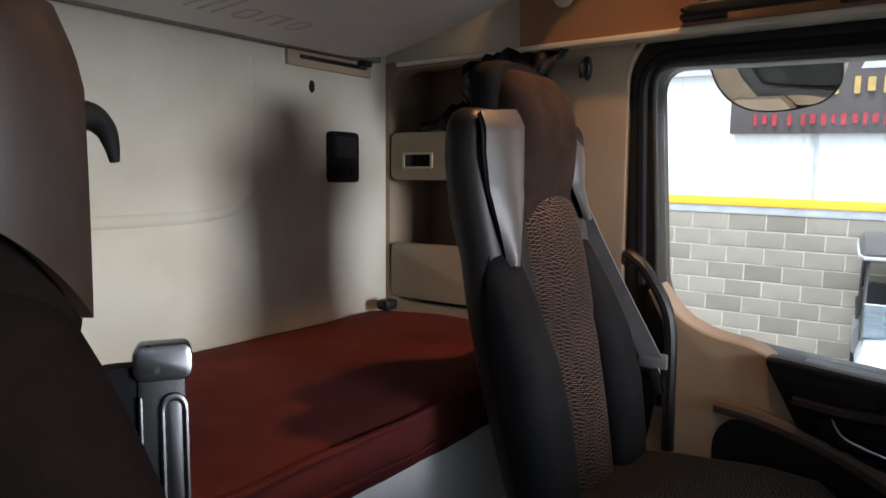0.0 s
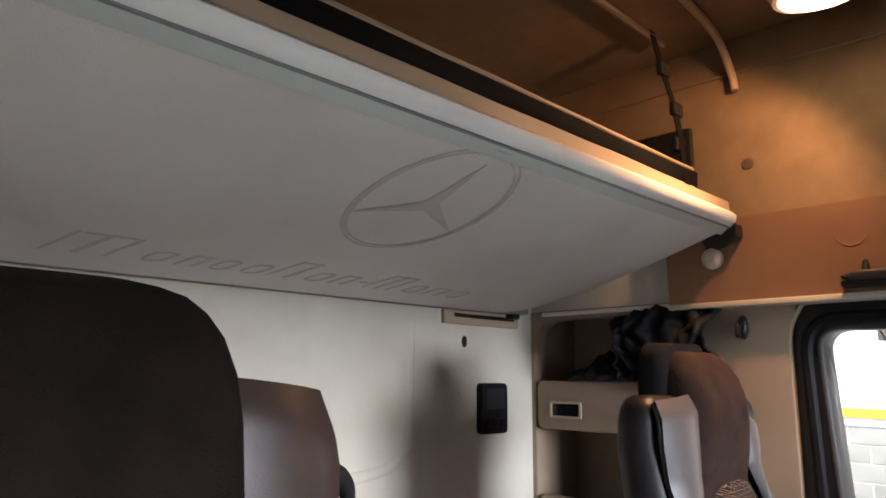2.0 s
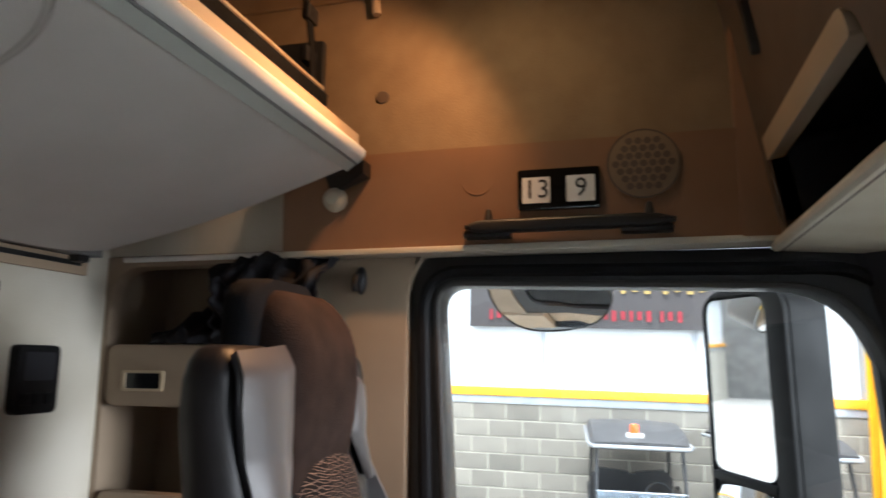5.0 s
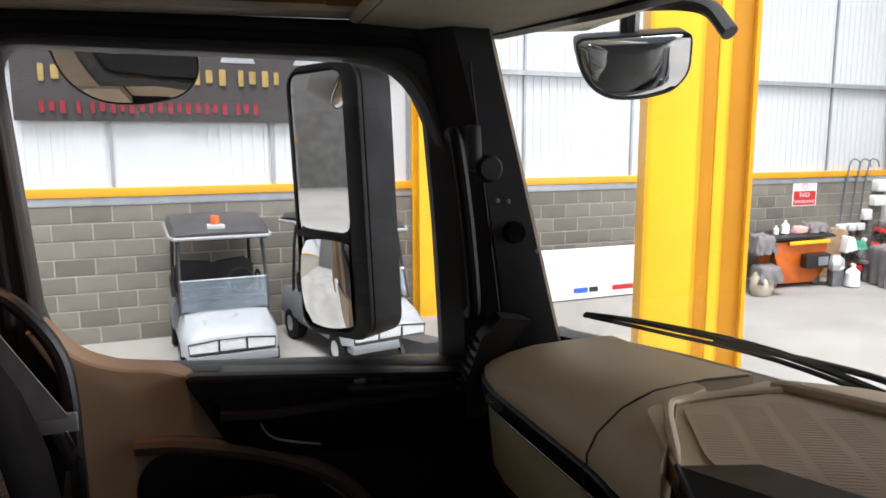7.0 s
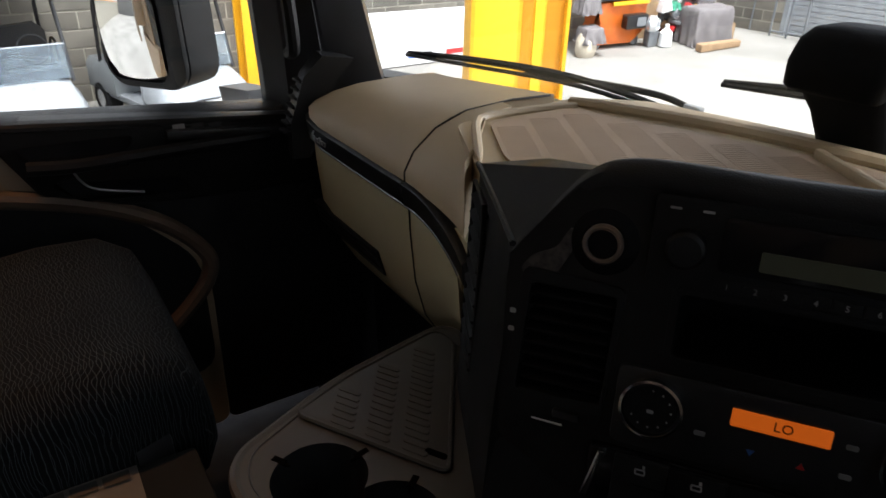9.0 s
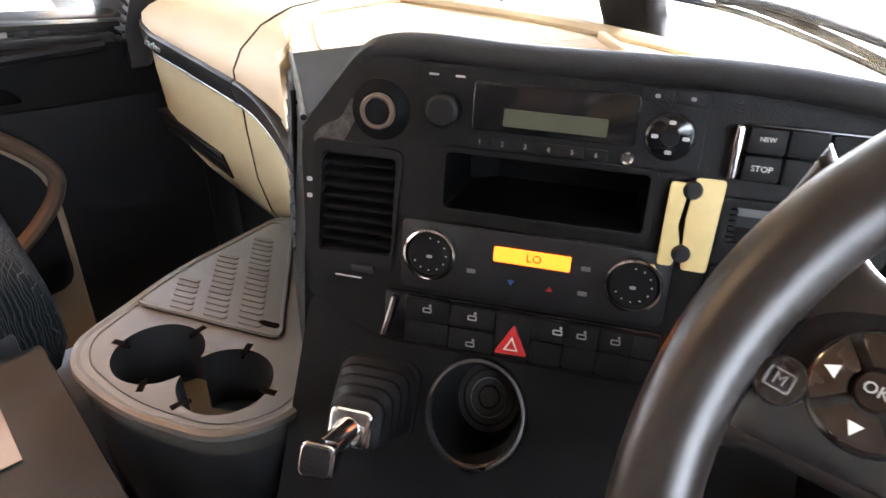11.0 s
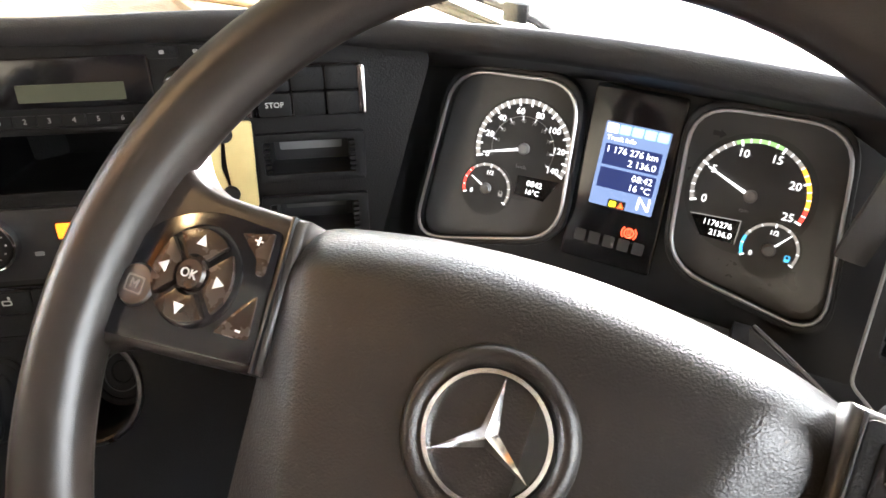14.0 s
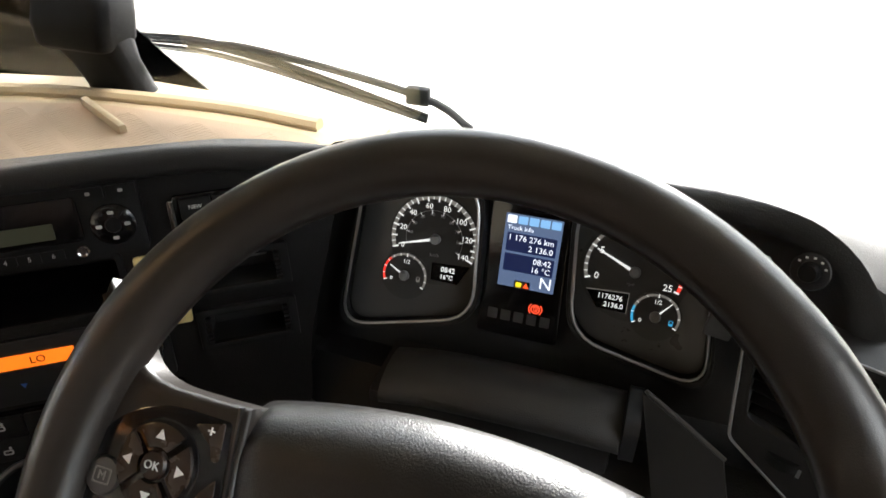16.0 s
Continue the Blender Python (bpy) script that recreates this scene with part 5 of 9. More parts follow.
strip = [(0.238, 0.738), (0.233, 0.735), (0.236, 0.706), (0.241, 0.702), (0.26, 0.70), (0.26, 0.738)]
STRIP = material("satin_black_strip", (0.014, 0.0145, 0.015), 0.34, scale=12, wear=0.15, rough_var=0.04)
part("strip", loft([fascia_ring(x, strip) for x in xs_f]), STRIP, dash, "black trim strip", sharp=50)
part("chrome_line", tube([(x, dash_front(x) + 0.006, 0.700) for x in xs_f], 0.0018, 6), GUNMETAL, dash, "thin silver line")
# grille slot low on the glovebox
part("grille_slot", loft([[(x, 0.262, 0.527), (x, 0.2525, 0.560), (x, 0.2495, 0.575), (x, 0.272, 0.575), (x, 0.278, 0.527)] for x in (-0.885, -0.62)]), BLACK, dash, "dark ribbed slot")
for k in range(3):
    part("slot_rib", tube([(-0.880, 0.2505 + 0.0042 * k, 0.568 - 0.014 * k), (-0.625, 0.2505 + 0.0042 * k, 0.568 - 0.014 * k)], 0.0018, 6), SOFTBLACK, dash)
# badge: a plain silver shape on the strip
BADGE = frame_of((-0.790, 0.2335, 0.721), (1, 0, 0), (0, 0.1, 1)) @ Matrix.Diagonal((0.62, 0.62, 1, 1))
for x0, w, h_, lean_ in ((-0.052, 0.010, 0.026, 0.018), (-0.034, 0.016, 0.013, -0.004), (-0.014, 0.014, 0.011, 0.003), (0.004, 0.010, 0.017, 0.003), (0.018, 0.013, 0.012, 0.003), (0.035, 0.015, 0.011, 0.003)):
    part("badge", plate([(x0, -0.009), (x0 + w, -0.009), (x0 + w + lean_ * 0.8, h_ - 0.009), (x0 + lean_, h_ - 0.009)], 0, 0.003, 0.001), SATIN, dash, "small slanted silver shape", m=BADGE)
# corner that runs on to the centre
sw = []
for k in range(9):
    t = k / 8
    sw.append((-0.496 + 0.192 * t, -0.026 * t ** 2))
corner_prof = [(0.40, 0.826), (0.34, 0.828), (0.29, 0.822), (0.256, 0.800), (0.242, 0.765), (0.240, 0.735), (0.30, 0.735), (0.40, 0.76)]
def rim_y(x):
    return 0.40 if x < -0.455 else max(0.22, 0.345 - 0.72 * (x + 0.455))


top9 = [(0.40, 0.8255), (0.34, 0.822), (0.290, 0.805), (0.255, 0.778), (0.240, 0.752), (0.240, 0.735), (0.30, 0.735), (0.40, 0.76)]
part("corner_top", loft([[(x, min(ya + (yb - ya) * k / 8, rim_y(x)) + dy, za + (zb - za) * k / 8) for (ya, za), (yb, zb) in zip(top9, corner_prof)] for k, (x, dy) in enumerate(sw)]), DASHTAN, dash, "tan corner of the passenger top", sharp=50)
part("corner_panel", loft([[(x - 0.03 * (k / 8) * (0.722 - z) / 0.27, y + dy * (1 + 0.8 * (0.722 - z) / 0.2), z if z > 0.6 else z + 0.10 * k / 8) for y, z in low_prof] for k, (x, dy) in enumerate(sw)]), DASHGOLD, dash, "sand corner panel", sharp=50)
part("corner_strip", loft([[(x, y + dy, z - 0.0010 * k * k / 2) for y, z in strip] for k, (x, dy) in enumerate(sw)]), STRIP, dash, sharp=50)
part("corner_line", tube([(x, 0.241 + dy, 0.700 - 0.0007 * k * k) for k, (x, dy) in enumerate(sw)], 0.0018, 6), GUNMETAL, dash)
part("panel_gap", tube([(-0.497, y, z) for y, z in ((0.49, 0.8225), (0.42, 0.826), (0.34, 0.822), (0.315, 0.8145), (0.290, 0.805), (0.255, 0.778), (0.240, 0.752), (0.2395, 0.738), (0.234, 0.735), (0.2365, 0.706), (0.245, 0.700), (0.246, 0.66), (0.252, 0.58), (0.268, 0.515), (0.295, 0.47))], 0.0017, 6), BLACK, dash, "dark panel joint")
# side vent at the door end
sv = thing("side_vent", "black slatted air vent at the door end of the dashboard", "air vent", (-0.94, 0.27, 0.66))
part("housing", loft([[(-0.955, 0.235, 0.65), (-0.915, 0.228, 0.65), (-0.91, 0.26, 0.65), (-0.97, 0.30, 0.65)], [(-0.965, 0.24, 0.72), (-0.915, 0.232, 0.72), (-0.905, 0.27, 0.72), (-0.985, 0.31, 0.72)], [(-0.965, 0.275, 0.80), (-0.91, 0.262, 0.80), (-0.90, 0.33, 0.80), (-0.985, 0.34, 0.80)], [(-0.96, 0.31, 0.835), (-0.905, 0.30, 0.835), (-0.90, 0.36, 0.825), (-0.98, 0.37, 0.82)]]), BLACK, sv, sharp=40)
for k in range(7):
    part("slat", moved(box(0.04, 0.012, 0.005, 0.001), Matrix.Translation((-0.937, 0.226 + 0.0062 * k, 0.700 + 0.015 * k))), SOFTBLACK, sv)

# tray top with the ribbed mat
part("tray_base", plate(rpoly([(-0.48, 0.52), (-0.46, 0.30), (-0.30, 0.225), (-0.16, 0.215), (0.16, 0.46), (0.28, 0.60), (0.28, 0.64), (-0.10, 0.66), (-0.40, 0.60)][::-1], 0.02, 3), 0.79, 0.8185), DASHTAN, dash, "tan centre tray")
part("tray_rim_front", tube(smooth_path([(-0.455, 0.492, 0.820), (-0.40, 0.512, 0.822), (-0.20, 0.575, 0.824), (0.05, 0.602, 0.824), (0.20, 0.592, 0.824)], 6), 0.009, 8), DASHTAN, dash)
part("tray_rim_side", tube(smooth_path([(-0.437, 0.487, 0.820), (-0.450, 0.42, 0.822), (-0.452, 0.345, 0.823), (-0.43, 0.312, 0.824), (-0.36, 0.265, 0.825), (-0.300, 0.228, 0.825)], 6), [0.006] * 27 + [0.005, 0.004, 0.003, 0.0015], 8), DASHTAN, dash)
MATT = material("tray_mat", (0.43, 0.315, 0.215), 0.7, scale=9, wear=0.12, grain=0.2, grain_scale=700)
part("mat", plate(rpoly([(-0.430, 0.470), (-0.435, 0.335), (-0.31, 0.268), (-0.10, 0.225), (0.30, 0.50), (0.19, 0.570), (-0.10, 0.565)], 0.02, 4), 0.8185, 0.8225), MATT, dash, "tan rubber tray mat")
def inside(p, poly, margin):
    for k in range(len(poly)):
        a, b = Vector(poly[k - 1]), Vector(poly[k])
        e = (b - a).normalized()
        if e.x * (p[1] - a.y) - e.y * (p[0] - a.x) < margin:
            return False
    return True


along, across = Vector((0.88, -0.475)), Vector((0.475, 0.88))
mat_in = [(-0.420, 0.462), (-0.425, 0.342), (-0.31, 0.276), (-0.10, 0.235), (0.27, 0.49), (0.18, 0.560), (-0.10, 0.556)]
bars_ = []
for b in range(-9, 14):
    for k in range(-20, 110):
        p = Vector((-0.43, 0.36)) + across * (0.048 * b) + along * (0.0068 * k)
        if inside(p, mat_in, 0.014):
            bars_.append(moved(box(0.037, 0.0026, 0.0009), Matrix.Translation((p.x, p.y, 0.8223)) @ Matrix.Rotation(math.atan2(across.y, across.x), 4, "Z")))
tagged(part("mat_ribbing", join(*bars_), MATT, dash, "fine rows of raised ribs"), kind="stuff")
part("tray_ridge", moved(box(0.120, 0.010, 0.014, 0.004), Matrix.Translation((-0.066, 0.531, 0.826)) @ pose(0, 0, 0, 0, 0, -28)), DASHTAN, dash, "tan divider ridge")
# outer rear-view camera box stands at the screen foot
cb = thing("sensor_housing", "black plastic sensor housing at the foot of the windscreen", "sensor housing", (-0.10, 0.63, 0.81))
def soft_stack(rows):
    return loft([[(x, y, z) for x, y in rrect(w, d, min(0.45 * d, 0.016), 5, cx_, cy_)] for z, cx_, cy_, w, d in rows])


part("foot", soft_stack([(0.80, -0.104, 0.625, 0.094, 0.046), (0.83, -0.112, 0.622, 0.088, 0.044), (0.86, -0.122, 0.618, 0.090, 0.045), (0.885, -0.130, 0.614, 0.104, 0.052), (0.895, -0.133, 0.612, 0.106, 0.056)]), OUTBLACK, cb, sharp=60)
part("head", soft_stack([(0.882, -0.138, 0.612, 0.108, 0.060), (0.888, -0.138, 0.612, 0.116, 0.070), (0.915, -0.136, 0.614, 0.120, 0.074), (0.940, -0.132, 0.618, 0.116, 0.070), (0.952, -0.130, 0.620, 0.100, 0.056), (0.956, -0.130, 0.622, 0.07, 0.035)]), OUTBLACK, cb, sharp=60)

# ---- centre console, turned towards the driver ----
CON = frame_of((0.066, 0.224, 0.783), (0.825, 0.565, 0), (-0.118, 0.172, 0.978))
con = thing("centre_console", "black centre console turned towards the driver", "centre console", (0.05, 0.2, 0.0))
face = [(-0.198, 0.045), (-0.192, -0.112), (-0.118, -0.150), (0.255, -0.160), (0.262, -0.08), (0.318, 0.100), (0.225, 0.122), (-0.135, 0.130)]
slot_big = rrect(0.168, 0.049, 0.004, 4, 0.020, 0.016)
slot_cards = [rrect(0.078, 0.029, 0.002, 3, 0.206, yc) for yc in (0.010, -0.047)]
slot_vent = rpoly([(-0.176, 0.028), (-0.180, -0.066), (-0.110, -0.062), (-0.108, 0.028)], 0.004, 3)
part("body", pierced(rpoly(face, [0.02, 0.01, 0.02, 0.02, 0.02, 0.02, 0.05, 0.05], 4), [slot_big, slot_vent] + slot_cards, -0.06, 0.0), material("console_plastic", (0.0062, 0.0058, 0.0058), 0.42, second=(0.0095, 0.0082, 0.0076), spec=0.22, scale=14, wear=0.3, grain=0.3, grain_scale=700), con, m=CON)
# brow above the console, running on over the instruments
brow = [(-0.103, 0.121, 0.826), (-0.083, 0.147, 0.867), (-0.066, 0.160, 0.892), (-0.048, 0.173, 0.903), (-0.012, 0.194, 0.907), (0.06, 0.236, 0.906), (0.20, 0.326, 0.909), (0.30, 0.372, 0.904), (0.40, 0.388, 0.908), (0.50, 0.392, 0.911), (0.60, 0.391, 0.911), (0.67, 0.388, 0.911), (0.712, 0.382, 0.904), (0.745, 0.374, 0.880), (0.768, 0.368, 0.84), (0.780, 0.362, 0.79), (0.79, 0.36, 0.72)]
bb = smooth_path(brow, 4)
rings = []
for i, p in enumerate(bb):
    a, b = bb[max(0, i - 1)], bb[min(len(bb) - 1, i + 1)]
    d = (b - a).normalized()
    out = Vector((0, 0, 1)) if p.x < 0.3 else Vector((-d.z, 0, d.x)).normalized()
    back = Vector((0, 1 - 0.75 * min(1, max(0, (p.x - 0.64) / 0.08)), 0)) if p.x > 0.25 else Vector((-0.45, 0.9, 0))
    rings.append([p - out * 0.009, p + out * 0.002 + back * 0.001, p + out * 0.0068 + back * 0.010, p + out * 0.005 + back * 0.020, p - out * 0.007 + back * 0.042, p - out * 0.055 + back * 0.125, p - out * 0.068 + back * 0.115, p - out * 0.034 + back * 0.05, p - out * 0.018 + back * 0.02, p - out * 0.015 + back * 0.004])
part("brow", loft(rings), DASHBLACK, con, "dark padded brow", sharp=60)
cheek = bmesh.new()
ctop = [cheek.verts.new(p) for p in ((-0.060, 0.170, 0.902), (-0.03, 0.30, 0.87), (-0.27, 0.30, 0.826), (-0.294, 0.222, 0.828), (-0.102, 0.126, 0.836))]
for tri_ in ((0, 1, 2), (0, 2, 3), (0, 3, 4)):
    cheek.faces.new([ctop[k] for k in tri_])
bmesh.ops.solidify(cheek, geom=cheek.faces[:], thickness=0.004)
part("left_cheek", cheek, material("cheek_plastic", (0.022, 0.019, 0.017), 0.55, spec=0.3, scale=8, wear=0.15, grain=0.25, grain_scale=800), con, "dark grey console cheek", sharp=25)
part("left_side", loft([[(-0.060, 0.168, 0.898), (-0.03, 0.30, 0.866), (-0.27, 0.30, 0.822), (-0.291, 0.223, 0.824), (-0.100, 0.127, 0.832)], [(-0.062, 0.15, 0.70), (-0.03, 0.30, 0.70), (-0.25, 0.30, 0.70), (-0.282, 0.200, 0.70), (-0.094, 0.104, 0.70)], [(-0.05, 0.12, 0.50), (-0.03, 0.30, 0.50), (-0.25, 0.30, 0.50), (-0.268, 0.170, 0.50), (-0.082, 0.075, 0.50)]]), SOFTBLACK, con, "black console side", sharp=25)
pv = thing("passenger_vent", "black slatted vent in the console's passenger side", "air vent", (-0.25, 0.19, 0.64))
for k in range(10):
    q = k / 9
    part("slat", moved(box(0.070, 0.014, 0.004, 0.001), Matrix.Translation((-0.252 + 0.012 * q, 0.197 - 0.022 * q, 0.800 - 0.165 * q)) @ pose(0, 0, 0, 0, 0, -26.6) @ pose(0, 0, 0, 28)), OUTBLACK, pv)
part("frame", tube([(-0.288, 0.214, 0.812), (-0.222, 0.180, 0.814), (-0.206, 0.156, 0.628), (-0.276, 0.190, 0.625)], 0.003, 6, closed=True), SOFTBLACK, pv)
part("corner_strip", tube([(-0.294, 0.221, 0.828), (-0.198, 0.173, 0.832), (-0.103, 0.124, 0.836)], 0.003, 6), SOFTBLACK, pv, "dark edge strip")
# lower panel
LOWC = CON @ Matrix.Translation((0, -0.150, 0)) @ pose(0, 0, 0, -22)
cup_hole = [(-0.016 + 0.0415 * math.cos(2 * math.pi * i / 36), -0.053 + 0.0465 * math.sin(2 * math.pi * i / 36)) for i in range(36)]
part("lower_panel", pierced(rpoly([(-0.20, -0.42), (0.27, -0.42), (0.262, -0.01), (0.25, 0.0), (-0.11, 0.0), (-0.195, 0.035)], 0.015, 3), [cup_hole], -0.16, 0.0), LOWBLACK, con, m=LOWC)

# radio
rad = thing("radio", "black truck radio with a small green-grey display", "radio", tuple(CON @ Vector((0.02, 0.05, 0))))
part("front", plate(rrect(0.228, 0.066, 0.004, 3, 0.023, 0.080), 0.0, 0.008, 0.002), SOFTBLACK, rad, m=CON)
part("slot_panel", plate(rrect(0.130, 0.040, 0.004, 3, 0.022, 0.083), 0.008, 0.0095, 0.001), GLOSSBLACK, rad, m=CON)
LCD = glowing("idle_lcd", (0.55, 0.6, 0.35), 0.001, (0.035, 0.036, 0.025))
part("display", plate(rrect(0.082, 0.014, 0.001, 2, 0.024, 0.0755), 0.0095, 0.0105), LCD, rad, "dull green-grey display", m=CON)
part("volume_knob", moved(lathe([(0.0, 0.024), (0.011, 0.024), (0.0135, 0.021), (0.014, 0.008), (0.0, 0.008)], 24), CON @ Matrix.Translation((-0.066, 0.077, 0))), SOFTBLACK, rad)
for i in range(6):
    part("preset", plate(rrect(0.0175, 0.009, 0.001, 2, -0.035 + 0.0188 * i, 0.0535), 0.008, 0.0096, 0.0005), SOFTBLACK, rad, m=CON)
    writing(str(i + 1), 0.006, CON @ Matrix.Translation((-0.035 + 0.0188 * i, 0.0535, 0.0098)), KEYMARK, rad)
part("aux_socket", moved(lathe([(0.0, 0.011), (0.003, 0.011), (0.0045, 0.012), (0.0055, 0.0105), (0.0055, 0.008), (0.0, 0.008)], 18), CON @ Matrix.Translation((0.083, 0.054, 0))), CHROME, rad, "small metal socket")
part("pad_ring", moved(lathe([(0.0, 0.011), (0.016, 0.011), (0.0185, 0.0095), (0.019, 0.008), (0.0, 0.008)], 28), CON @ Matrix.Translation((0.112, 0.074, 0))), GLOSSBLACK, rad)
part("pad_centre", moved(lathe([(0.0, 0.013), (0.006, 0.013), (0.007, 0.011), (0.0, 0.011)], 20), CON @ Matrix.Translation((0.112, 0.074, 0))), SOFTBLACK, rad)
for k in range(4):
    a = radians(90 * k)
    part("pad_mark", plate(rrect(0.005, 0.003, 0.0008, 2, 0.112 + 0.0115 * math.cos(a), 0.074 + 0.0115 * math.sin(a)), 0.011, 0.0113), KEYMARK, rad, m=CON)
for x in (0.098, 0.124):
    part("top_button", plate(rrect(0.024, 0.010, 0.001, 2, x, 0.104), 0.008, 0.0096, 0.0005), SOFTBLACK, rad, m=CON)
    part("button_mark", plate(rrect(0.004, 0.003, 0.001, 2, x, 0.104), 0.0096, 0.0099), KEYMARK, rad, m=CON)
for x in (-0.077, -0.055):
    part("button_mark", plate(rrect(0.008, 0.0018, 0.0006, 2, x, 0.104), 0.008, 0.0083), KEYMARK, rad, m=CON)
# power socket
so = thing("power_socket", "round power socket with a pale worn ring", "power socket", tuple(CON @ Vector((-0.124, 0.067, 0))))
part("dish", moved(lathe([(0.026, 0.0006), (0.021, 0.003), (0.017, 0.006), (0.0, 0.006), (0.0, 0.0), (0.026, 0.0)], 30), CON @ Matrix.Translation((-0.124, 0.069, 0))), OUTBLACK, so)
part("ring", moved(lathe([(0.0115, 0.006), (0.0115, 0.012), (0.0135, 0.0125), (0.0152, 0.010), (0.0152, 0.006)], 30), CON @ Matrix.Translation((-0.124, 0.069, 0))), material("worn_ring", (0.15, 0.105, 0.08), 0.4, scale=40, wear=0.4), so, "pale worn ring")
part("well", moved(lathe([(0.0, 0.0085), (0.0115, 0.0085), (0.0115, 0.006), (0.0, 0.006)], 24), CON @ Matrix.Translation((-0.124, 0.069, 0))), GLOSSBLACK, so)
# worn sticker residue under the socket
part("residue", plate(rpoly([(-0.188, 0.036), (-0.172, 0.026), (-0.160, 0.034), (-0.150, 0.052), (-0.142, 0.070), (-0.150, 0.078), (-0.160, 0.058), (-0.178, 0.050)], 0.006, 3), 0.0, 0.0008), material("worn_patch", (0.060, 0.050, 0.044), 0.55, second=(0.008, 0.0075, 0.007), scale=170), con, "grey worn patch", m=CON)
# open storage slot
tr = thing("storage_slot", "dark open storage slot in the console", "storage slot", tuple(CON @ Vector((0.02, 0.0, 0))))
part("frame", plate(rrect(0.180, 0.060, 0.006, 4, 0.020, 0.016), 0.0, 0.003, 0.001, hole=rrect(0.168, 0.049, 0.004, 4, 0.020, 0.016)), SOFTBLACK, tr, m=CON)
part("inside", well(slot_big, 0.12, 0.0, 0.96), OUTBLACK, tr, "deep dark inside", m=CON)
# climate panel
cl = thing("climate_panel", "black climate panel with two dials and an orange display", "climate control", tuple(CON @ Vector((0.02, -0.06, 0))))
part("panel", plate(rrect(0.232, 0.066, 0.006, 3, 0.017, -0.055), 0.0, 0.005, 0.002), BLACK, cl, m=CON)
ORANGE = glowing("orange_lcd", (1.0, 0.17, 0.010), 0.055, (0.3, 0.1, 0.01))
part("display", plate(rrect(0.066, 0.0135, 0.001, 2, 0.018, -0.043), 0.005, 0.0065), ORANGE, cl, "glowing orange display", m=CON)
writing("LO", 0.0105, CON @ Matrix.Translation((0.020, -0.043, 0.0068)), material("lcd_ink", (0.10, 0.035, 0.005), 0.5, scale=30), cl)
for x in (-0.071, 0.104):
    kn = part("dial", moved(lathe([(0.0, 0.012), (0.019, 0.012), (0.0205, 0.011), (0.0205, 0.005), (0.0, 0.005)], 36), CON @ Matrix.Translation((x, -0.0505, 0))), SOFTBLACK, cl)
    part("dial_ring", moved(lathe([(0.0205, 0.012), (0.0215, 0.0145), (0.0235, 0.014), (0.0245, 0.010), (0.0245, 0.005), (0.0205, 0.005)], 40), CON @ Matrix.Translation((x, -0.0505, 0))), CHROME, kn, "silver ring")
    for k in range(9):
        a = radians(-210 + 30 * k + 60)
        part("dial_mark", plate(circle(0.0008, 8, x + 0.0150 * math.cos(a), -0.0505 + 0.0150 * math.sin(a)), 0.012, 0.0123), KEYMARK, kn, m=CON)
    part("dial_mark", plate(rrect(0.005, 0.0028, 0.0008, 2, x, -0.0525), 0.012, 0.0123), KEYMARK, kn, m=CON)
BLUEP, REDP = material("blue_print", (0.03, 0.12, 0.5), 0.5), material("red_print", (0.5, 0.02, 0.02), 0.5)
part("mark", plate([(-0.001, -0.066), (0.002, -0.071), (0.005, -0.066)][::-1], 0.005, 0.0054), BLUEP, cl, "small blue arrow", m=CON)
part("mark", plate([(0.033, -0.071), (0.039, -0.071), (0.036, -0.066)], 0.005, 0.0054), REDP, cl, "small red arrow", m=CON)
for x, y in ((-0.034, -0.063), (0.064, -0.045), (0.064, -0.068)):
    part("mark", plate(rrect(0.008, 0.004, 0.001, 2, x, y), 0.005, 0.0054), GREYP, cl, m=CON)
# switch rows with the hazard key
sr = thing("switch_row", "two rows of black keys with a red hazard key", "switch panel", tuple(CON @ Vector((0.0, -0.12, 0))))
part("bed", plate(rrect(0.250, 0.050, 0.004, 3, 0.012, -0.119), 0.0, 0.004, 0.001), GLOSSBLACK, sr, m=CON)
for r in range(2):
    for k, (x, w) in enumerate(((-0.0710, 0.0415), (-0.0288, 0.0415), (0.0400, 0.0285), (0.0690, 0.0285), (0.0980, 0.0285), (0.1230, 0.0205))):
        part("key", plate(rrect(w, 0.0215, 0.0015, 2, x, -0.1080 - 0.0226 * r), 0.004, 0.008, 0.001), SOFTBLACK, sr, m=CON)
        if (k, r) in ((0, 0), (1, 0), (1, 1), (2, 0), (3, 0), (4, 0)):
            mx, my = x + (0.008 if k == 2 else 0.0), -0.1072 - 0.0270 * r
            part("key_mark", plate(rrect(0.0085, 0.0052, 0.0012, 2, mx, my), 0.008, 0.0083, hole=rrect(0.0060, 0.0028, 0.0006, 2, mx, my)), KEYMARK, sr, "pale symbol", m=CON)
            part("key_mark", plate(rrect(0.0022, 0.0030, 0.0006, 2, mx + 0.0025, my + 0.0046), 0.008, 0.0083), KEYMARK, sr, m=CON)
part("key", plate(rrect(0.0325, 0.044, 0.0015, 2, 0.0088, -0.1195), 0.004, 0.0072, 0.001), SOFTBLACK, sr, m=CON)
part("hazard_key", plate(rpoly([(-0.0065, -0.1375), (0.0240, -0.1370), (0.0098, -0.1065)], 0.003, 3), 0.006, 0.0095, 0.0015), RED, sr, "red triangular hazard key", m=CON)
part("hazard_mark", plate([(0.0020, -0.1325), (0.0155, -0.1323), (0.0092, -0.1185)], 0.0095, 0.0099, hole=[(0.0042, -0.1312), (0.0135, -0.1310), (0.0091, -0.1215)]), PRINT, sr, m=CON)
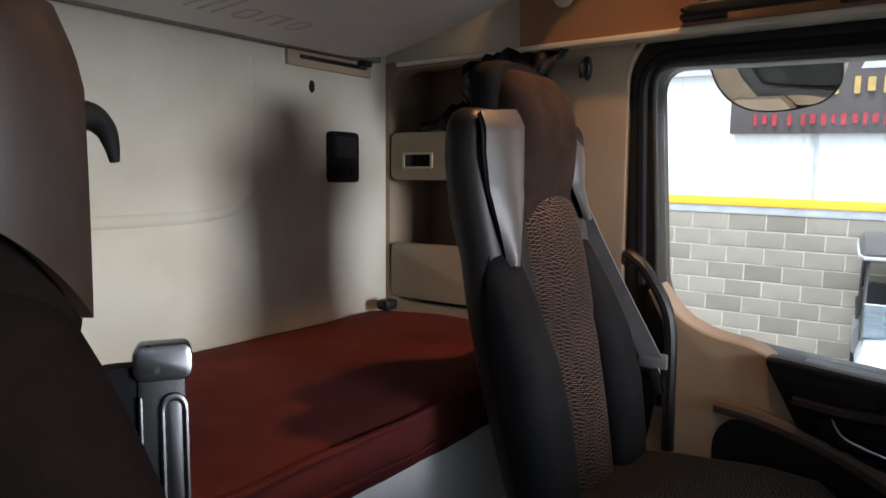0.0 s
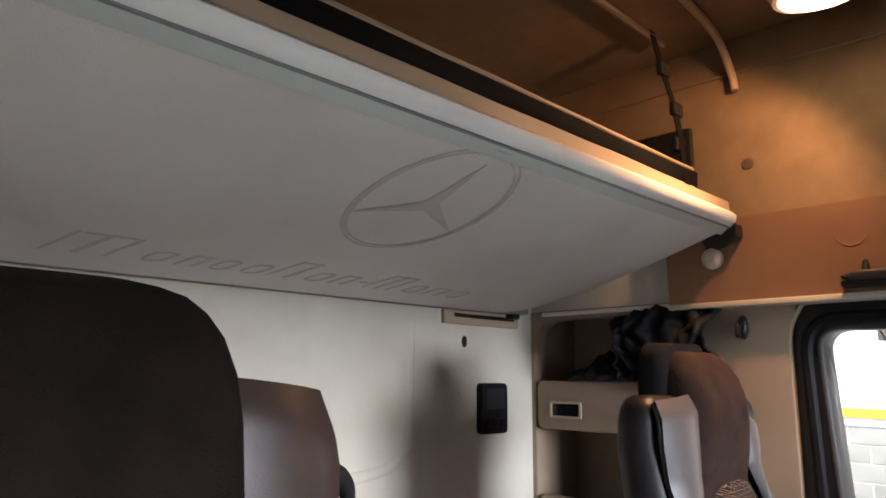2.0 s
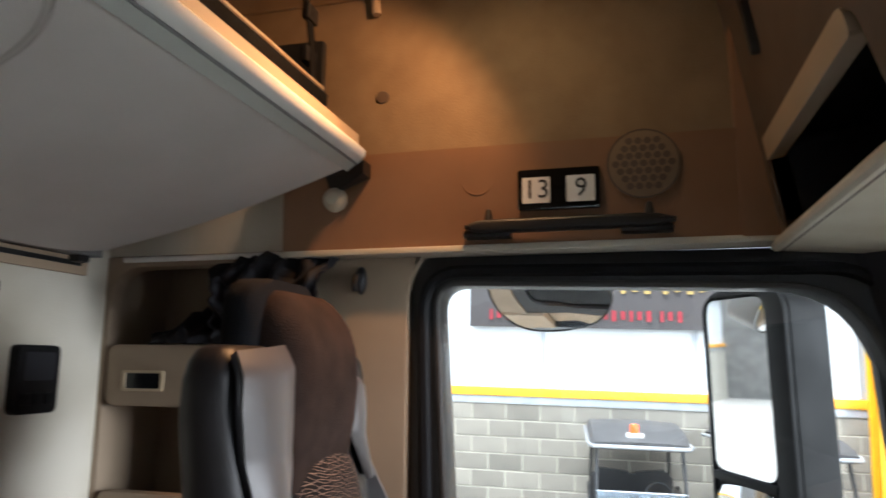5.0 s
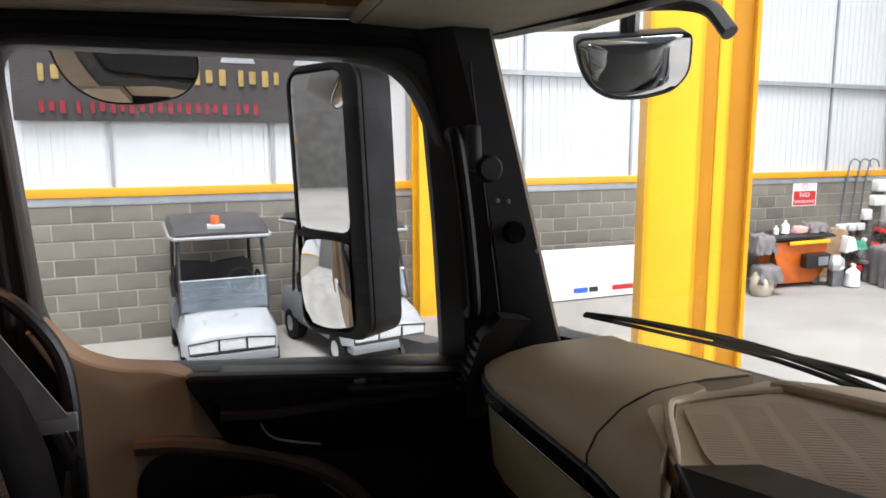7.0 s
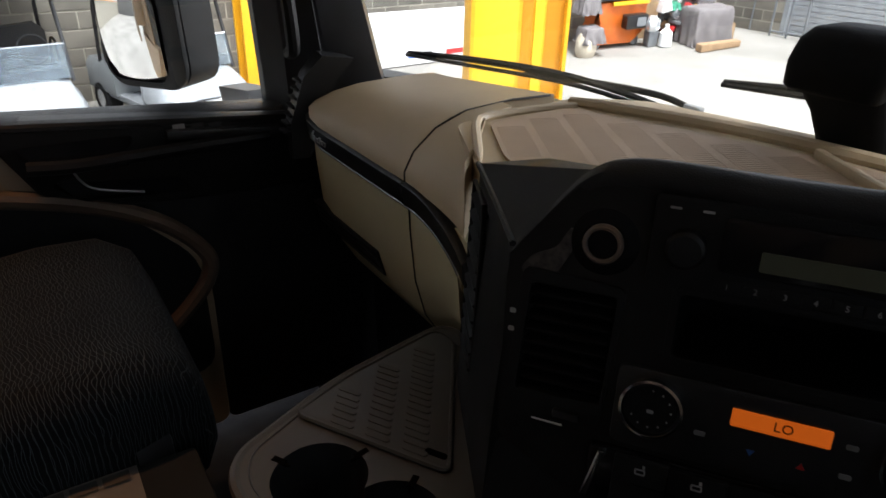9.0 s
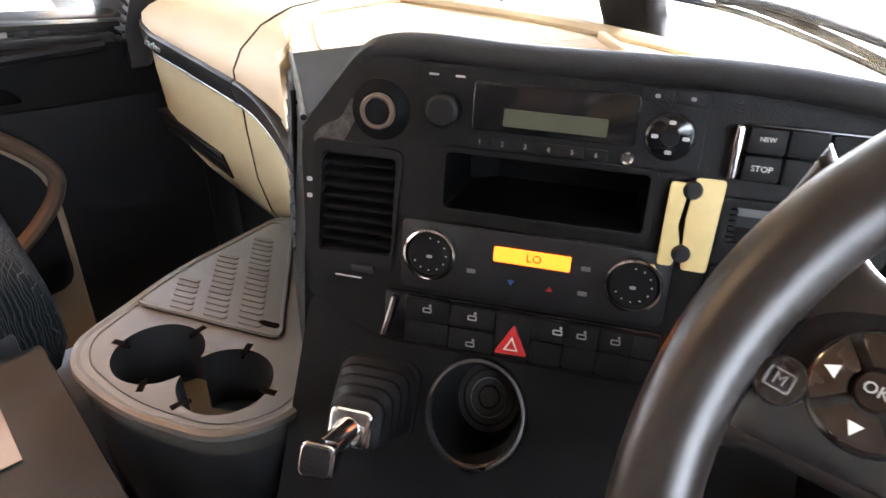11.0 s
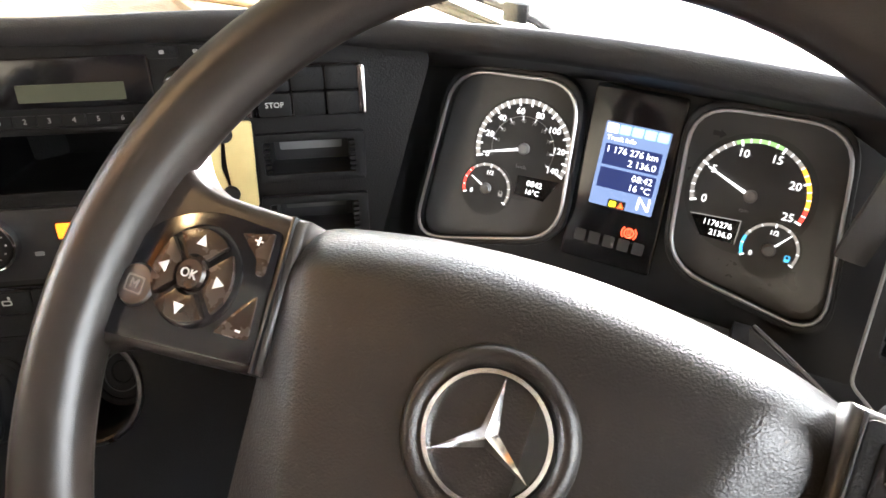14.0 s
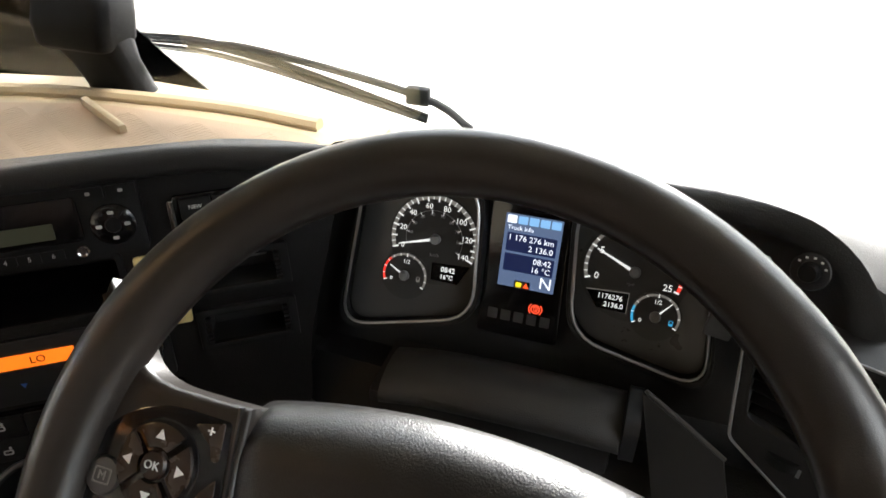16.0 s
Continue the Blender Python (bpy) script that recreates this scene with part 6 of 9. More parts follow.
part("chrome_bar", plate(rpoly([(-0.1155, -0.1405), (-0.1090, -0.1405), (-0.0995, -0.0975), (-0.1050, -0.0975)], 0.002, 3), 0.003, 0.010, 0.002), CHROME, sr, "chrome end bar", m=CON)
# centre vent at the console's left
cv = thing("centre_vent", "black slatted air vent in the console", "air vent", tuple(CON @ Vector((-0.145, -0.03, 0))))
part("frame", plate(rpoly([(-0.184, 0.040), (-0.190, -0.108), (-0.108, -0.080), (-0.102, 0.036)], 0.008, 3), 0.0, 0.003, 0.001, hole=rpoly([(-0.176, 0.028), (-0.180, -0.066), (-0.110, -0.062), (-0.108, 0.028)], 0.004, 3)), SOFTBLACK, cv, m=CON)
part("duct", well(slot_vent, 0.06, 0.0, 0.9), BLACK, cv, m=CON)
for k in range(9):
    part("slat", moved(box(0.066, 0.002, 0.010, 0.0005), CON @ Matrix.Translation((-0.1435, 0.021 - 0.0105 * k, -0.003)) @ pose(0, 0, 0, 25)), OUTBLACK, cv)
for y in (0.001, -0.0145):
    part("fan_mark", plate(rrect(0.005, 0.004, 0.001, 2, -0.1885, y), 0.003, 0.0034), KEYMARK, cv, "small pale fan symbol", m=CON)
part("slider", plate(rrect(0.022, 0.007, 0.002, 2, -0.135, -0.077), 0.003, 0.008, 0.0015), BLACK, cv, m=CON)
part("slider_mark", plate(rrect(0.026, 0.0014, 0.0005, 2, -0.150, -0.088), 0.003, 0.0034), PRINT, cv, m=CON)
# driver-side switch block and two open slots
ss = thing("key_block", "black key block with a chrome edge beside the instruments", "switch panel", tuple(CON @ Vector((0.21, 0.066, 0))))
part("bed", plate(rrect(0.095, 0.044, 0.003, 3, 0.209, 0.068), 0.0, 0.004, 0.001), GLOSSBLACK, ss, m=CON)
for r in range(2):
    for k in range(3):
        part("key", plate(rrect(0.027, 0.0195, 0.002, 2, 0.181 + 0.0285 * k, 0.0785 - 0.021 * r), 0.004, 0.010, 0.0015), SOFTBLACK, ss, m=CON)
writing("STOP", 0.0065, CON @ Matrix.Translation((0.181, 0.0575, 0.0102)), PRINT, ss)
writing("NEW", 0.005, CON @ Matrix.Translation((0.181, 0.080, 0.0102)), PRINT, ss)
part("chrome_edge", plate(rrect(0.006, 0.042, 0.0025, 3, 0.2545, 0.068), 0.003, 0.012, 0.002), CHROME, ss, "chrome edge bar", m=CON)
part("chrome_edge", plate(rrect(0.006, 0.042, 0.0025, 3, 0.1605, 0.068), 0.003, 0.012, 0.002), CHROME, ss, "chrome edge bar", m=CON)
for nm, yc in (("upper", 0.010), ("lower", -0.047)):
    sl = thing("card_slot", "black open card slot with ribbed ends", "storage slot", tuple(CON @ Vector((0.21, yc, 0))))
    part("frame", plate(rrect(0.094, 0.044, 0.003, 3, 0.207, yc), 0.0, 0.006, 0.002, hole=rrect(0.078, 0.029, 0.002, 3, 0.206, yc)), SOFTBLACK, sl, m=CON)
    part("inside", well(rrect(0.078, 0.029, 0.002, 3, 0.206, yc), 0.035, 0.0, 0.86), BLACK, sl, m=CON)
    part("floor_piece", plate(rrect(0.056, 0.012, 0.002, 3, 0.206, yc + 0.005), -0.035, -0.028), GREYP if nm == "upper" else DASHGREY, sl, m=CON)
    for e in (0.170, 0.243):
        for k in range(6):
            part("rib", plate(rrect(0.005, 0.0026, 0.0008, 2, e, yc - 0.0115 + 0.0046 * k), 0.0012, 0.0068), SOFTBLACK, sl, m=CON)
# yellow sticky bracket remains
br = thing("adhesive_bracket", "pale yellow adhesive bracket remains with two screws", "bracket", tuple(CON @ Vector((0.14, 0.01, 0))))
part("strip", plate(rpoly([(0.119, 0.040), (0.119, -0.030), (0.131, -0.030), (0.134, -0.01), (0.130, 0.005), (0.134, 0.040)], 0.003, 2), 0.006, 0.009, 0.001), BEIGEFOAM, br, m=CON)
part("strip", plate(rpoly([(0.137, 0.045), (0.135, 0.01), (0.138, -0.032), (0.158, -0.032), (0.160, 0.045)], 0.003, 2), 0.006, 0.009, 0.001), BEIGEFOAM, br, m=CON)
for y in (0.035, -0.018):
    part("screw", moved(lathe([(0.0, 0.012), (0.006, 0.012), (0.0075, 0.010), (0.0075, 0.006), (0.0, 0.006)], 18), CON @ Matrix.Translation((0.136, y, 0))), BLACK, br, "black screw head")

# lower console: gaiter, lever, round holder
gl = thing("gear_selector", "parking brake lever with a ribbed rubber gaiter and silver grip", "lever", (0.04, 0.10, 0.62))
GB, GT = Vector((0.007, 0.109, 0.591)), Vector((0.046, 0.058, 0.617))
G0 = frame_of(GB, (0.825, 0.565, 0), (-0.316, 0.462, 0.829))
gr = []
for k in range(19):
    t = k / 18
    c = G0.inverted() @ (GB.lerp(GT, t))
    w = (0.078 - 0.030 * t) * (1.0 if k % 4 < 2 else 0.90)
    gr.append([G0 @ Vector((x + c.x, y + c.y, c.z)) for x, y in rrect(w, w * 0.92, 0.016, 4)])
part("gaiter", loft(gr), RUBBER, gl, "ribbed black rubber gaiter", sharp=60)
part("gaiter_base", plate(rrect(0.084, 0.078, 0.018, 4), -0.002, 0.003, 0.001), LOWBLACK, gl, m=G0)
GC = G0.inverted() @ GT
part("collar", plate(rrect(0.039, 0.034, 0.007, 4, GC.x, GC.y), GC.z, GC.z + 0.012, 0.004, 3), CHROME, gl, "bright collar", m=G0)
tip = Vector((0.067, 0.013, 0.629))
part("stem", tube([GT, GT.lerp(tip, 0.35), GT.lerp(tip, 0.65), tip], [0.015, 0.0115, 0.0115, 0.013], 14), CHROME, gl, "bright stem")
GP = G0.inverted() @ tip
part("grip", plate(rrect(0.030, 0.028, 0.006, 4, GP.x, GP.y), GP.z - 0.004, GP.z + 0.010, 0.003, 3), CHROME, gl, "bright grip edge", m=G0)
part("grip_face", plate(rrect(0.025, 0.023, 0.005, 4, GP.x, GP.y), GP.z + 0.010, GP.z + 0.0125, 0.001), SOFTBLACK, gl, "black grip face", m=G0)
cu = thing("round_holder", "round black cup well with a dull metal ring", "cup holder", tuple(LOWC @ Vector((-0.016, -0.053, 0))))
H0 = LOWC @ Matrix.Translation((-0.016, -0.053, 0)) @ Matrix.Diagonal((1, 1.12, 1, 1))
part("ring", moved(lathe([(0.0415, -0.006), (0.0415, 0.002), (0.0435, 0.0045), (0.0465, 0.004), (0.0475, 0.0), (0.0475, -0.006)], 40), H0), GUNMETAL, cu, "dull metal ring")
part("inside", well(cup_hole, 0.09, -0.002, 0.80), BLACK, cu, "deep dark inside", m=LOWC)
for r in (0.010, 0.018, 0.026):
    part("floor_ring", moved(lathe([(r, 0.0), (r, 0.002), (r + 0.0015, 0.002), (r + 0.0015, 0.0)], 30), H0 @ Matrix.Translation((0, 0, -0.0915))), GREYP if r == 0.018 else SOFTBLACK, cu)

# tray with cup wells on the floor console beside it
ct = thing("cup_tray", "grey-brown console tray with a ribbed mat and two cup wells", "console tray", (-0.2, 0.05, 0.0))
# Glossless black for the clips; also paints the dark inside the slot.
CLIPVOID = material("clip_and_hole_black", (0.004, 0.004, 0.004), 0.95, scale=30, wear=0.05, spec=0.0, rough_var=0.02)
TRAYM = material("tray_plastic", (0.040, 0.037, 0.031), 0.55, scale=9, wear=0.15, grain=0.2, grain_scale=800)
outl = [(-0.292, -0.080), (-0.25, -0.096), (-0.16, -0.079), (-0.062, -0.022), (-0.045, 0.05), (-0.10, 0.118), (-0.30, 0.25), (-0.392, 0.235), (-0.356, 0.06)]
well1, well2 = (-0.217, -0.019, 0.0490), (-0.131, 0.017, 0.0490)


def twin_wells(grow):
    """Outline of two round wells that run into each other."""
    c1, c2 = Vector(well1[:2]), Vector(well2[:2])
    r = well1[2] + grow
    a = math.atan2(c2.y - c1.y, c2.x - c1.x)
    half = math.acos((c2 - c1).length / 2 / r)
    out = [(c1.x + r * math.cos(a + t), c1.y + r * math.sin(a + t)) for t in (half + (2 * math.pi - 2 * half) * k / 30 for k in range(31))]
    b = a + math.pi
    return out + [(c2.x + r * math.cos(b + t), c2.y + r * math.sin(b + t)) for t in (half + (2 * math.pi - 2 * half) * k / 30 for k in range(1, 30))]


holes_c = [twin_wells(0.0)]
part("top", pierced(rpoly(outl, [0.03, 0.03, 0.05, 0.05, 0.03, 0.02, 0.02, 0.03, 0.04], 5), holes_c, 0.535, 0.567), TRAYM, ct)
part("edge_roll", tube([(x, y, 0.562) for x, y in rpoly(outl, [0.03, 0.03, 0.05, 0.05, 0.03, 0.02, 0.02, 0.03, 0.04], 5)], 0.007, 8, closed=True), TRAYM, ct)
part("body", pierced(rpoly([(x * 0.97 - 0.005, y * 0.97) for x, y in outl], 0.03, 4), [twin_wells(0.001)], 0.0, 0.536), BLACK, ct, "dark console body")
tri_mat = [(-0.318, -0.006), (-0.150, 0.092), (-0.345, 0.222), (-0.378, 0.214), (-0.347, 0.07)]
part("mat", plate(rpoly(tri_mat, [0.015, 0.012, 0.02, 0.02, 0.02], 4), 0.5675, 0.5715, 0.001), TRAYM, ct, "grey ribbed mat")


row_, col_ = Vector((0.863, 0.504)), Vector((-0.83, 0.55))
for i in range(5):
    for k in range(1, 26):
        p = Vector((-0.300, 0.0)) + row_ * (0.046 * i) + col_ * (0.0112 * k - 0.03)
        if inside(p + row_ * 0.014, tri_mat, 0.009) and inside(p - row_ * 0.014, tri_mat, 0.009):
            part("mat_rib", plate(rrect(0.030, 0.0074, 0.0036, 3), 0.0, 0.0014, 0.0006, 1), TRAYM, ct, m=Matrix.Translation((p.x, p.y, 0.5714)) @ Matrix.Rotation(math.atan2(row_.y, row_.x), 4, "Z"))
part("mat_frame", tube([(x, y, 0.5705) for x, y in rpoly(tri_mat, [0.015, 0.012, 0.02, 0.02, 0.02], 4)], 0.0028, 6, closed=True), TRAYM, ct, "raised frame round the mat")
# A flat plate: the hole's shade is put into its black.
part("mat_slot", plate(rrect(0.026, 0.008, 0.0038, 4), 0.0, 0.001), CLIPVOID, ct, "flat dark plate for the finger slot", m=Matrix.Translation((-0.178, 0.094, 0.5712)) @ Matrix.Rotation(math.atan2(row_.y, row_.x), 4, "Z"))
part("tray_groove", tube([(x * 0.93 - 0.014, y * 0.90 + 0.004, 0.567) for x, y in rpoly(outl[:4] + outl[4:], [0.03, 0.03, 0.05, 0.05, 0.03, 0.02, 0.02, 0.03, 0.04], 5)], 0.0012, 6, closed=True), BLACK, ct, "thin groove inside the edge")
part("well_wall", loft([[(x, y, z) for x, y in twin_wells(0.0006)] for z in (0.560, 0.486)], caps=False), BLACK, ct, "dark well wall")
part("well_floor", plate(twin_wells(0.0), 0.484, 0.4935), material("well_film", (0.022, 0.028, 0.029), 0.45, spec=0.2, scale=30, wear=0.5), ct, "dull shiny well floor")
part("cup_well", well(twin_wells(0.0), 0.075, 0.566, 0.88), BLACK, ct, "deep dark twin cup well")
for (x, y, r), turns in ((well1, (211, 99, -40)), (well2, (127, 31, -88))):
    for a in map(radians, turns):
        at = Matrix.Translation((x, y, 0.5664)) @ Matrix.Rotation(a, 4, "Z")
        part("cup_clip", moved(box(0.016, 0.0075, 0.0022, 0.0006), at @ Matrix.Translation((r + 0.002, 0.0, 0.0))), CLIPVOID, ct, "small black spring clip")
        part("cup_clip", moved(box(0.014, 0.0028, 0.004, 0.0006), at @ Matrix.Translation((r - 0.004, 0.0, -0.002))), CLIPVOID, ct, "small black spring clip")

# ---- instruments ----
CLU = frame_of((0.496, 0.452, 0.772), (1, 0, 0), (0, 0.34, 0.94))
ic = thing("instrument_cluster", "lit instrument cluster with two round dials and a screen", "instrument cluster", (0.5, 0.46, 0.70))
part("hood_back", plate([(-0.28, -0.17), (0.26, -0.17), (0.20, 0.0), (0.10, 0.02), (-0.10, 0.02), (-0.24, 0.0)], -0.11, -0.10), BLACK, ic, m=CLU)
part("housing", plate(rpoly([(-0.235, -0.13), (0.21, -0.15), (0.225, 0.0), (0.20, 0.082), (0.06, 0.112), (-0.06, 0.110), (-0.238, 0.096)], 0.02, 4), -0.05, -0.012), BLACK, ic, m=CLU)
DIALFLOOR = material("dial_floor", (0.050, 0.049, 0.048), 0.30, scale=20, wear=0.12)
b1 = [(-0.1985, -0.098), (-0.053, -0.061), (-0.0612, 0.0805), (-0.181, 0.0735)]
b2 = [(0.046, -0.056), (0.180, -0.083), (0.156, 0.086), (0.0345, 0.082)]
for b, lab in ((b1, "left"), (b2, "right")):
    o = rpoly(b, 0.035, 6)
    cxy = (sum(p[0] for p in b) / 4, sum(p[1] for p in b) / 4)
    inner = [(cxy[0] + (x - cxy[0]) * 1.0, cxy[1] + (y - cxy[1]) * 1.0) for x, y in o]
    wide = [(cxy[0] + (x - cxy[0]) * 1.09, cxy[1] + (y - cxy[1]) * 1.09) for x, y in o]
    part("dial_floor", plate(inner, -0.012, -0.010), DIALFLOOR, ic, "dark grey dial face", m=CLU)
    part("dial_wall", plate(wide, -0.011, 0.006, 0.002, hole=[(cxy[0] + (x - cxy[0]) * 1.02, cxy[1] + (y - cxy[1]) * 1.02) for x, y in o]), BLACK, ic, m=CLU)
    part("bezel", moved(tube([(x, y, 0.006) for x, y in inner], 0.0017, 8, closed=True), CLU), SATIN, ic, "thin silver bezel")
DIALG = glowing("dial_band", (0.9, 0.86, 0.78), 0.0045, (0.20, 0.19, 0.175))
DIAL = glowing("dial_print", (0.9, 0.92, 0.9), 0.034, (0.6, 0.6, 0.6))
ORNG = glowing("dial_orange", (1.0, 0.45, 0.03), 0.03, (0.5, 0.2, 0.02))
REDG = glowing("dial_red", (1.0, 0.05, 0.03), 0.04, (0.4, 0.02, 0.02))
GREENG = glowing("dial_green", (0.35, 0.75, 0.22), 0.015, (0.20, 0.34, 0.15))
BLUEG = glowing("dial_blue", (0.05, 0.45, 0.8), 0.03, (0.02, 0.1, 0.2))
FACE = material("dial_face", (0.034, 0.033, 0.032), 0.5, scale=30, wear=0.1)


def dial(cx, cy, r, a0, a1, n, big, texts, colours, z=-0.0098, size=0.0085, thick=0.0016, band=0.0):
    """A round gauge: arc, ticks, numbers."""
    steps = 56
    for c0, c1, mat in colours:
        pts = []
        k0, k1 = int(c0 * steps), int(c1 * steps)
        bm = bmesh.new()
        edge = []
        for k in range(k0, k1 + 1):
            a = radians(a0 + (a1 - a0) * k / steps)
            edge.append([bm.verts.new((cx + q * math.cos(a), cy + q * math.sin(a), 0.0004)) for q in (r, r - (band or thick * 1.6))])
        for e0, e1 in zip(edge, edge[1:]):
            bm.faces.new((e0[0], e1[0], e1[1], e0[1]))
        bmesh.ops.recalc_face_normals(bm, faces=bm.faces[:])
        part("scale_arc", bm, mat, ic, m=CLU @ Matrix.Translation((0, 0, z)))
    ticks = []
    for k in range(n + 1):
        a = radians(a0 + (a1 - a0) * k / n)
        ln = (band * 1.55 if k % big == 0 else band) if band else r * (0.13 if k % big == 0 else 0.085)
        ticks.append(moved(box(ln, thick if k % big == 0 else thick * 0.6, 0.0004), Matrix.Translation((cx + (r - ln / 2) * math.cos(a), cy + (r - ln / 2) * math.sin(a), 0.0006)) @ Matrix.Rotation(a, 4, "Z")))
    part("scale_marking", join(*ticks), DIAL, ic, "white scale ticks", m=CLU @ Matrix.Translation((0, 0, z)))
    for f, s in texts:
        a = radians(a0 + (a1 - a0) * f)
        rr = r * (0.755 if r > 0.03 else 0.64)
        writing(s, size, CLU @ Matrix.Translation((cx + rr * math.cos(a), cy + rr * math.sin(a), z + 0.0006)), DIAL, ic, 0.0002)


def needle(cx, cy, ln, ang, mat, z=-0.0075, w=0.0016):
    a = radians(ang)
    bm = plate([(-0.004, -w), (ln, -w * 0.3), (ln, w * 0.3), (-0.004, w)], 0.0, 0.001)
    part("needle", bm, mat, ic, m=CLU @ Matrix.Translation((cx, cy, z)) @ Matrix.Rotation(a, 4, "Z"))
    part("needle_hub", moved(lathe([(0.0, 0.004), (0.004, 0.004), (0.0055, 0.002), (0.0055, -0.001), (0.0, -0.001)], 20), CLU @ Matrix.Translation((cx, cy, z))), GREYP, ic)


part("dial_disc", moved(lathe([(0.0, 0.0006), (0.049, 0.0006), (0.049, 0.0), (0.0, 0.0)], 44), CLU @ Matrix.Translation((-0.1070, 0.0112, -0.0102))), FACE, ic, "dark dial disc")
dial(-0.1070, 0.0112, 0.0468, 199, -23, 28, 2, [(k / 7, str(20 * k)) for k in range(8)], [(0, 1, DIALG)], z=-0.0094, size=0.0082, band=0.0042)
dial(-0.1070, 0.0112, 0.0310, 196, -22, 9, 1, [], [(0, 1, GREYP)], z=-0.0094, thick=0.0005)
for k in range(1, 9):
    a = radians(196 - 218 * k / 9)
    writing(str(10 * k), 0.0052, CLU @ Matrix.Translation((-0.1070 + 0.0265 * math.cos(a), 0.0112 + 0.0265 * math.sin(a), -0.0088)), GREYP, ic, 0.0002)
needle(-0.1050, 0.0122, 0.041, 196, DIAL)
writing("km/h", 0.005, CLU @ Matrix.Translation((-0.1050, -0.0055, -0.0088)), GREYP, ic)
part("dial_disc", moved(lathe([(0.0, 0.0006), (0.0265, 0.0006), (0.0265, 0.0), (0.0, 0.0)], 36), CLU @ Matrix.Translation((-0.1352, -0.0338, -0.0095))), FACE, ic)
dial(-0.1352, -0.0335, 0.0245, 200, -28, 12, 6, [(0, "0"), (0.5, "1/2")], [(0, 0.3, REDG), (0.3, 1, DIALG)], z=-0.0087, size=0.0060, thick=0.001, band=0.0024)
needle(-0.1352, -0.0335, 0.019, 150, DIAL, w=0.001)
part("clock_window", plate([(-0.1065, -0.0135), (-0.0655, -0.0115), (-0.0770, -0.0330), (-0.1065, -0.0325)][::-1], -0.0098, -0.0090), GLOSSBLACK, ic, m=CLU)
writing("0842", 0.0078, CLU @ Matrix.Translation((-0.0885, -0.0192, -0.0086)), DIAL, ic)
writing("16°C", 0.0068, CLU @ Matrix.Translation((-0.0895, -0.0272, -0.0086)), DIAL, ic)
part("dial_disc", moved(lathe([(0.0, 0.0006), (0.052, 0.0006), (0.052, 0.0), (0.0, 0.0)], 44), CLU @ Matrix.Translation((0.0955, 0.0165, -0.0102))), FACE, ic, "dark dial disc")
dial(0.0950, 0.0165, 0.0470, 198, -18, 25, 5, [(0, "0"), (0.2, "5"), (0.4, "10"), (0.6, "15"), (0.8, "20"), (1.0, "25")], [(0, 0.38, DIALG), (0.38, 0.6, GREENG), (0.6, 0.72, DIALG), (0.72, 0.93, ORNG), (0.93, 1, REDG)], z=-0.0094, size=0.0095, band=0.0034)
needle(0.0965, 0.0160, 0.042, 156, DIAL)
part("dial_disc", moved(lathe([(0.0, 0.0006), (0.025, 0.0006), (0.025, 0.0), (0.0, 0.0)], 36), CLU @ Matrix.Translation((0.1227, -0.0245, -0.0095))), FACE, ic)
dial(0.1227, -0.0245, 0.0232, 205, -25, 8, 4, [(0, "0"), (0.5, "1/2")], [(0, 0.2, BLUEG), (0.2, 1, DIALG)], z=-0.0087, size=0.0060, thick=0.001, band=0.0024)
needle(0.1227, -0.0245, 0.021, 50, DIAL, w=0.001)
part("odometer_window", plate([(0.0535, -0.0085), (0.0955, -0.0060), (0.0955, -0.0275), (0.0660, -0.0265)][::-1], -0.0098, -0.0090), GLOSSBLACK, ic, m=CLU)
part("odometer_line", plate([(0.0535, -0.0085), (0.0955, -0.0060), (0.0955, -0.0068), (0.0535, -0.0093)][::-1], -0.0090, -0.0086), DIALG, ic, m=CLU)
part("odometer_line", plate([(0.0948, -0.0062), (0.0955, -0.0060), (0.0955, -0.0275), (0.0948, -0.0275)][::-1], -0.0090, -0.0086), DIALG, ic, m=CLU)
writing("1176276", 0.0070, CLU @ Matrix.Translation((0.0775, -0.0137, -0.0086)), DIAL, ic)
writing("2136.0", 0.0070, CLU @ Matrix.Translation((0.0820, -0.0217, -0.0086)), DIAL, ic)
part("tank_symbol", plate(rrect(0.004, 0.0055, 0.0008, 2, 0.1379, -0.0285), -0.0088, -0.0084, hole=rrect(0.0025, 0.0028, 0.0004, 2, 0.1379, -0.0275)), BLUEG, ic, "small blue tank symbol", m=CLU)
part("tank_symbol", plate(rrect(0.004, 0.0055, 0.0008, 2, -0.1200, -0.0355), -0.0088, -0.0084, hole=rrect(0.0025, 0.0028, 0.0004, 2, -0.1200, -0.0345)), DIALG, ic, "small white tank symbol", m=CLU)
part("hint_arrow", plate([(0.054, 0.0595), (0.060, 0.0595), (0.060, 0.0575), (0.0650, 0.0615), (0.060, 0.0655), (0.060, 0.0635), (0.054, 0.0635)], -0.0098, -0.0094), INK, ic, "dark unlit arrow symbol", m=CLU)
writing("rpm", 0.0045, CLU @ Matrix.Translation((0.0945, 0.0030, -0.0088)), GREYP, ic)
# middle screen
part("screen_panel", plate(rpoly([(-0.050, -0.075), (0.034, -0.075), (0.030, 0.085), (-0.050, 0.085)], 0.004, 2), -0.012, -0.004, 0.002), GLOSSBLACK, ic, "glossy screen panel", m=CLU)
SCR = glowing("screen_blue", (0.13, 0.19, 0.33), 0.032, (0.02, 0.02, 0.03))
SCRD = glowing("screen_dark", (0.010, 0.018, 0.07), 0.035, (0.01, 0.01, 0.02))
SCRW = glowing("screen_white", (0.85, 0.9, 1.0), 0.05, (0.5, 0.5, 0.5))
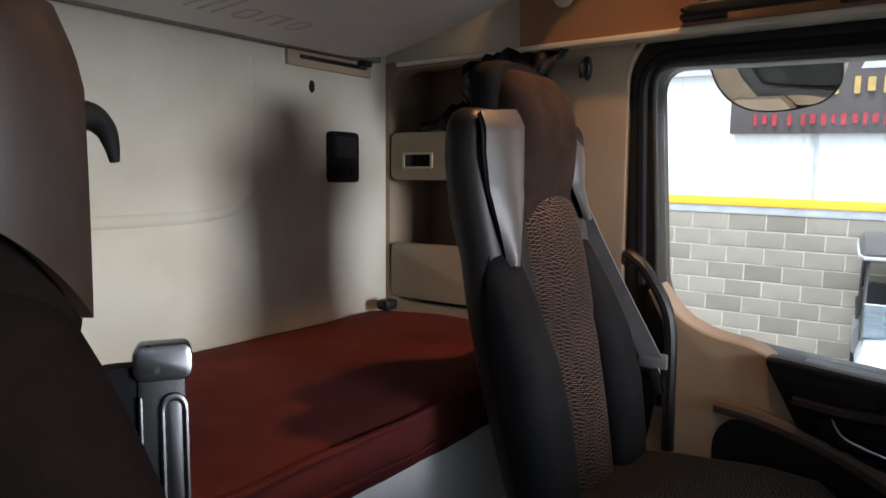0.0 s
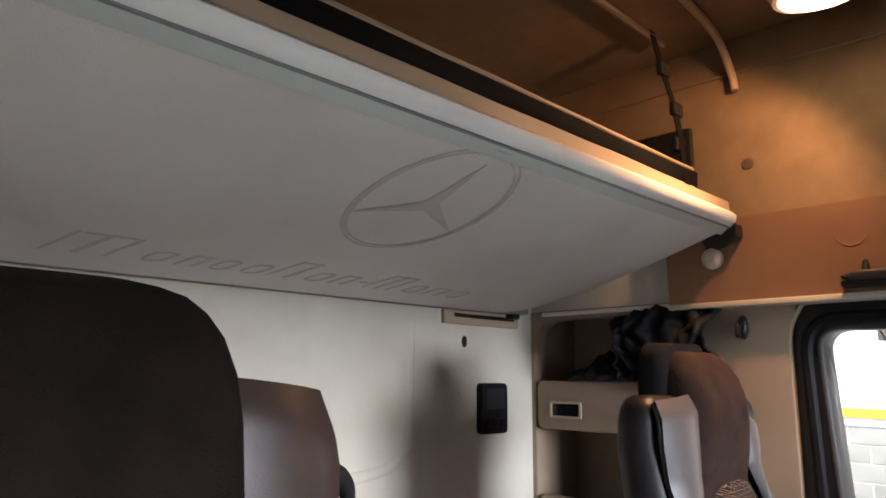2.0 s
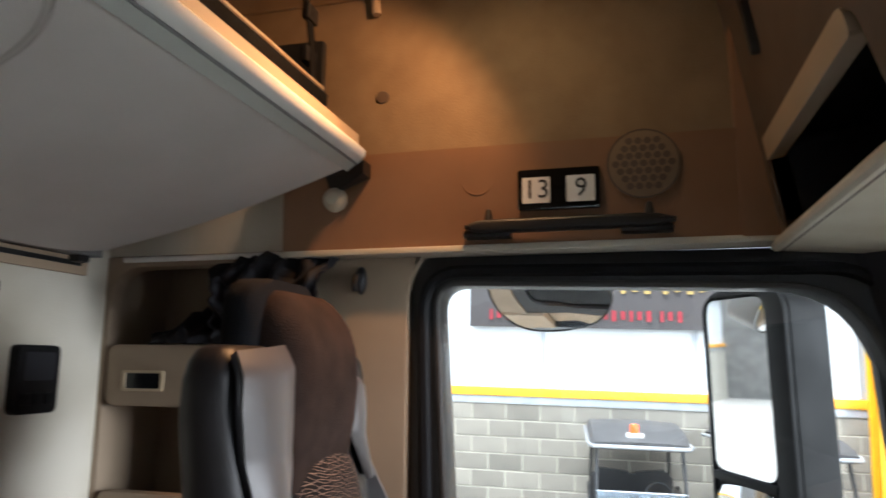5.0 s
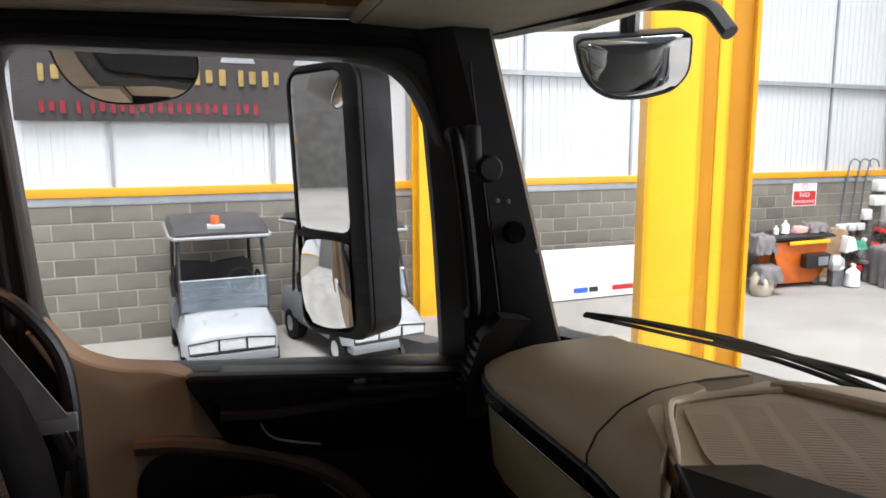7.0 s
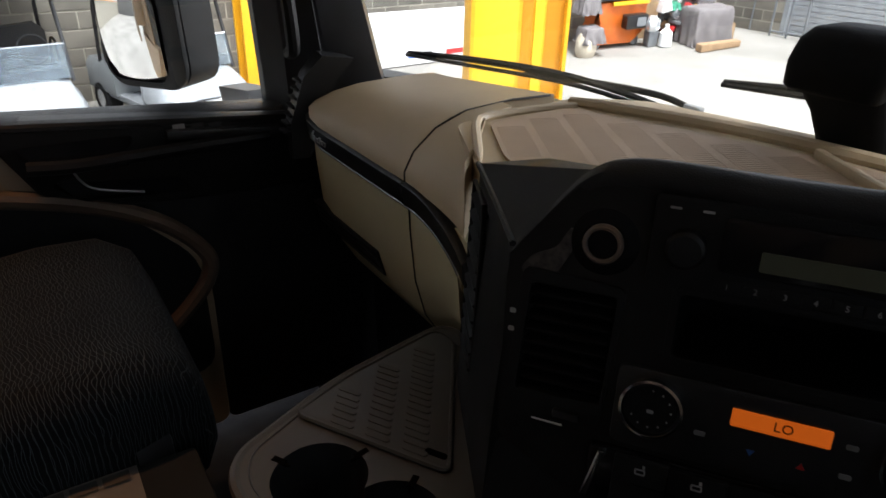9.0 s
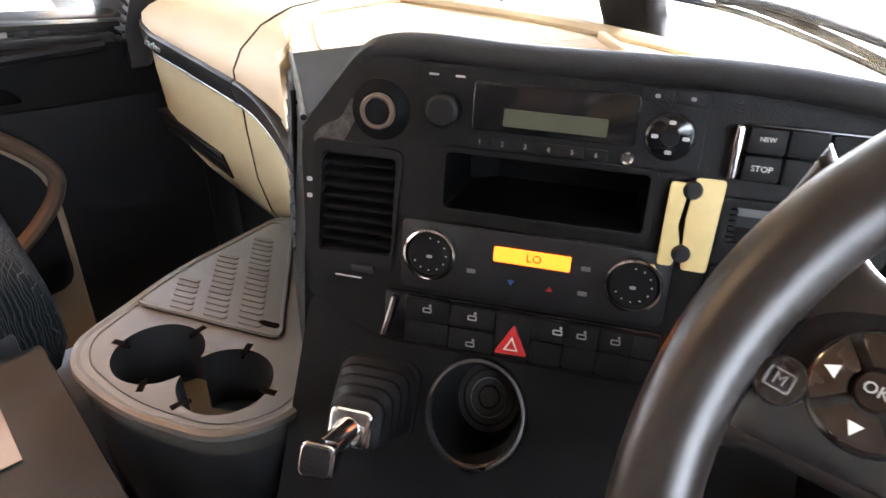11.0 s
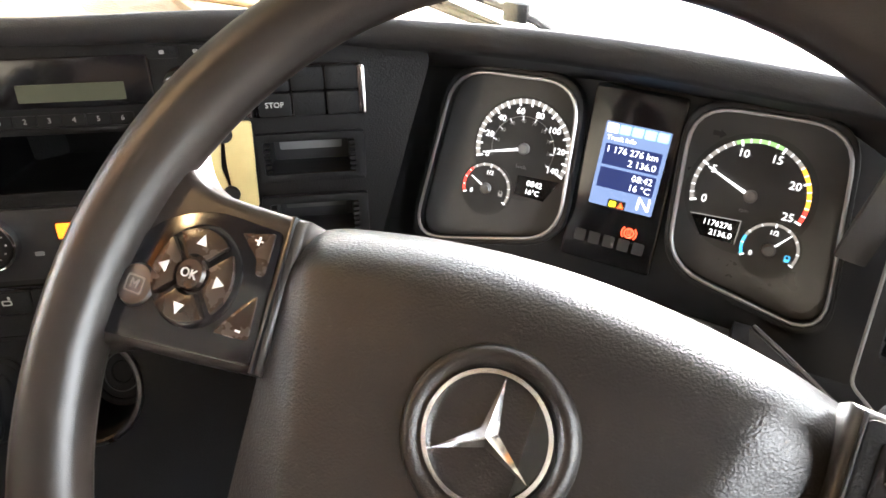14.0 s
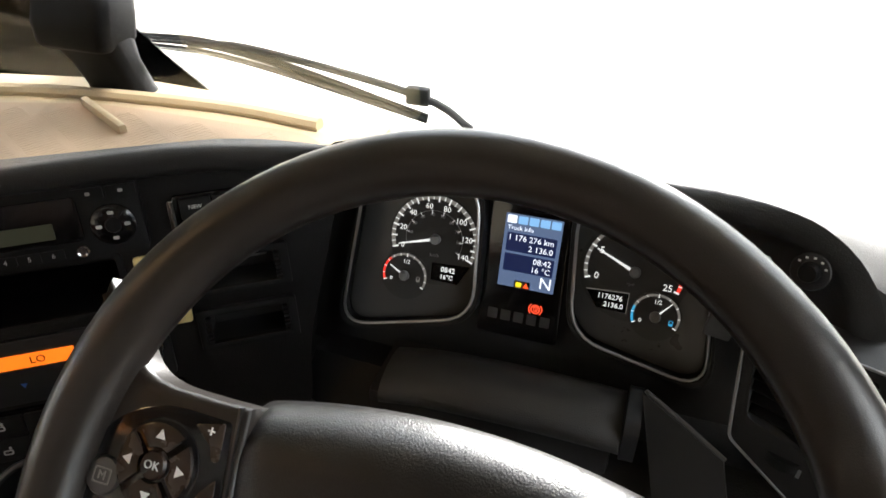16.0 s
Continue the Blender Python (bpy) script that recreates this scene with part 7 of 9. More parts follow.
SCRC = glowing("screen_cyan", (0.25, 0.55, 0.9), 0.04, (0.1, 0.1, 0.2))
part("screen", plate(rrect(0.057, 0.075, 0.001, 2, -0.0055, 0.0165), -0.004, -0.0034), SCR, ic, "lit blue screen", m=CLU)
for i in range(5):
    part("screen_tab", plate(rrect(0.0095, 0.008, 0.001, 2, -0.0275 + 0.011 * i, 0.0485), -0.0034, -0.0031), SCRW if i == 0 else SCRC, ic, m=CLU)
part("screen_field", plate(rrect(0.050, 0.019, 0.001, 2, -0.0055, 0.0255), -0.0034, -0.0031), SCRD, ic, m=CLU)
part("screen_field", plate(rrect(0.050, 0.018, 0.001, 2, -0.0055, 0.0045), -0.0034, -0.0031), SCRD, ic, m=CLU)
writing("Truck info", 0.0062, CLU @ Matrix.Translation((-0.031, 0.0400, -0.0029)), SCRW, ic, 0.0001, "LEFT")
for s, y in (("1 176 276 km", 0.0300), ("2 136.0", 0.0208), ("08:42", 0.0085), ("16 °C", 0.0000)):
    writing(s, 0.0083, CLU @ Matrix.Translation((0.017, y, -0.0029)), SCRW, ic, 0.0001, "RIGHT")
writing("N", 0.017, CLU @ Matrix.Translation((0.014, -0.0125, -0.0029)), SCRW, ic, 0.0001)
part("warning_field", plate(rrect(0.016, 0.008, 0.001, 2, -0.009, -0.0175), -0.0034, -0.0030), INK, ic, m=CLU)
part("warning_mark", plate(rrect(0.006, 0.005, 0.001, 2, -0.0125, -0.0175), -0.0030, -0.0027), glowing("warn_yellow", (1.0, 0.75, 0.02), 0.05), ic, m=CLU)
part("warning_mark", plate([(-0.008, -0.020), (-0.002, -0.020), (-0.005, -0.0145)], -0.0030, -0.0027), glowing("warn_red", (1.0, 0.10, 0.02), 0.06), ic, m=CLU)
for i in range(5):
    part("dark_lamp", plate(rrect(0.010, 0.011, 0.001, 2, -0.035 + 0.0135 * i, -0.0525), -0.004, -0.0036), FACE, ic, m=CLU)
WR = glowing("brake_red", (1.0, 0.08, 0.03), 0.05)
part("brake_lamp", moved(tube([(0.008 + 0.0042 * math.cos(t), -0.040 + 0.0042 * math.sin(t), -0.0032) for t in (2 * math.pi * i / 20 for i in range(20))], 0.0008, 6, closed=True), CLU), WR, ic, "lit red brake lamp")
part("brake_lamp", plate(rrect(0.0045, 0.005, 0.001, 2, 0.008, -0.040), -0.004, -0.0030), WR, ic, m=CLU)
for s in (1, -1):
    part("brake_lamp", moved(tube([(0.008 + s * 0.0066 * math.cos(t), -0.040 + 0.0066 * math.sin(t), -0.0032) for t in (-0.8 + 0.2 * i for i in range(9))], 0.0007, 6), CLU), WR, ic)
writing("P", 0.006, CLU @ Matrix.Translation((0.008, -0.040, -0.0026)), INK, ic)
# lower cover below the instruments, and the vent at the right end
part("lower_cover", loft([[(0.28, 0.385, 0.665), (0.75, 0.36, 0.665), (0.80, 0.50, 0.64), (0.28, 0.50, 0.64)], [(0.27, 0.33, 0.60), (0.78, 0.29, 0.60), (0.80, 0.5, 0.60), (0.27, 0.50, 0.60)], [(0.27, 0.38, 0.10), (0.78, 0.38, 0.10), (0.80, 0.5, 0.10), (0.27, 0.50, 0.10)]]), SOFTBLACK, dash, "black lower cover", sharp=30)
part("driver_top", plate(rpoly([(0.26, 0.57), (0.72, 0.54), (0.83, 0.40), (1.0, 0.36), (1.02, 0.44), (0.78, 0.57), (0.30, 0.60)], 0.02, 3), 0.76, 0.822, 0.01), DASHGREY, dash, "dark dashboard top ahead of the wheel")
part("driver_end", span(0.79, 1.04, 0.33, 0.45, 0.45, 0.80, 0.02), SOFTBLACK, dash)
part("knee_panel", sheet(lambda u, v: Vector((0.618 + 0.075 * u + 0.045 * v, 0.372 - 0.030 * u - 0.085 * v, 0.724 - 0.030 * u - 0.145 * v)), 6, 8, 0.006), DASHBLACK, dash, "smooth black panel beside the column")
part("panel_edge", tube([(0.620, 0.371, 0.7255), (0.655, 0.357, 0.712), (0.694, 0.341, 0.695)], 0.0022, 6), DASHGREY, dash, "paler panel edge")
part("side_strip", moved(box(0.022, 0.008, 0.085, 0.003), Matrix.Translation((0.668, 0.372, 0.845)) @ pose(0, 0, 0, 0, 8, 0)), DASHGREY, dash, "paler strip between dials and vent")
rv = thing("driver_vent", "black slatted air vent with a silver grip beside the instruments", "air vent", (0.725, 0.345, 0.70))
RV = frame_of((0.724, 0.345, 0.764), (0.94, -0.33, 0.0), (0.0, 0.06, 1.0))
vent_o = rpoly([(-0.032, -0.048), (0.052, -0.100), (0.064, -0.02), (0.058, 0.070), (-0.047, 0.070)], 0.007, 3)
vent_i = rpoly([(-0.024, -0.020), (0.050, -0.036), (0.054, 0.0), (0.049, 0.060), (-0.037, 0.060)], 0.006, 3)
part("frame", plate(vent_o, -0.05, 0.004, 0.002, hole=vent_i), DASHBLACK, rv, "dark vent frame", m=RV)
part("edge", moved(tube([(x * 1.0, y, 0.0045) for x, y in vent_o], 0.0014, 6, closed=True), RV), GREYP, rv, "thin paler frame edge")
part("well", plate(vent_i, -0.04, -0.03), INK, rv, m=RV)
for k in range(8):
    part("slat", moved(box(0.086, 0.0024, 0.018, 0.0007), RV @ Matrix.Translation((0.008 + 0.0006 * k, 0.052 - 0.0112 * k, -0.008)) @ pose(0, 0, 0, 28, 0, -4)), OUTBLACK, rv)
for k in range(6):
    part("fin", moved(box(0.0018, 0.080, 0.008, 0.0004), RV @ Matrix.Translation((-0.022 + 0.0135 * k, 0.014, -0.022))), OUTBLACK, rv)
part("grip", moved(box(0.030, 0.005, 0.012, 0.002), RV @ Matrix.Translation((-0.001, 0.026, 0.002)) @ pose(0, 0, 0, 0, 0, -10)), SATIN, rv, "silver vent grip")
part("lower_face", plate(rpoly([(-0.026, -0.046), (0.046, -0.090), (0.052, -0.042), (-0.024, -0.026)], 0.004, 3), -0.004, 0.0015), BLACK, rv, m=RV)
wheel_v = part("thumbwheel", moved(lathe([(0.0, -0.005), (0.018, -0.005), (0.018, 0.005), (0.0, 0.005)], 24), RV @ Matrix.Translation((0.012, -0.048, -0.008)) @ pose(0, 0, 0, 90) @ pose(0, 0, 0, 0, 0, 0)), SOFTBLACK, rv)
part("wheel_mark", moved(box(0.003, 0.009, 0.002, 0.0006), RV @ Matrix.Translation((0.026, -0.052, 0.004))), SATIN, wheel_v, "silver mark")
part("mark", moved(box(0.026, 0.0022, 0.0008), RV @ Matrix.Translation((0.006, -0.0605, 0.0022)) @ pose(0, 0, 0, 0, 0, -24)), PRINT, rv, "white print line")
part("mark", plate(circle(0.0024, 12, -0.012, -0.0505), 0.0015, 0.002), PRINT, rv, m=RV)
part("mark", plate(rrect(0.007, 0.0045, 0.001, 2, 0.026, -0.072), 0.0015, 0.002), KEYMARK, rv, m=RV)
ls = thing("light_switch", "round black light switch knob", "light switch", (0.71, 0.37, 0.85))
LS = frame_of((0.712, 0.372, 0.880), (0.86, -0.44, 0.03), (0.0, 0.3, 0.95))
part("plate", moved(lathe([(0.0, 0.002), (0.026, 0.002), (0.028, 0.0), (0.0, 0.0)], 30), LS @ Matrix.Scale(0.52, 4)), BLACK, ls)
part("knob", moved(lathe([(0.0, 0.016), (0.012, 0.016), (0.014, 0.012), (0.015, 0.002), (0.0, 0.002)], 26), LS @ Matrix.Scale(0.52, 4)), SOFTBLACK, ls)
for k in range(5):
    a = radians(30 + 30 * k)
    part("mark", plate(rrect(0.004, 0.003, 0.0008, 2, 0.021 * math.cos(a), 0.021 * math.sin(a)), 0.002, 0.0024), PRINT, ls, m=LS @ Matrix.Scale(0.52, 4))

# ---- steering wheel ----
WH = frame_of((0.510, 0.057, 0.890), (1, 0, 0), (0, 0.725, 0.69))
sw_ = thing("steering_wheel", "black leather steering wheel with keys on the spokes", "steering wheel", (0.51, 0.057, 0.85))
RM = 0.1918
rim = bmesh.new()
rg = []
for i in range(96):
    a = 2 * math.pi * i / 96
    deg = math.degrees(a) % 360
    grip = 1.0 + 0.10 * max(0, math.cos(radians((deg - 160) * 3))) * (1 if 130 < deg < 190 else 0) + 0.10 * max(0, math.cos(radians((deg - 20) * 3))) * (1 if deg < 50 or deg > 350 else 0)
    ring = []
    for j in range(16):
        b = 2 * math.pi * j / 16
        rr = RM + 0.0172 * grip * math.cos(b)
        ring.append((0.0075 + rr * math.cos(a), 0.0025 + rr * math.sin(a), 0.0160 * math.sin(b)))
    rg.append(ring)
part("rim", loft(rg + [rg[0]], caps=False), LEATHER, sw_, "worn black leather rim", m=WH, sharp=80)


def cover_point(x, y):
    """Height of the airbag cover: a flat middle, sloping cheeks, a rolled upper edge."""
    top = 0.0672 - (1.15 if x < 0.005 else 1.28) * (x - 0.005) ** 2
    d = max(0.0, top - y)
    z = 0.0060 - 0.30 * x * x
    if d < 0.034:
        z -= 0.040 * (1 - math.sqrt(max(0.0, 1 - (1 - d / 0.034) ** 2)))
    left, right = -0.0690 - 0.29 * y, 0.0865 + 0.27 * y
    cheek = max(0.0, left - x, x - right)
    return z - 0.42 * cheek


def cover_sheet():
    rows = []
    ny = 44
    for j in range(ny + 1):
        v = j / ny
        row = []
        for i in range(61):
            y_mid = -0.10 + 0.166 * (1 - (1 - v) ** 1.5)
            left, right = -0.0690 - 0.29 * y_mid, 0.0865 + 0.27 * y_mid
            x_lo, x_hi = -0.0905 - 0.09 * y_mid, 0.1175 + 0.38 * y_mid
            if i <= 8:
                x = x_lo + (left - x_lo) * i / 8
            elif i <= 50:
                x = left + (right - left) * (i - 8) / 42
            else:
                x = right + (x_hi - right) * (i - 50) / 10
            top = 0.0672 - (1.15 if x < 0.005 else 1.28) * (x - 0.005) ** 2
            y = -0.10 + (top + 0.10) * (1 - (1 - v) ** 1.5)
            row.append(Vector((x, y, cover_point(x, y))))
        first, last = row[0].copy(), row[-1].copy()
        first.z, last.z = -0.036, -0.036
        rows.append([first] + row + [last])
    bm = bmesh.new()
    vs = [[bm.verts.new(p) for p in r] for r in rows]
    low = [bm.verts.new((p.x, p.y - 0.002, -0.036)) for p in rows[0]]
    ring_faces(bm, vs[0], low, closed=False)
    for a, b in zip(vs, vs[1:]):
        ring_faces(bm, b, a, closed=False)
    bmesh.ops.remove_doubles(bm, verts=bm.verts[:], dist=1e-5)
    bmesh.ops.recalc_face_normals(bm, faces=bm.faces[:])
    return bm


part("airbag_cover", cover_sheet(), COVERHIDE, sw_, "grained black airbag cover", m=WH, sharp=50)
arm_l = smooth_path([(-0.192, 0.100, 0), (-0.172, 0.078, 0), (-0.158, 0.061, 0), (-0.142, 0.054, 0), (-0.118, 0.0525, 0), (-0.090, 0.0525, 0)], 4)
arm_l = [(p.x, p.y) for p in arm_l] + [(-0.086, -0.015), (-0.120, -0.020), (-0.160, -0.0245), (-0.178, -0.034), (-0.192, -0.056), (-0.2, 0.02)]
part("spoke", plate(arm_l[::-1], -0.022, 0.0, 0.007, 4), LEATHER, sw_, "leather spoke flowing into the rim", m=WH, sharp=60)
arm_r = smooth_path([(0.118, 0.048, 0), (0.135, 0.0465, 0), (0.152, 0.046, 0), (0.164, 0.051, 0), (0.177, 0.068, 0), (0.192, 0.090, 0)], 4)
arm_r = [(0.115, -0.020)] + [(p.x, p.y) for p in arm_r] + [(0.2, 0.02), (0.196, -0.060), (0.182, -0.046), (0.165, -0.032), (0.140, -0.026)]
part("spoke", plate(arm_r[::-1], -0.022, 0.0, 0.007, 4), LEATHER, sw_, "leather spoke flowing into the rim", m=WH, sharp=60)
part("key_plate", plate(rpoly([(-0.172, -0.022), (-0.090, -0.012), (-0.097, 0.044), (-0.135, 0.045), (-0.160, 0.034), (-0.176, 0.006)], [0.006, 0.003, 0.003, 0.012, 0.012, 0.01], 4), -0.003, 0.0006, 0.0006), GLOSSBLACK, sw_, "black plastic key plate", m=WH)
part("key_plate", plate(rpoly([(0.1200, -0.016), (0.170, -0.022), (0.178, 0.006), (0.168, 0.036), (0.152, 0.0425), (0.1225, 0.0445)], [0.003, 0.006, 0.01, 0.010, 0.006, 0.003], 4), -0.003, 0.0008, 0.0006), SOFTBLACK, sw_, "black plastic key plate", m=WH)
part("spoke_trim", plate([(-0.0958, 0.052), (-0.0895, -0.014), (-0.0882, -0.014), (-0.0942, 0.052)], -0.004, 0.0012, 0.0003), GUNMETAL, sw_, "thin silver line", m=WH)
part("spoke_trim", plate([(0.1188, -0.016), (0.1197, -0.016), (0.1222, 0.046), (0.1212, 0.046)], -0.004, 0.0012, 0.0003), GUNMETAL, sw_, "thin silver line", m=WH)
part("lower_spoke", plate(rpoly([(-0.04, -0.19), (0.04, -0.19), (0.06, -0.095), (-0.06, -0.095)], 0.01, 3), -0.024, -0.004, 0.006, 3), SOFTBLACK, sw_, m=WH)
# keys on the spokes
# Black keys given a brown base: warm reflections painted into their colour.
KEYSHEEN = material("key_warm_sheen", (0.020, 0.0135, 0.0105), 0.26, second=(0.034, 0.020, 0.013), scale=60, spec=0.5, wear=0.3)
def key_pad(cx, cy):
    S = WH @ Matrix.Translation((cx, cy, 0)) @ Matrix.Diagonal((0.80, 0.80, 1, 1))
    pad = part("key_pad", moved(lathe([(0.0, 0.0022), (0.0265, 0.0022), (0.0285, 0.001), (0.029, -0.002), (0.0, -0.002)], 40), S), GLOSSBLACK, sw_, "round key pad")
    for k in range(4):
        a = radians(90 * k)
        seg = []
        for t in range(9):
            b = a + radians(-39 + 78 * t / 8)
            seg.append((0.0258 * math.cos(b), 0.0258 * math.sin(b)))
        for t in range(8, -1, -1):
            b = a + radians(-33 + 66 * t / 8)
            seg.append((0.0110 * math.cos(b), 0.0110 * math.sin(b)))
        part("arrow_key", plate(seg, 0.002, 0.0045, 0.001), KEYSHEEN, pad, m=S)
        d, s = Vector((math.cos(a), math.sin(a))), Vector((-math.sin(a), math.cos(a)))
        c = d * 0.0188
        part("arrow", plate([tuple(c + d * 0.0034), tuple(c - d * 0.0026 + s * 0.0034), tuple(c - d * 0.0026 - s * 0.0034)], 0.0045, 0.0048), PRINT, pad, "white arrow", m=S)
    part("ok_key", moved(lathe([(0.0, 0.0055), (0.008, 0.0055), (0.0092, 0.004), (0.0092, 0.002), (0.0, 0.002)], 26), S), KEYSHEEN, pad)
    writing("OK", 0.0075, S @ Matrix.Translation((0, 0, 0.0057)), KEYMARK, pad)


key_pad(-0.1306, 0.0152)
part("menu_key", moved(lathe([(0.0, 0.002), (0.009, 0.002), (0.010, 0.0005), (0.010, -0.002), (0.0, -0.002)], 24), WH @ Matrix.Translation((-0.1585, 0.003, 0))), GUNMETAL, sw_, "satin grey menu key")
part("menu_mark", plate(rrect(0.010, 0.008, 0.001, 2, -0.1585, 0.003), 0.002, 0.0023, hole=rrect(0.0085, 0.0065, 0.001, 2, -0.1585, 0.003)), GREYP, sw_, m=WH)
writing("M", 0.0062, WH @ Matrix.Translation((-0.1585, 0.003, 0.0022)), GREYP, sw_)
part("volume_key", plate(rpoly([(-0.1165, 0.0390), (-0.1050, 0.0300), (-0.1030, 0.0235), (-0.0985, 0.0240), (-0.1000, 0.0428)], 0.0015, 2), -0.002, 0.0014, 0.0008), KEYSHEEN, sw_, "black volume key", m=WH)
part("volume_key", plate(rpoly([(-0.1128, -0.0045), (-0.0950, -0.0028), (-0.0975, 0.0165), (-0.1035, 0.0100)], 0.0015, 2), -0.002, 0.0014, 0.0008), KEYSHEEN, sw_, "black volume key", m=WH)
writing("+", 0.008, WH @ Matrix.Translation((-0.1062, 0.0372, 0.0018)), PRINT, sw_)
writing("-", 0.009, WH @ Matrix.Translation((-0.1005, 0.0005, 0.0018)), PRINT, sw_)
part("phone_key", plate(rpoly([(0.1262, 0.016), (0.146, 0.020), (0.150, 0.037), (0.1272, 0.039)], 0.003, 3), -0.002, 0.0015, 0.001), GLOSSBLACK, sw_, m=WH)
part("phone_mark", moved(tube(smooth_path([(0.131, 0.0260, 0.0018), (0.134, 0.0300, 0.0018), (0.141, 0.0300, 0.0018), (0.144, 0.0265, 0.0018)], 5), 0.0012, 6), WH), KEYMARK, sw_, "grey receiver symbol")
S_R = WH @ Matrix.Translation((0.150, -0.004, 0)) @ Matrix.Diagonal((0.72, 0.72, 1, 1))
r_pad = part("key_pad", moved(lathe([(0.0, 0.0022), (0.0265, 0.0022), (0.0285, 0.001), (0.029, -0.002), (0.0, -0.002)], 40), S_R), GLOSSBLACK, sw_, "round key pad")
part("pad_rim", moved(lathe([(0.0285, 0.0), (0.0295, 0.0022), (0.0305, 0.0)], 40), S_R), GUNMETAL, r_pad)
# hub motif: a silver ring with three tapered bars
HUB = WH @ Matrix.Translation((0.0125, -0.0025, 0.0016)) @ Matrix.Diagonal((0.82, 0.82, 1, 1))
part("hub_dish", moved(lathe([(0.0402, 0.0010), (0.0392, 0.0048), (0.0372, 0.0074), (0.0348, 0.0082), (0.0322, 0.0070), (0.0303, 0.0050), (0.0290, 0.0040), (0.0290, 0.0), (0.0402, 0.0)], 56), HUB), COVERHIDE, sw_, "raised grained hub ring", sharp=60)
part("hub_disc", moved(lathe([(0.0, 0.0042), (0.0285, 0.0042), (0.0285, 0.001), (0.0, 0.001)], 44), HUB), GLOSSBLACK, sw_, "glossy black hub disc")
part("hub_ring", moved(lathe([(0.0255, 0.0045), (0.0265, 0.0075), (0.0285, 0.0075), (0.0295, 0.0045)], 44), HUB), CHROME, sw_, "silver ring")
for k in range(3):
    a = radians(90 + 120 * k)
    bar = bmesh.new()
    tip = bar.verts.new((0.0255, 0, 0.0005))
    l, r_, t_, bk = bar.verts.new((0.002, 0.0042, 0)), bar.verts.new((0.002, -0.0042, 0)), bar.verts.new((0.0, 0, 0.0042)), bar.verts.new((-0.002, 0, 0))
    for f in ((tip, l, t_), (tip, t_, r_), (tip, r_, bk), (tip, bk, l), (l, bk, t_), (bk, r_, t_)):
        bar.faces.new(f)
    bmesh.ops.recalc_face_normals(bar, faces=bar.faces[:])
    part("hub_bar", bar, CHROME, sw_, "silver tapered bar", m=HUB @ Matrix.Translation((0, 0, 0.0042)) @ Matrix.Rotation(a, 4, "Z"), sharp=10)
# column, stalk, key
col = thing("steering_column", "black steering column cover with a lever", "steering column", (0.5, 0.25, 0.6))
part("shroud", loft([[WH @ Vector((x, y, -0.035)) for x, y in rrect(0.14, 0.12, 0.04, 5, 0, -0.02)], [WH @ Vector((x, y, -0.12)) for x, y in rrect(0.17, 0.15, 0.04, 5, 0, -0.03)], [WH @ Vector((x, y, -0.30)) for x, y in rrect(0.18, 0.16, 0.04, 5, 0, -0.04)]]), BLACK, col)
part("binnacle_lip", loft([[(p.x, p.y + 0.036 * math.cos(a), p.z - 0.036 + 0.020 * math.sin(a)) for a in (math.pi * k / 9 for k in range(-2, 12))] for p in smooth_path([(0.372, 0.372, 0.704), (0.42, 0.366, 0.719), (0.49, 0.362, 0.727), (0.56, 0.362, 0.727), (0.606, 0.366, 0.721)], 5)]), LIPHIDE, col, "grained dark leather roll over the column", sharp=60)
part("lip_end", loft([[(x, y, z) for y, z in rrect(0.060, 0.050, 0.012, 4, 0.362, 0.690)] for x in (0.607, 0.620)]), BLACK, col, "black end piece")
part("lip_foot", span(0.36, 0.60, 0.338, 0.42, 0.620, 0.676, 0.008), DASHBLACK, col)
part("stalk", tube([WH @ Vector((0.07, 0.01, -0.075)), WH @ Vector((0.13, 0.040, -0.055)), WH @ Vector((0.20, 0.046, -0.052))], [0.008, 0.009, 0.009], 10), BLACK, col, "black lever")
part("stalk_plate", plate(rrect(0.125, 0.026, 0.010, 5, 0.200, 0.046), -0.058, -0.041, 0.004), SOFTBLACK, col, m=WH)
writing("+", 0.009, WH @ Matrix.Translation((0.170, 0.0515, -0.0405)), PRINT, col)
writing("-", 0.009, WH @ Matrix.Translation((0.170, 0.0435, -0.0405)), PRINT, col)
part("stalk_mark", moved(tube([(0.157 + 0.0045 * math.cos(t), 0.0475 + 0.0045 * math.sin(t), -0.0405) for t in (2 * math.pi * i / 16 for i in range(16))], 0.0012, 6, closed=True), WH), PRINT, col)
ky = thing("ignition_key", "ignition key with a small blue-grey tag on a ring", "key", (0.40, 0.22, 0.62))
part("barrel", moved(lathe([(0.0, 0.02), (0.014, 0.02), (0.016, 0.0), (0.0, 0.0)], 20), frame_of((0.405, 0.235, 0.665), (1, 0, 0), (0, 0.5, 0.86))), SATIN, ky)
part("bow", moved(box(0.018, 0.008, 0.030, 0.004), Matrix.Translation((0.405, 0.212, 0.650))), BLACK, ky)
part("tag", moved(box(0.016, 0.006, 0.040, 0.005), Matrix.Translation((0.402, 0.215, 0.615)) @ pose(0, 0, 0, 10, 12, 0)), material("key_tag", (0.06, 0.10, 0.16), 0.3), ky, "dark blue tag")
part("ring", tube([(0.404 + 0.012 * math.cos(t), 0.212, 0.637 + 0.012 * math.sin(t)) for t in (2 * math.pi * i / 16 for i in range(16))], 0.001, 6, closed=True), CHROME, ky, "wire ring")
for dx in (-0.004, 0.004):
    part("cord", tube(smooth_path([(0.402 + dx, 0.213, 0.598), (0.402 + 2.2 * dx, 0.212, 0.580), (0.404 + 2.6 * dx, 0.211, 0.560)], 4), 0.001, 6), BELT, ky)
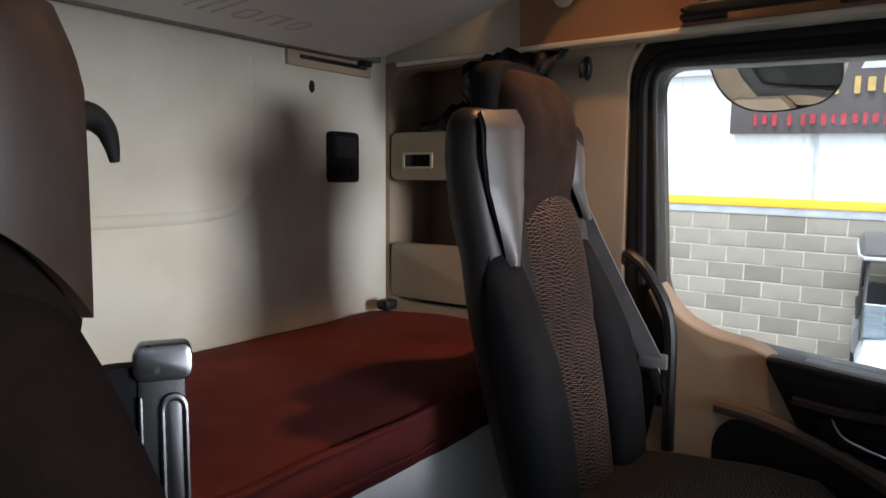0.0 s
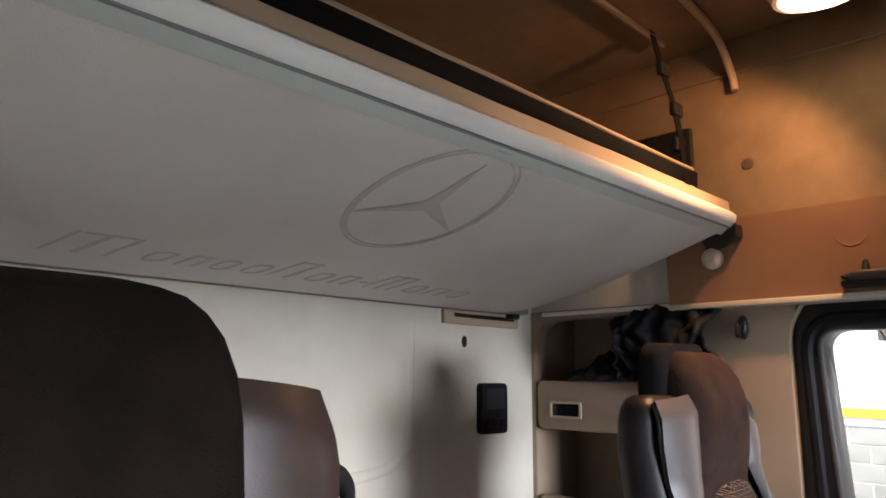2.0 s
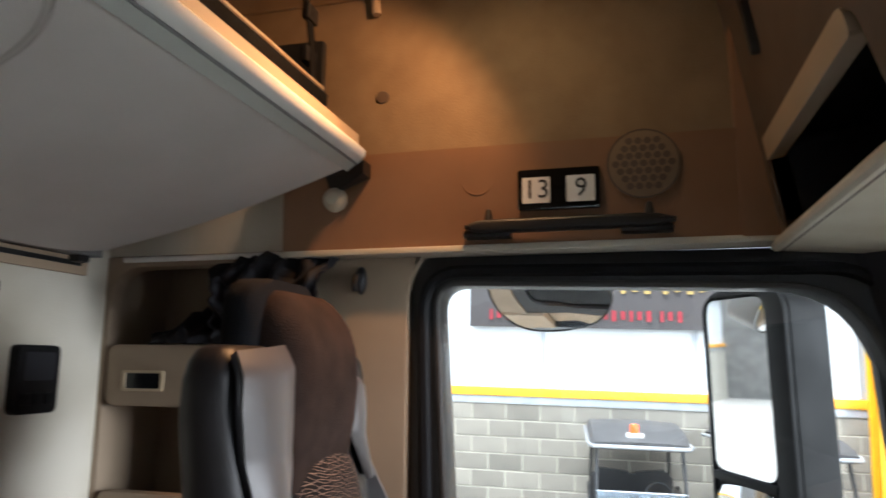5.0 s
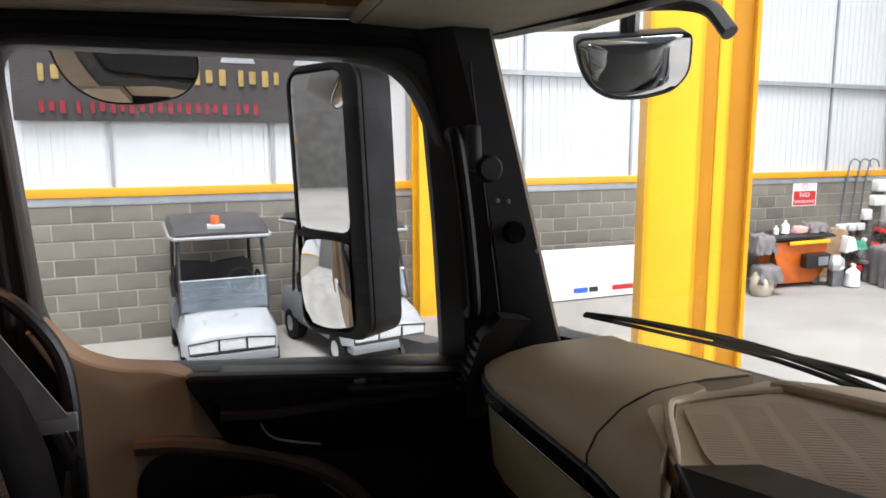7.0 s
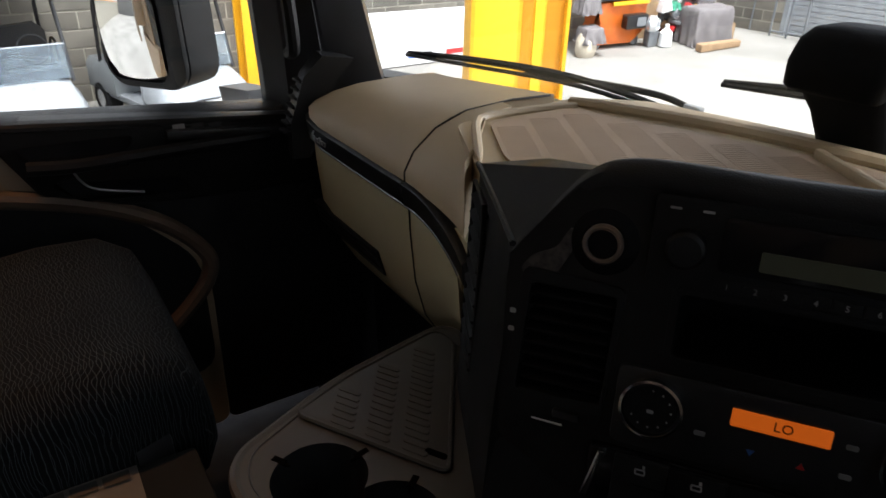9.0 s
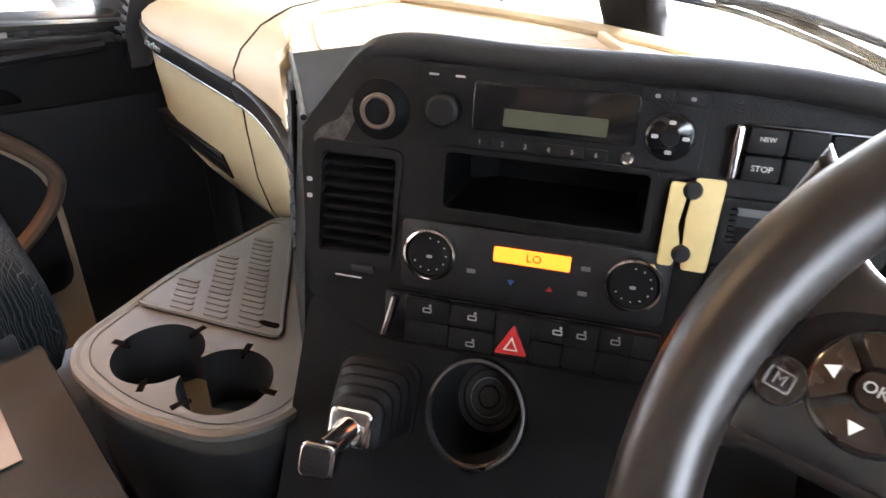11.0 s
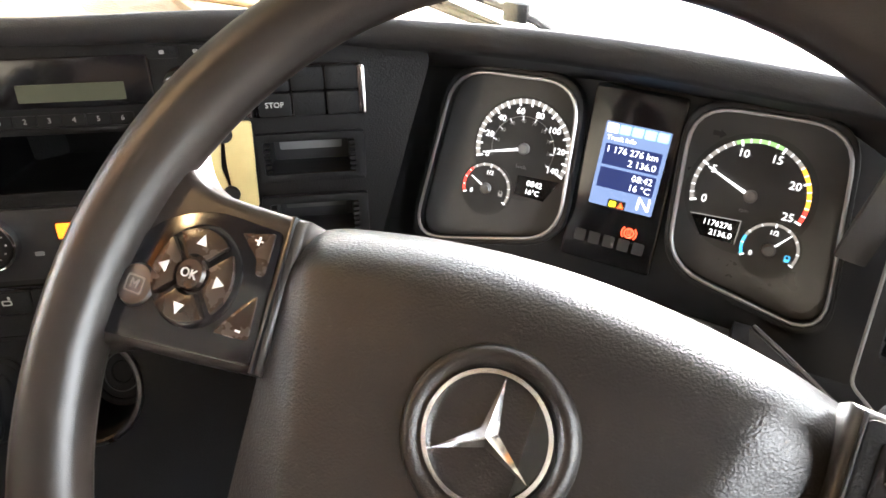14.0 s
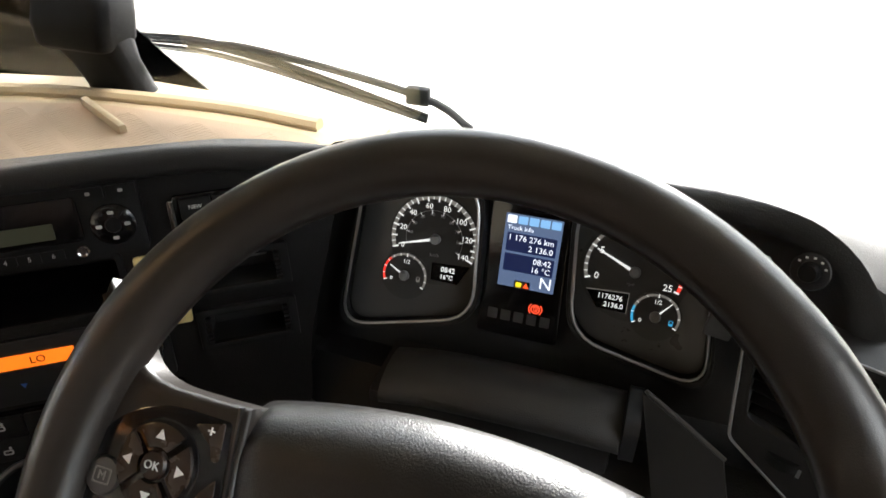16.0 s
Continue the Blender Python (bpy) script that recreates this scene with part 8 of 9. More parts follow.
# storage box between the seats with a printed leaflet on it
fb = thing("console_floor_box", "dark grey storage box between the seats", "storage box", (-0.257, -0.284, 0.0))
part("body", span(-0.404, -0.11, -0.46, -0.108, 0.0, 0.485, 0.02), BLACK, fb)
part("lid", span(-0.405, -0.106, -0.464, -0.104, 0.488, 0.507, 0.008), material("box_lid_plastic", (0.022, 0.022, 0.021), 0.95, spec=0.05, scale=8, wear=0.2, grain=0.25, grain_scale=800), fb, "flat dark grey lid")
leaf = thing("paper_sheet", "grey-brown printed leaflet lying on the storage box", "paper", (-0.31, -0.25, 0.508))
LEAFINK = material("leaflet_ink", (0.03, 0.027, 0.025), 0.5, scale=40)
part("sheet", sheet(lambda u, v: Vector((-0.402 + 0.185 * u, -0.34 + 0.17 * v, 0.5095 + 0.002 * math.sin(5 * u + 3 * v))), 10, 8, 0.001), material("leaflet_print", (0.10, 0.09, 0.078), 0.5, second=(0.075, 0.068, 0.06), scale=14), leaf)
for k in range(5):
    part("print_bar", plate(rrect(0.016, 0.028, 0.001, 2, -0.392 + 0.0008 * k, -0.325 + 0.033 * k), 0.5122, 0.5126), LEAFINK, leaf, "dark printed picture")
part("print_bar", plate(rrect(0.055, 0.050, 0.001, 2, -0.335, -0.275), 0.5122, 0.5126), LEAFINK, leaf, "dark printed picture")



# ---- outside: the hall ----
G = -1.30  # floor of the hall
TILT_OUT = Matrix.Translation((0.27, -0.19, 1.1)) @ Matrix.Rotation(radians(1.276), 4, "Y") @ Matrix.Rotation(radians(-1.294), 4, "X") @ Matrix.Translation((-0.27, 0.19, -1.1))
WALLDIR = Vector((-0.071, 0.9975, 0)).normalized()
WALL = TILT_OUT @ frame_of((-9.213, 0, G), WALLDIR, (0, 0, 1))  # local x along the wall, y up, z into the hall
CONC = material("hall_concrete", (0.27, 0.258, 0.235), 0.75, second=(0.19, 0.18, 0.162), scale=0.6, grain=0.2, grain_scale=60)
BLOCKM = material("block_grey", (0.235, 0.225, 0.21), 0.9, second=(0.16, 0.155, 0.145), scale=3, grain=0.6, grain_scale=45)
MORTAR = material("mortar", (0.34, 0.315, 0.26), 0.95, scale=6, wear=0.2)
CLAD = material("white_cladding", (0.58, 0.60, 0.61), 0.5, second=(0.52, 0.54, 0.55), scale=0.6, wear=0.1)
GALV = material("galvanised_steel", (0.36, 0.38, 0.40), 0.5, metal=0.3, scale=6, wear=0.2)
solo("ground", moved(box(160, 160, 0.1), TILT_OUT @ Matrix.Translation((0, 0, G - 0.05))), CONC, "pale worn concrete hall floor", "ground", kind="structure")
hall = solo("wall_block_core", plate([(-30, 0), (13.45, 0), (13.45, 1.78), (-30, 1.78)], -0.25, -0.005), MORTAR, "mortar core of the hall's block wall", "wall", kind="structure", m=WALL)
clad = solo("wall_cladding", plate([(-30, 1.84), (13.45, 1.84), (13.45, 7.5), (-30, 7.5)], -0.25, -0.06), CLAD, "white ribbed steel cladding of the hall wall", "wall", kind="structure", m=WALL)
rb = []
for i in range(160):
    rb.append(plate([(-9.0 + 0.14 * i, 1.9), (-8.955 + 0.14 * i, 1.9), (-8.955 + 0.14 * i, 7.4), (-9.0 + 0.14 * i, 7.4)], -0.061, -0.049))
tagged(part("cladding_ribs", join(*rb), CLAD, clad, m=WALL), kind="stuff")
for x in (-5.2, -3.3, -1.33, 0.60, 2.5, 4.40, 6.40, 8.65, 10.94):
    part("panel_seam", plate([(x, 1.95), (x + 0.04, 1.95), (x + 0.04, 7.4), (x, 7.4)], -0.05, -0.02), GALV, clad, "grey panel seam", m=WALL)
part("purlin", plate([(-30, 3.48), (13.45, 3.48), (13.45, 3.555), (-30, 3.555)], -0.06, 0.02), GALV, clad, "grey steel purlin", m=WALL)
RAILPAINT = material("rail_orange_yellow", (0.72, 0.33, 0.012), 0.45, scale=2, wear=0.12)
railo = thing("trim_wall_rail", "yellow painted steel rail on a grey sill along the wall", "rail", kind="structure")
part("rail", plate([(-30, 1.825), (13.45, 1.825), (13.45, 1.935), (-30, 1.935)], -0.10, 0.03, 0.01), RAILPAINT, railo, m=WALL)
part("sill", plate([(-30, 1.725), (13.45, 1.725), (13.45, 1.822), (-30, 1.822)], -0.10, 0.012, 0.005), GALV, railo, "grey sill band", m=WALL)
# end wall with the shutter
END = TILT_OUT @ frame_of(tuple(Vector((-9.213, 0, G)) + WALLDIR * 13.45), (0.9975, 0.071, 0), (0, 0, 1))
endw = solo("wall_end", plate([(-0.3, 0), (1.60, 0), (1.60, 1.9), (-0.3, 1.9)], -0.25, -0.005), MORTAR, "block pier at the hall's end", "wall", kind="structure", m=END)
solo("wall_end_cladding", plate([(-0.1, 1.9), (6.1, 1.9), (6.1, 7.5), (-0.1, 7.5)], -0.20, -0.05), CLAD, "white cladding over the shutter door", "wall", kind="structure", m=END)
part("cladding_ribs", join(*[plate([(0.0 + 0.2 * k, 1.95), (0.05 + 0.2 * k, 1.95), (0.05 + 0.2 * k, 7.4), (0.2 * k, 7.4)], -0.051, -0.025) for k in range(30)]), CLAD, bpy.data.objects["wall_end_cladding"], m=END)
tagged(bpy.data.objects["wall_end_cladding"].children[0], kind="stuff")
sh = thing("shutter_door", "pale grey steel roller shutter, closed", "roller shutter", kind="structure")
part("curtain", plate([(1.66, 0.0), (6.0, 0.0), (6.0, 3.9), (1.66, 3.9)], -0.12, -0.08), GALV, sh, m=END)
sl_bm = [plate([(1.66, 0.02 + 0.1 * k), (6.0, 0.02 + 0.1 * k), (6.0, 0.10 + 0.1 * k), (1.66, 0.10 + 0.1 * k)], -0.081, -0.062) for k in range(38)]
tagged(part("slats", join(*sl_bm), GALV, sh, m=END), kind="stuff")
part("jamb", plate([(1.60, 0), (1.70, 0), (1.70, 3.9), (1.60, 3.9)], -0.1, 0.05), GALV, sh, m=END)

solo("wall_end_side", plate([(11.6, 0), (30, 0), (30, 7.5), (11.6, 7.5)], -0.2, -0.05), CLAD, "pale cladding beside the open hall door", "wall", kind="structure", m=END)
solo("wall_hall_rear", moved(box(60, 0.2, 9), TILT_OUT @ Matrix.Translation((8, -25, G + 4.5))), BLOCKM, "grey block wall at the hall's rear", "wall", kind="structure")
solo("wall_hall_side", moved(box(0.2, 45, 9), TILT_OUT @ Matrix.Translation((22, -3, G + 4.5))), CLAD, "pale clad wall across the hall", "wall", kind="structure")

# yellow steel columns
col1 = thing("steel_column", "yellow painted steel column by the block wall", "column", group="yellow columns")
for z0, z1, x0, x1 in ((0.02, 0.06, 2.56, 2.86), (0.30, 0.34, 2.56, 2.86)):
    part("flange", plate([(x0, 0), (x1, 0), (x1, 7.5), (x0, 7.5)], z0, z1, 0.004), YELLOWSTEEL, col1, m=WALL)
part("web", plate([(2.70, 0), (2.72, 0), (2.72, 7.5), (2.70, 7.5)], 0.06, 0.30), YELLOWSTEEL, col1, m=WALL)
col2 = thing("lift_post", "broad yellow vehicle lift post with pale stripes", "lift post", group="yellow columns")
C2 = TILT_OUT @ frame_of((-3.0, 2.385, G), (0.45, 0.893, 0), (0, 0, 1))
part("face", plate([(-0.28, 0), (0.28, 0), (0.28, 5.0), (-0.28, 5.0)], -0.30, 0.0, 0.01), YELLOWSTEEL, col2, m=C2)
YB = material("bright_yellow", (0.90, 0.58, 0.02), 0.4, scale=2, wear=0.08)
YO = material("amber_paint", (0.62, 0.27, 0.008), 0.45, scale=2, wear=0.1)
for x0, x1, z1, mt_ in ((-0.26, -0.01, 0.03, YB), (0.09, 0.14, 0.02, YB), (0.02, 0.08, 0.004, YO), (0.16, 0.27, 0.004, YO), (-0.285, -0.262, 0.06, YELLOWSTEEL), (0.262, 0.285, 0.06, YELLOWSTEEL)):
    part("rib", plate([(x0, 0), (x1, 0), (x1, 5.0), (x0, 5.0)], -0.002, z1, 0.003), mt_, col2, "yellow rib", m=C2)
part("foot", plate(rrect(0.7, 0.5, 0.02, 3), 0.0, 0.03, 0.005), YELLOWSTEEL, col2, m=TILT_OUT @ Matrix.Translation((-3.0, 2.255, G)))
col3 = thing("corner_column", "yellow painted steel column in the hall's corner", "column", group="yellow columns")
part("flange", plate([(13.10, 1.95), (13.40, 1.95), (13.40, 7.5), (13.10, 7.5)], 0.0, 0.16, 0.004), YELLOWSTEEL, col3, m=WALL)
part("arm", plate([(0.0, 4.20), (3.0, 4.20), (3.0, 4.40), (0.0, 4.40)], -0.04, 0.10, 0.004), YELLOWSTEEL, col3, m=END)

# banner: dark cloth with bars in place of the lettering
ban = thing("banner", "dark grey banner with rows of print on the hall wall", "banner")
BAN = material("banner_cloth", (0.040, 0.034, 0.033), 0.6, scale=2, wear=0.2)
GOLD, REDB = material("gold_print", (0.34, 0.24, 0.07), 0.5), material("red_banner_print", (0.24, 0.012, 0.022), 0.5)
part("cloth", sheet(lambda u, v: Vector((-2.30 + 3.65 * u, 2.735 + 1.45 * v, 0.03 + 0.01 * math.sin(25 * u) + 0.01 * math.sin(9 * v))), 40, 6, 0.004), BAN, ban, m=WALL)
for x0, z_, high, words, mt_, lab in ((-2.05, 3.29, 0.20, (3, 3, 4, 3, 4), GOLD, "gold print bar"), (-2.05, 2.90, 0.145, (3, 1, 15, 3), REDB, "red print bar")):
    x = x0
    for n in words:
        for k in range(n):
            w = high * (0.80 if k % 3 else 0.62)
            part("print_bar", plate(rrect(w * 0.50, high * (0.80 if k % 2 else 1.0), 0.012, 2, x + w / 2, z_ + 0.008 * (k % 2)), 0.058, 0.061), mt_, ban, lab, m=WALL)
            x += w
        x += high * 0.42
x = -1.2
for w in (0.35, 0.5, 0.9):
    part("print_bar", plate(rrect(w, 0.10, 0.02, 2, x + w / 2, 3.75), 0.058, 0.061), PRINT, ban, "white print bar", m=WALL)
    x += w + 0.1

# sign
SIGN = WALL @ Matrix.Translation((10.39, 1.52, 0)) @ Matrix.Diagonal((1.70, 1.25, 1, 1)) @ Matrix.Translation((-8.355, -1.52, 0))
sg = thing("no_smoking_sign", "white and red no smoking sign on the block wall", "sign")
part("plate", plate(rrect(0.36, 0.36, 0.01, 2, 8.355, 1.52), 0.0, 0.006), PRINT, sg, m=SIGN)
part("red_field", plate(rrect(0.33, 0.21, 0.01, 2, 8.355, 1.46), 0.006, 0.009), RED, sg, "red field", m=SIGN)
part("symbol", plate(circle(0.045, 20, 8.355, 1.63), 0.006, 0.008, hole=circle(0.035, 20, 8.355, 1.63)), RED, sg, "red ring symbol", m=SIGN)
writing("NO", 0.10, SIGN @ Matrix.Translation((8.355, 1.505, 0.0095)), PRINT, sg)
writing("SMOKING", 0.068, SIGN @ Matrix.Translation((8.355, 1.405, 0.0095)), PRINT, sg)

# golf carts
CARTW = material("cart_white", (0.27, 0.285, 0.30), 0.3, scale=4, wear=0.08, coat=0.3)
CARTG = material("cart_grey", (0.16, 0.17, 0.18), 0.5, scale=6, wear=0.15)
CARTSIDE = material("cart_side", (0.15, 0.16, 0.165), 0.45, scale=5, wear=0.15)
CARTROOF = material("cart_roof", (0.035, 0.033, 0.033), 0.7, scale=5, wear=0.3)
LAMPG = material("lamp_lens", (0.7, 0.72, 0.74), 0.12, metal=0.6, scale=30, wear=0.2)
AMBER = material("beacon_amber", (0.80, 0.10, 0.01), 0.25)


CARTSCREEN = material("cart_screen", (0.62, 0.72, 0.80), 0.06, scale=5, rough_var=0.03)
CARTSCREEN.node_tree.nodes["Principled BSDF"].inputs["Transmission Weight"].default_value = 0.88
CARTSCREEN.node_tree.nodes["Principled BSDF"].inputs["IOR"].default_value = 1.1


def golf_cart(at, turn, beacon):
    t = thing("golf_cart", "white golf cart with a dark roof" + (" and an amber beacon" if beacon else ", parked by the wall"), "golf cart", group="golf carts")
    M = TILT_OUT @ Matrix.Translation(at) @ Matrix.Rotation(radians(turn), 4, "Z") @ Matrix.Scale(0.92, 4)  # local +y is the cart's front

    def p(name, bm, mat, label="", parent=None, sharp=35):
        return part(name, bm, mat, parent or t, label, M, sharp)
    hood = loft([[(x * w, y, z) for x, z in ((-1, zb), (-1, zm), (-0.86, zt - 0.03), (-0.5, zt), (0.5, zt), (0.86, zt - 0.03), (1, zm), (1, zb))] for y, w, zb, zm, zt in ((0.30, 0.50, 0.42, 0.62, 0.78), (0.62, 0.54, 0.36, 0.60, 0.76), (0.92, 0.54, 0.32, 0.52, 0.66), (1.06, 0.50, 0.34, 0.48, 0.58), (1.10, 0.44, 0.36, 0.46, 0.53))])
    p("hood", hood, CARTW, "white front cowl", sharp=45)
    p("bumper", span(-0.50, 0.50, 0.95, 1.14, 0.24, 0.35, 0.03), CARTG)
    for s in (-1, 1):
        hl = p("headlight", loft([[(s * a, y, z) for a, z in ((0.16, 0.38), (0.46, 0.38), (0.47, 0.48), (0.16, 0.51))] for y in (1.02, 1.115)]), LAMPG, "clear headlight")
        p("headlight_frame", tube([(s * a, 1.115, z) for a, z in ((0.16, 0.375), (0.465, 0.375), (0.475, 0.485), (0.16, 0.515))], 0.012, 6, closed=True), BLACK, "", hl)
    p("grille", span(-0.14, 0.14, 1.08, 1.118, 0.385, 0.505, 0.01), LAMPG, "pale nose panel")
    p("grille_frame", tube([(-0.15, 1.118, 0.375), (0.15, 1.118, 0.375), (0.15, 1.118, 0.515), (-0.15, 1.118, 0.515)], 0.010, 6, closed=True), BLACK)
    p("floor_pan", span(-0.52, 0.52, -1.0, 0.6, 0.28, 0.36, 0.02), CARTG)
    p("rear_body", loft([[(x * 0.55, y, z) for x, z in ((-1, 0.34), (-1, 0.62), (-0.9, 0.70), (0.9, 0.70), (1, 0.62), (1, 0.34))] for y in (-1.1, -0.30)]), CARTSIDE, "grey rear body")
    p("seat_base", span(-0.50, 0.50, -0.55, 0.0, 0.68, 0.80, 0.05), BLACK, "black bench seat")
    p("seat_back", loft([[(x * 0.50, -0.55 + d, z) for x, z in ((-1, 0.80), (-1, 1.10), (-0.8, 1.19), (-0.15, 1.16), (0, 1.12), (0.15, 1.16), (0.8, 1.19), (1, 1.10), (1, 0.80))] for d in (0.0, 0.10)]), BLACK, "black seat back")
    wsn = p("windshield", sheet(lambda u, v: Vector((-0.50 + u, 0.66 - 0.10 * v, 0.76 + 0.34 * v)), 8, 4, 0.006), CARTSCREEN, "folded clear windshield")
    p("windshield_edge", tube([(-0.5, 0.56, 1.10), (0.5, 0.56, 1.10)], 0.008, 6), LAMPG)
    for s in (-1, 1):
        p("front_post", tube([(s * 0.50, 0.66, 0.72), (s * 0.49, 0.50, 1.25), (s * 0.48, 0.40, 1.60)], 0.022, 8), BLACK, "black roof post")
        p("rear_post", tube([(s * 0.50, -0.75, 0.68), (s * 0.49, -0.70, 1.30), (s * 0.48, -0.62, 1.60)], 0.022, 8), BLACK, "black roof post")
        for y in (0.72, -0.80):
            wl = p("wheel", moved(lathe([(0.0, -0.09), (0.20, -0.09), (0.225, -0.06), (0.225, 0.06), (0.20, 0.09), (0.0, 0.09)], 24), Matrix.Translation((s * 0.46, y, 0.225)) @ pose(0, 0, 0, 0, 90, 0)), RUBBER, "black tyre")
            p("rim", moved(lathe([(0.0, -0.01), (0.10, -0.01), (0.11, 0.0), (0.0, 0.004)], 20), Matrix.Translation((s * (0.46 + 0.091), y, 0.225)) @ pose(0, 0, 0, 0, 90 * s, 0)), LAMPG, "pale rim", wl)
    roof = p("roof", loft([[(x * w, y, z) for x, z in ((-1, zt - 0.08), (-0.92, zt - 0.015), (-0.5, zt), (0.5, zt), (0.92, zt - 0.015), (1, zt - 0.08), (0.9, zt - 0.09), (-0.9, zt - 0.09))] for y, w, zt in ((-1.15, 0.48, 1.68), (-1.0, 0.54, 1.75), (-0.3, 0.57, 1.81), (0.25, 0.57, 1.76), (0.50, 0.56, 1.69), (0.58, 0.55, 1.65))]), CARTROOF, "dark roof with a white rim", sharp=50)
    p("roof_rim", tube([(-0.55, -1.08, 1.625), (-0.57, -0.5, 1.655), (-0.57, 0.5, 1.605), (-0.53, 0.60, 1.595), (0.53, 0.60, 1.595), (0.57, 0.5, 1.605), (0.57, -0.5, 1.655), (0.55, -1.08, 1.625)], 0.022, 8), CARTW, "white roof rim", roof)
    if beacon:
        bc = p("beacon", moved(lathe([(0.0, 0.11), (0.04, 0.105), (0.05, 0.08), (0.052, 0.0), (0.0, 0.0)], 20), Matrix.Translation((0.05, 0.40, 1.73))), AMBER, "amber beacon")
        p("beacon_base", span(-0.05, 0.15, 0.32, 0.50, 1.65, 1.735, 0.01), LAMPG, "pale beacon base", bc)
    p("steering_wheel", moved(tube([(0.15 * math.cos(a), 0.15 * math.sin(a), 0) for a in (2 * math.pi * i / 24 for i in range(24))], 0.014, 6, closed=True), Matrix.Translation((-0.24, 0.26, 1.02)) @ pose(0, 0, 0, -60)), BLACK)
    p("dash_panel", span(-0.48, 0.48, 0.40, 0.62, 0.70, 0.86, 0.05), BLACK)
    for s in (-1, 1):
        p("arm_rail", tube(smooth_path([(s * 0.52, -0.50, 0.72), (s * 0.54, -0.45, 0.98), (s * 0.54, -0.20, 1.0), (s * 0.53, -0.10, 0.80)], 5), 0.016, 6), BLACK)
    return t


golf_cart((-8.05, -0.15, G), -84, True)
golf_cart((-7.95, 1.36, G), -76, False)

# things against the wall, beyond the lift post
wb = thing("white_board", "long white board leaning low along the block wall", "board")
part("sheet", plate([(4.47, 0.02), (7.3, 0.02), (7.3, 0.82), (4.47, 0.83)], 0.25, 0.30, 0.004), PRINT, wb, m=WALL)
for x, w, mt_ in ((5.29, 0.26, BLUEP), (5.53, 0.17, INK), (6.10, 0.42, REDP)):
    part("print_bar", plate(rrect(w, 0.08, 0.01, 2, x, 0.16), 0.30, 0.303), mt_, wb, "small print bar", m=WALL)


# the things by the wall stand close to it
PILE = WALL @ Matrix(((1.2, 0, -0.55, 0.376), (0, 0.93, 0, 0), (0, 0, 1.12, 0), (0, 0, 0, 1)))


def draped(name, label, category, mat, cx, cz, w, d, h, seed, low=0.0, group=""):
    """A cloth thrown over a block: flat on top, folds down the sides."""
    def fn(u, v):
        a, b = 2 * u - 1, 2 * v - 1
        fa, fb = max(0.0, (abs(a) - 0.55) / 0.45), max(0.0, (abs(b) - 0.55) / 0.45)
        f = min(1.0, math.hypot(fa, fb))
        x = math.copysign(min(1, abs(a) / 0.55) * w / 2 + 0.05 * fa, a) + 0.03 * f * math.sin(13 * b + seed)
        z = math.copysign(min(1, abs(b) / 0.55) * d / 2 + 0.05 * fb, b) + 0.03 * f * math.sin(12 * a + 2 * seed)
        y = low + (h - low) * (1 - f ** 1.1) + 0.05 * h * noise.noise((3 * a, 3 * b, seed)) + 0.02 * noise.noise((8 * a, 8 * b, seed))
        return PILE @ Vector((cx + x, max(low + 0.006 + 0.01 * f, y), cz + z))
    nu, nv = 30, 24
    bm = bmesh.new()
    mid = PILE @ Vector((cx, low, cz))
    layers = []
    for shrink in (1.0, 0.965):
        layers.append([[bm.verts.new(mid + (fn(i / nu, j / nv) - mid) * shrink) for j in range(nv + 1)] for i in range(nu + 1)])
    for k, g in enumerate(layers):
        for i in range(nu):
            for j in range(nv):
                q = (g[i][j], g[i + 1][j], g[i + 1][j + 1], g[i][j + 1])
                bm.faces.new(q if k == 0 else q[::-1])
    a, b = layers
    rim = [(i, 0) for i in range(nu)] + [(nu, j) for j in range(nv)] + [(i, nv) for i in range(nu, 0, -1)] + [(0, j) for j in range(nv, 0, -1)]
    for (i, j), (m, n) in zip(rim, rim[1:] + rim[:1]):
        bm.faces.new((a[m][n], a[i][j], b[i][j], b[m][n]))
    bm.normal_update()
    return solo(name, bm, mat, label, category, group, sharp=70)


ORM = material("orange_paint", (0.60, 0.13, 0.015), 0.4, scale=6, wear=0.35)
CLOTHG = material("grey_sheet", (0.165, 0.150, 0.150), 0.9, second=(0.12, 0.108, 0.11), scale=5, grain=0.4, grain_scale=60)
WOODM = material("raw_wood", (0.34, 0.22, 0.12), 0.8, scale=6, wear=0.35)
PALEBAG = material("pale_sack", (0.48, 0.42, 0.33), 0.8, scale=5, wear=0.2)
GREENC = material("green_cloth", (0.03, 0.20, 0.12), 0.8, scale=6, wear=0.3)
om = thing("orange_machine", "orange painted workshop machine under a black shelf", "machine")
part("body", plate(rpoly([(7.15, 0.10), (8.10, 0.06), (8.38, 0.30), (8.38, 0.86), (7.22, 0.86), (7.35, 0.45)], 0.05, 3), 0.25, 0.80, 0.04), ORM, om, m=PILE)
part("shelf", plate(rrect(1.50, 0.05, 0.01, 2, 7.75, 0.925), 0.15, 0.85, 0.01), BLACK, om, "black shelf", m=PILE)
part("yellow_bar", plate(rrect(0.80, 0.07, 0.01, 2, 7.98, 0.835), 0.80, 0.86, 0.01), YELLOWSTEEL, om, "yellow front bar", m=PILE)
gr_ = part("grille", plate(rrect(0.48, 0.26, 0.03, 3, 8.08, 0.50), 0.80, 0.98, 0.02), BLACK, om, "black ribbed motor", m=PILE)
for k in range(7):
    part("rib", plate(rrect(0.016, 0.16, 0.004, 2, 8.08 + 0.028 * k, 0.50), 0.98, 0.995), GALV, gr_, m=PILE)
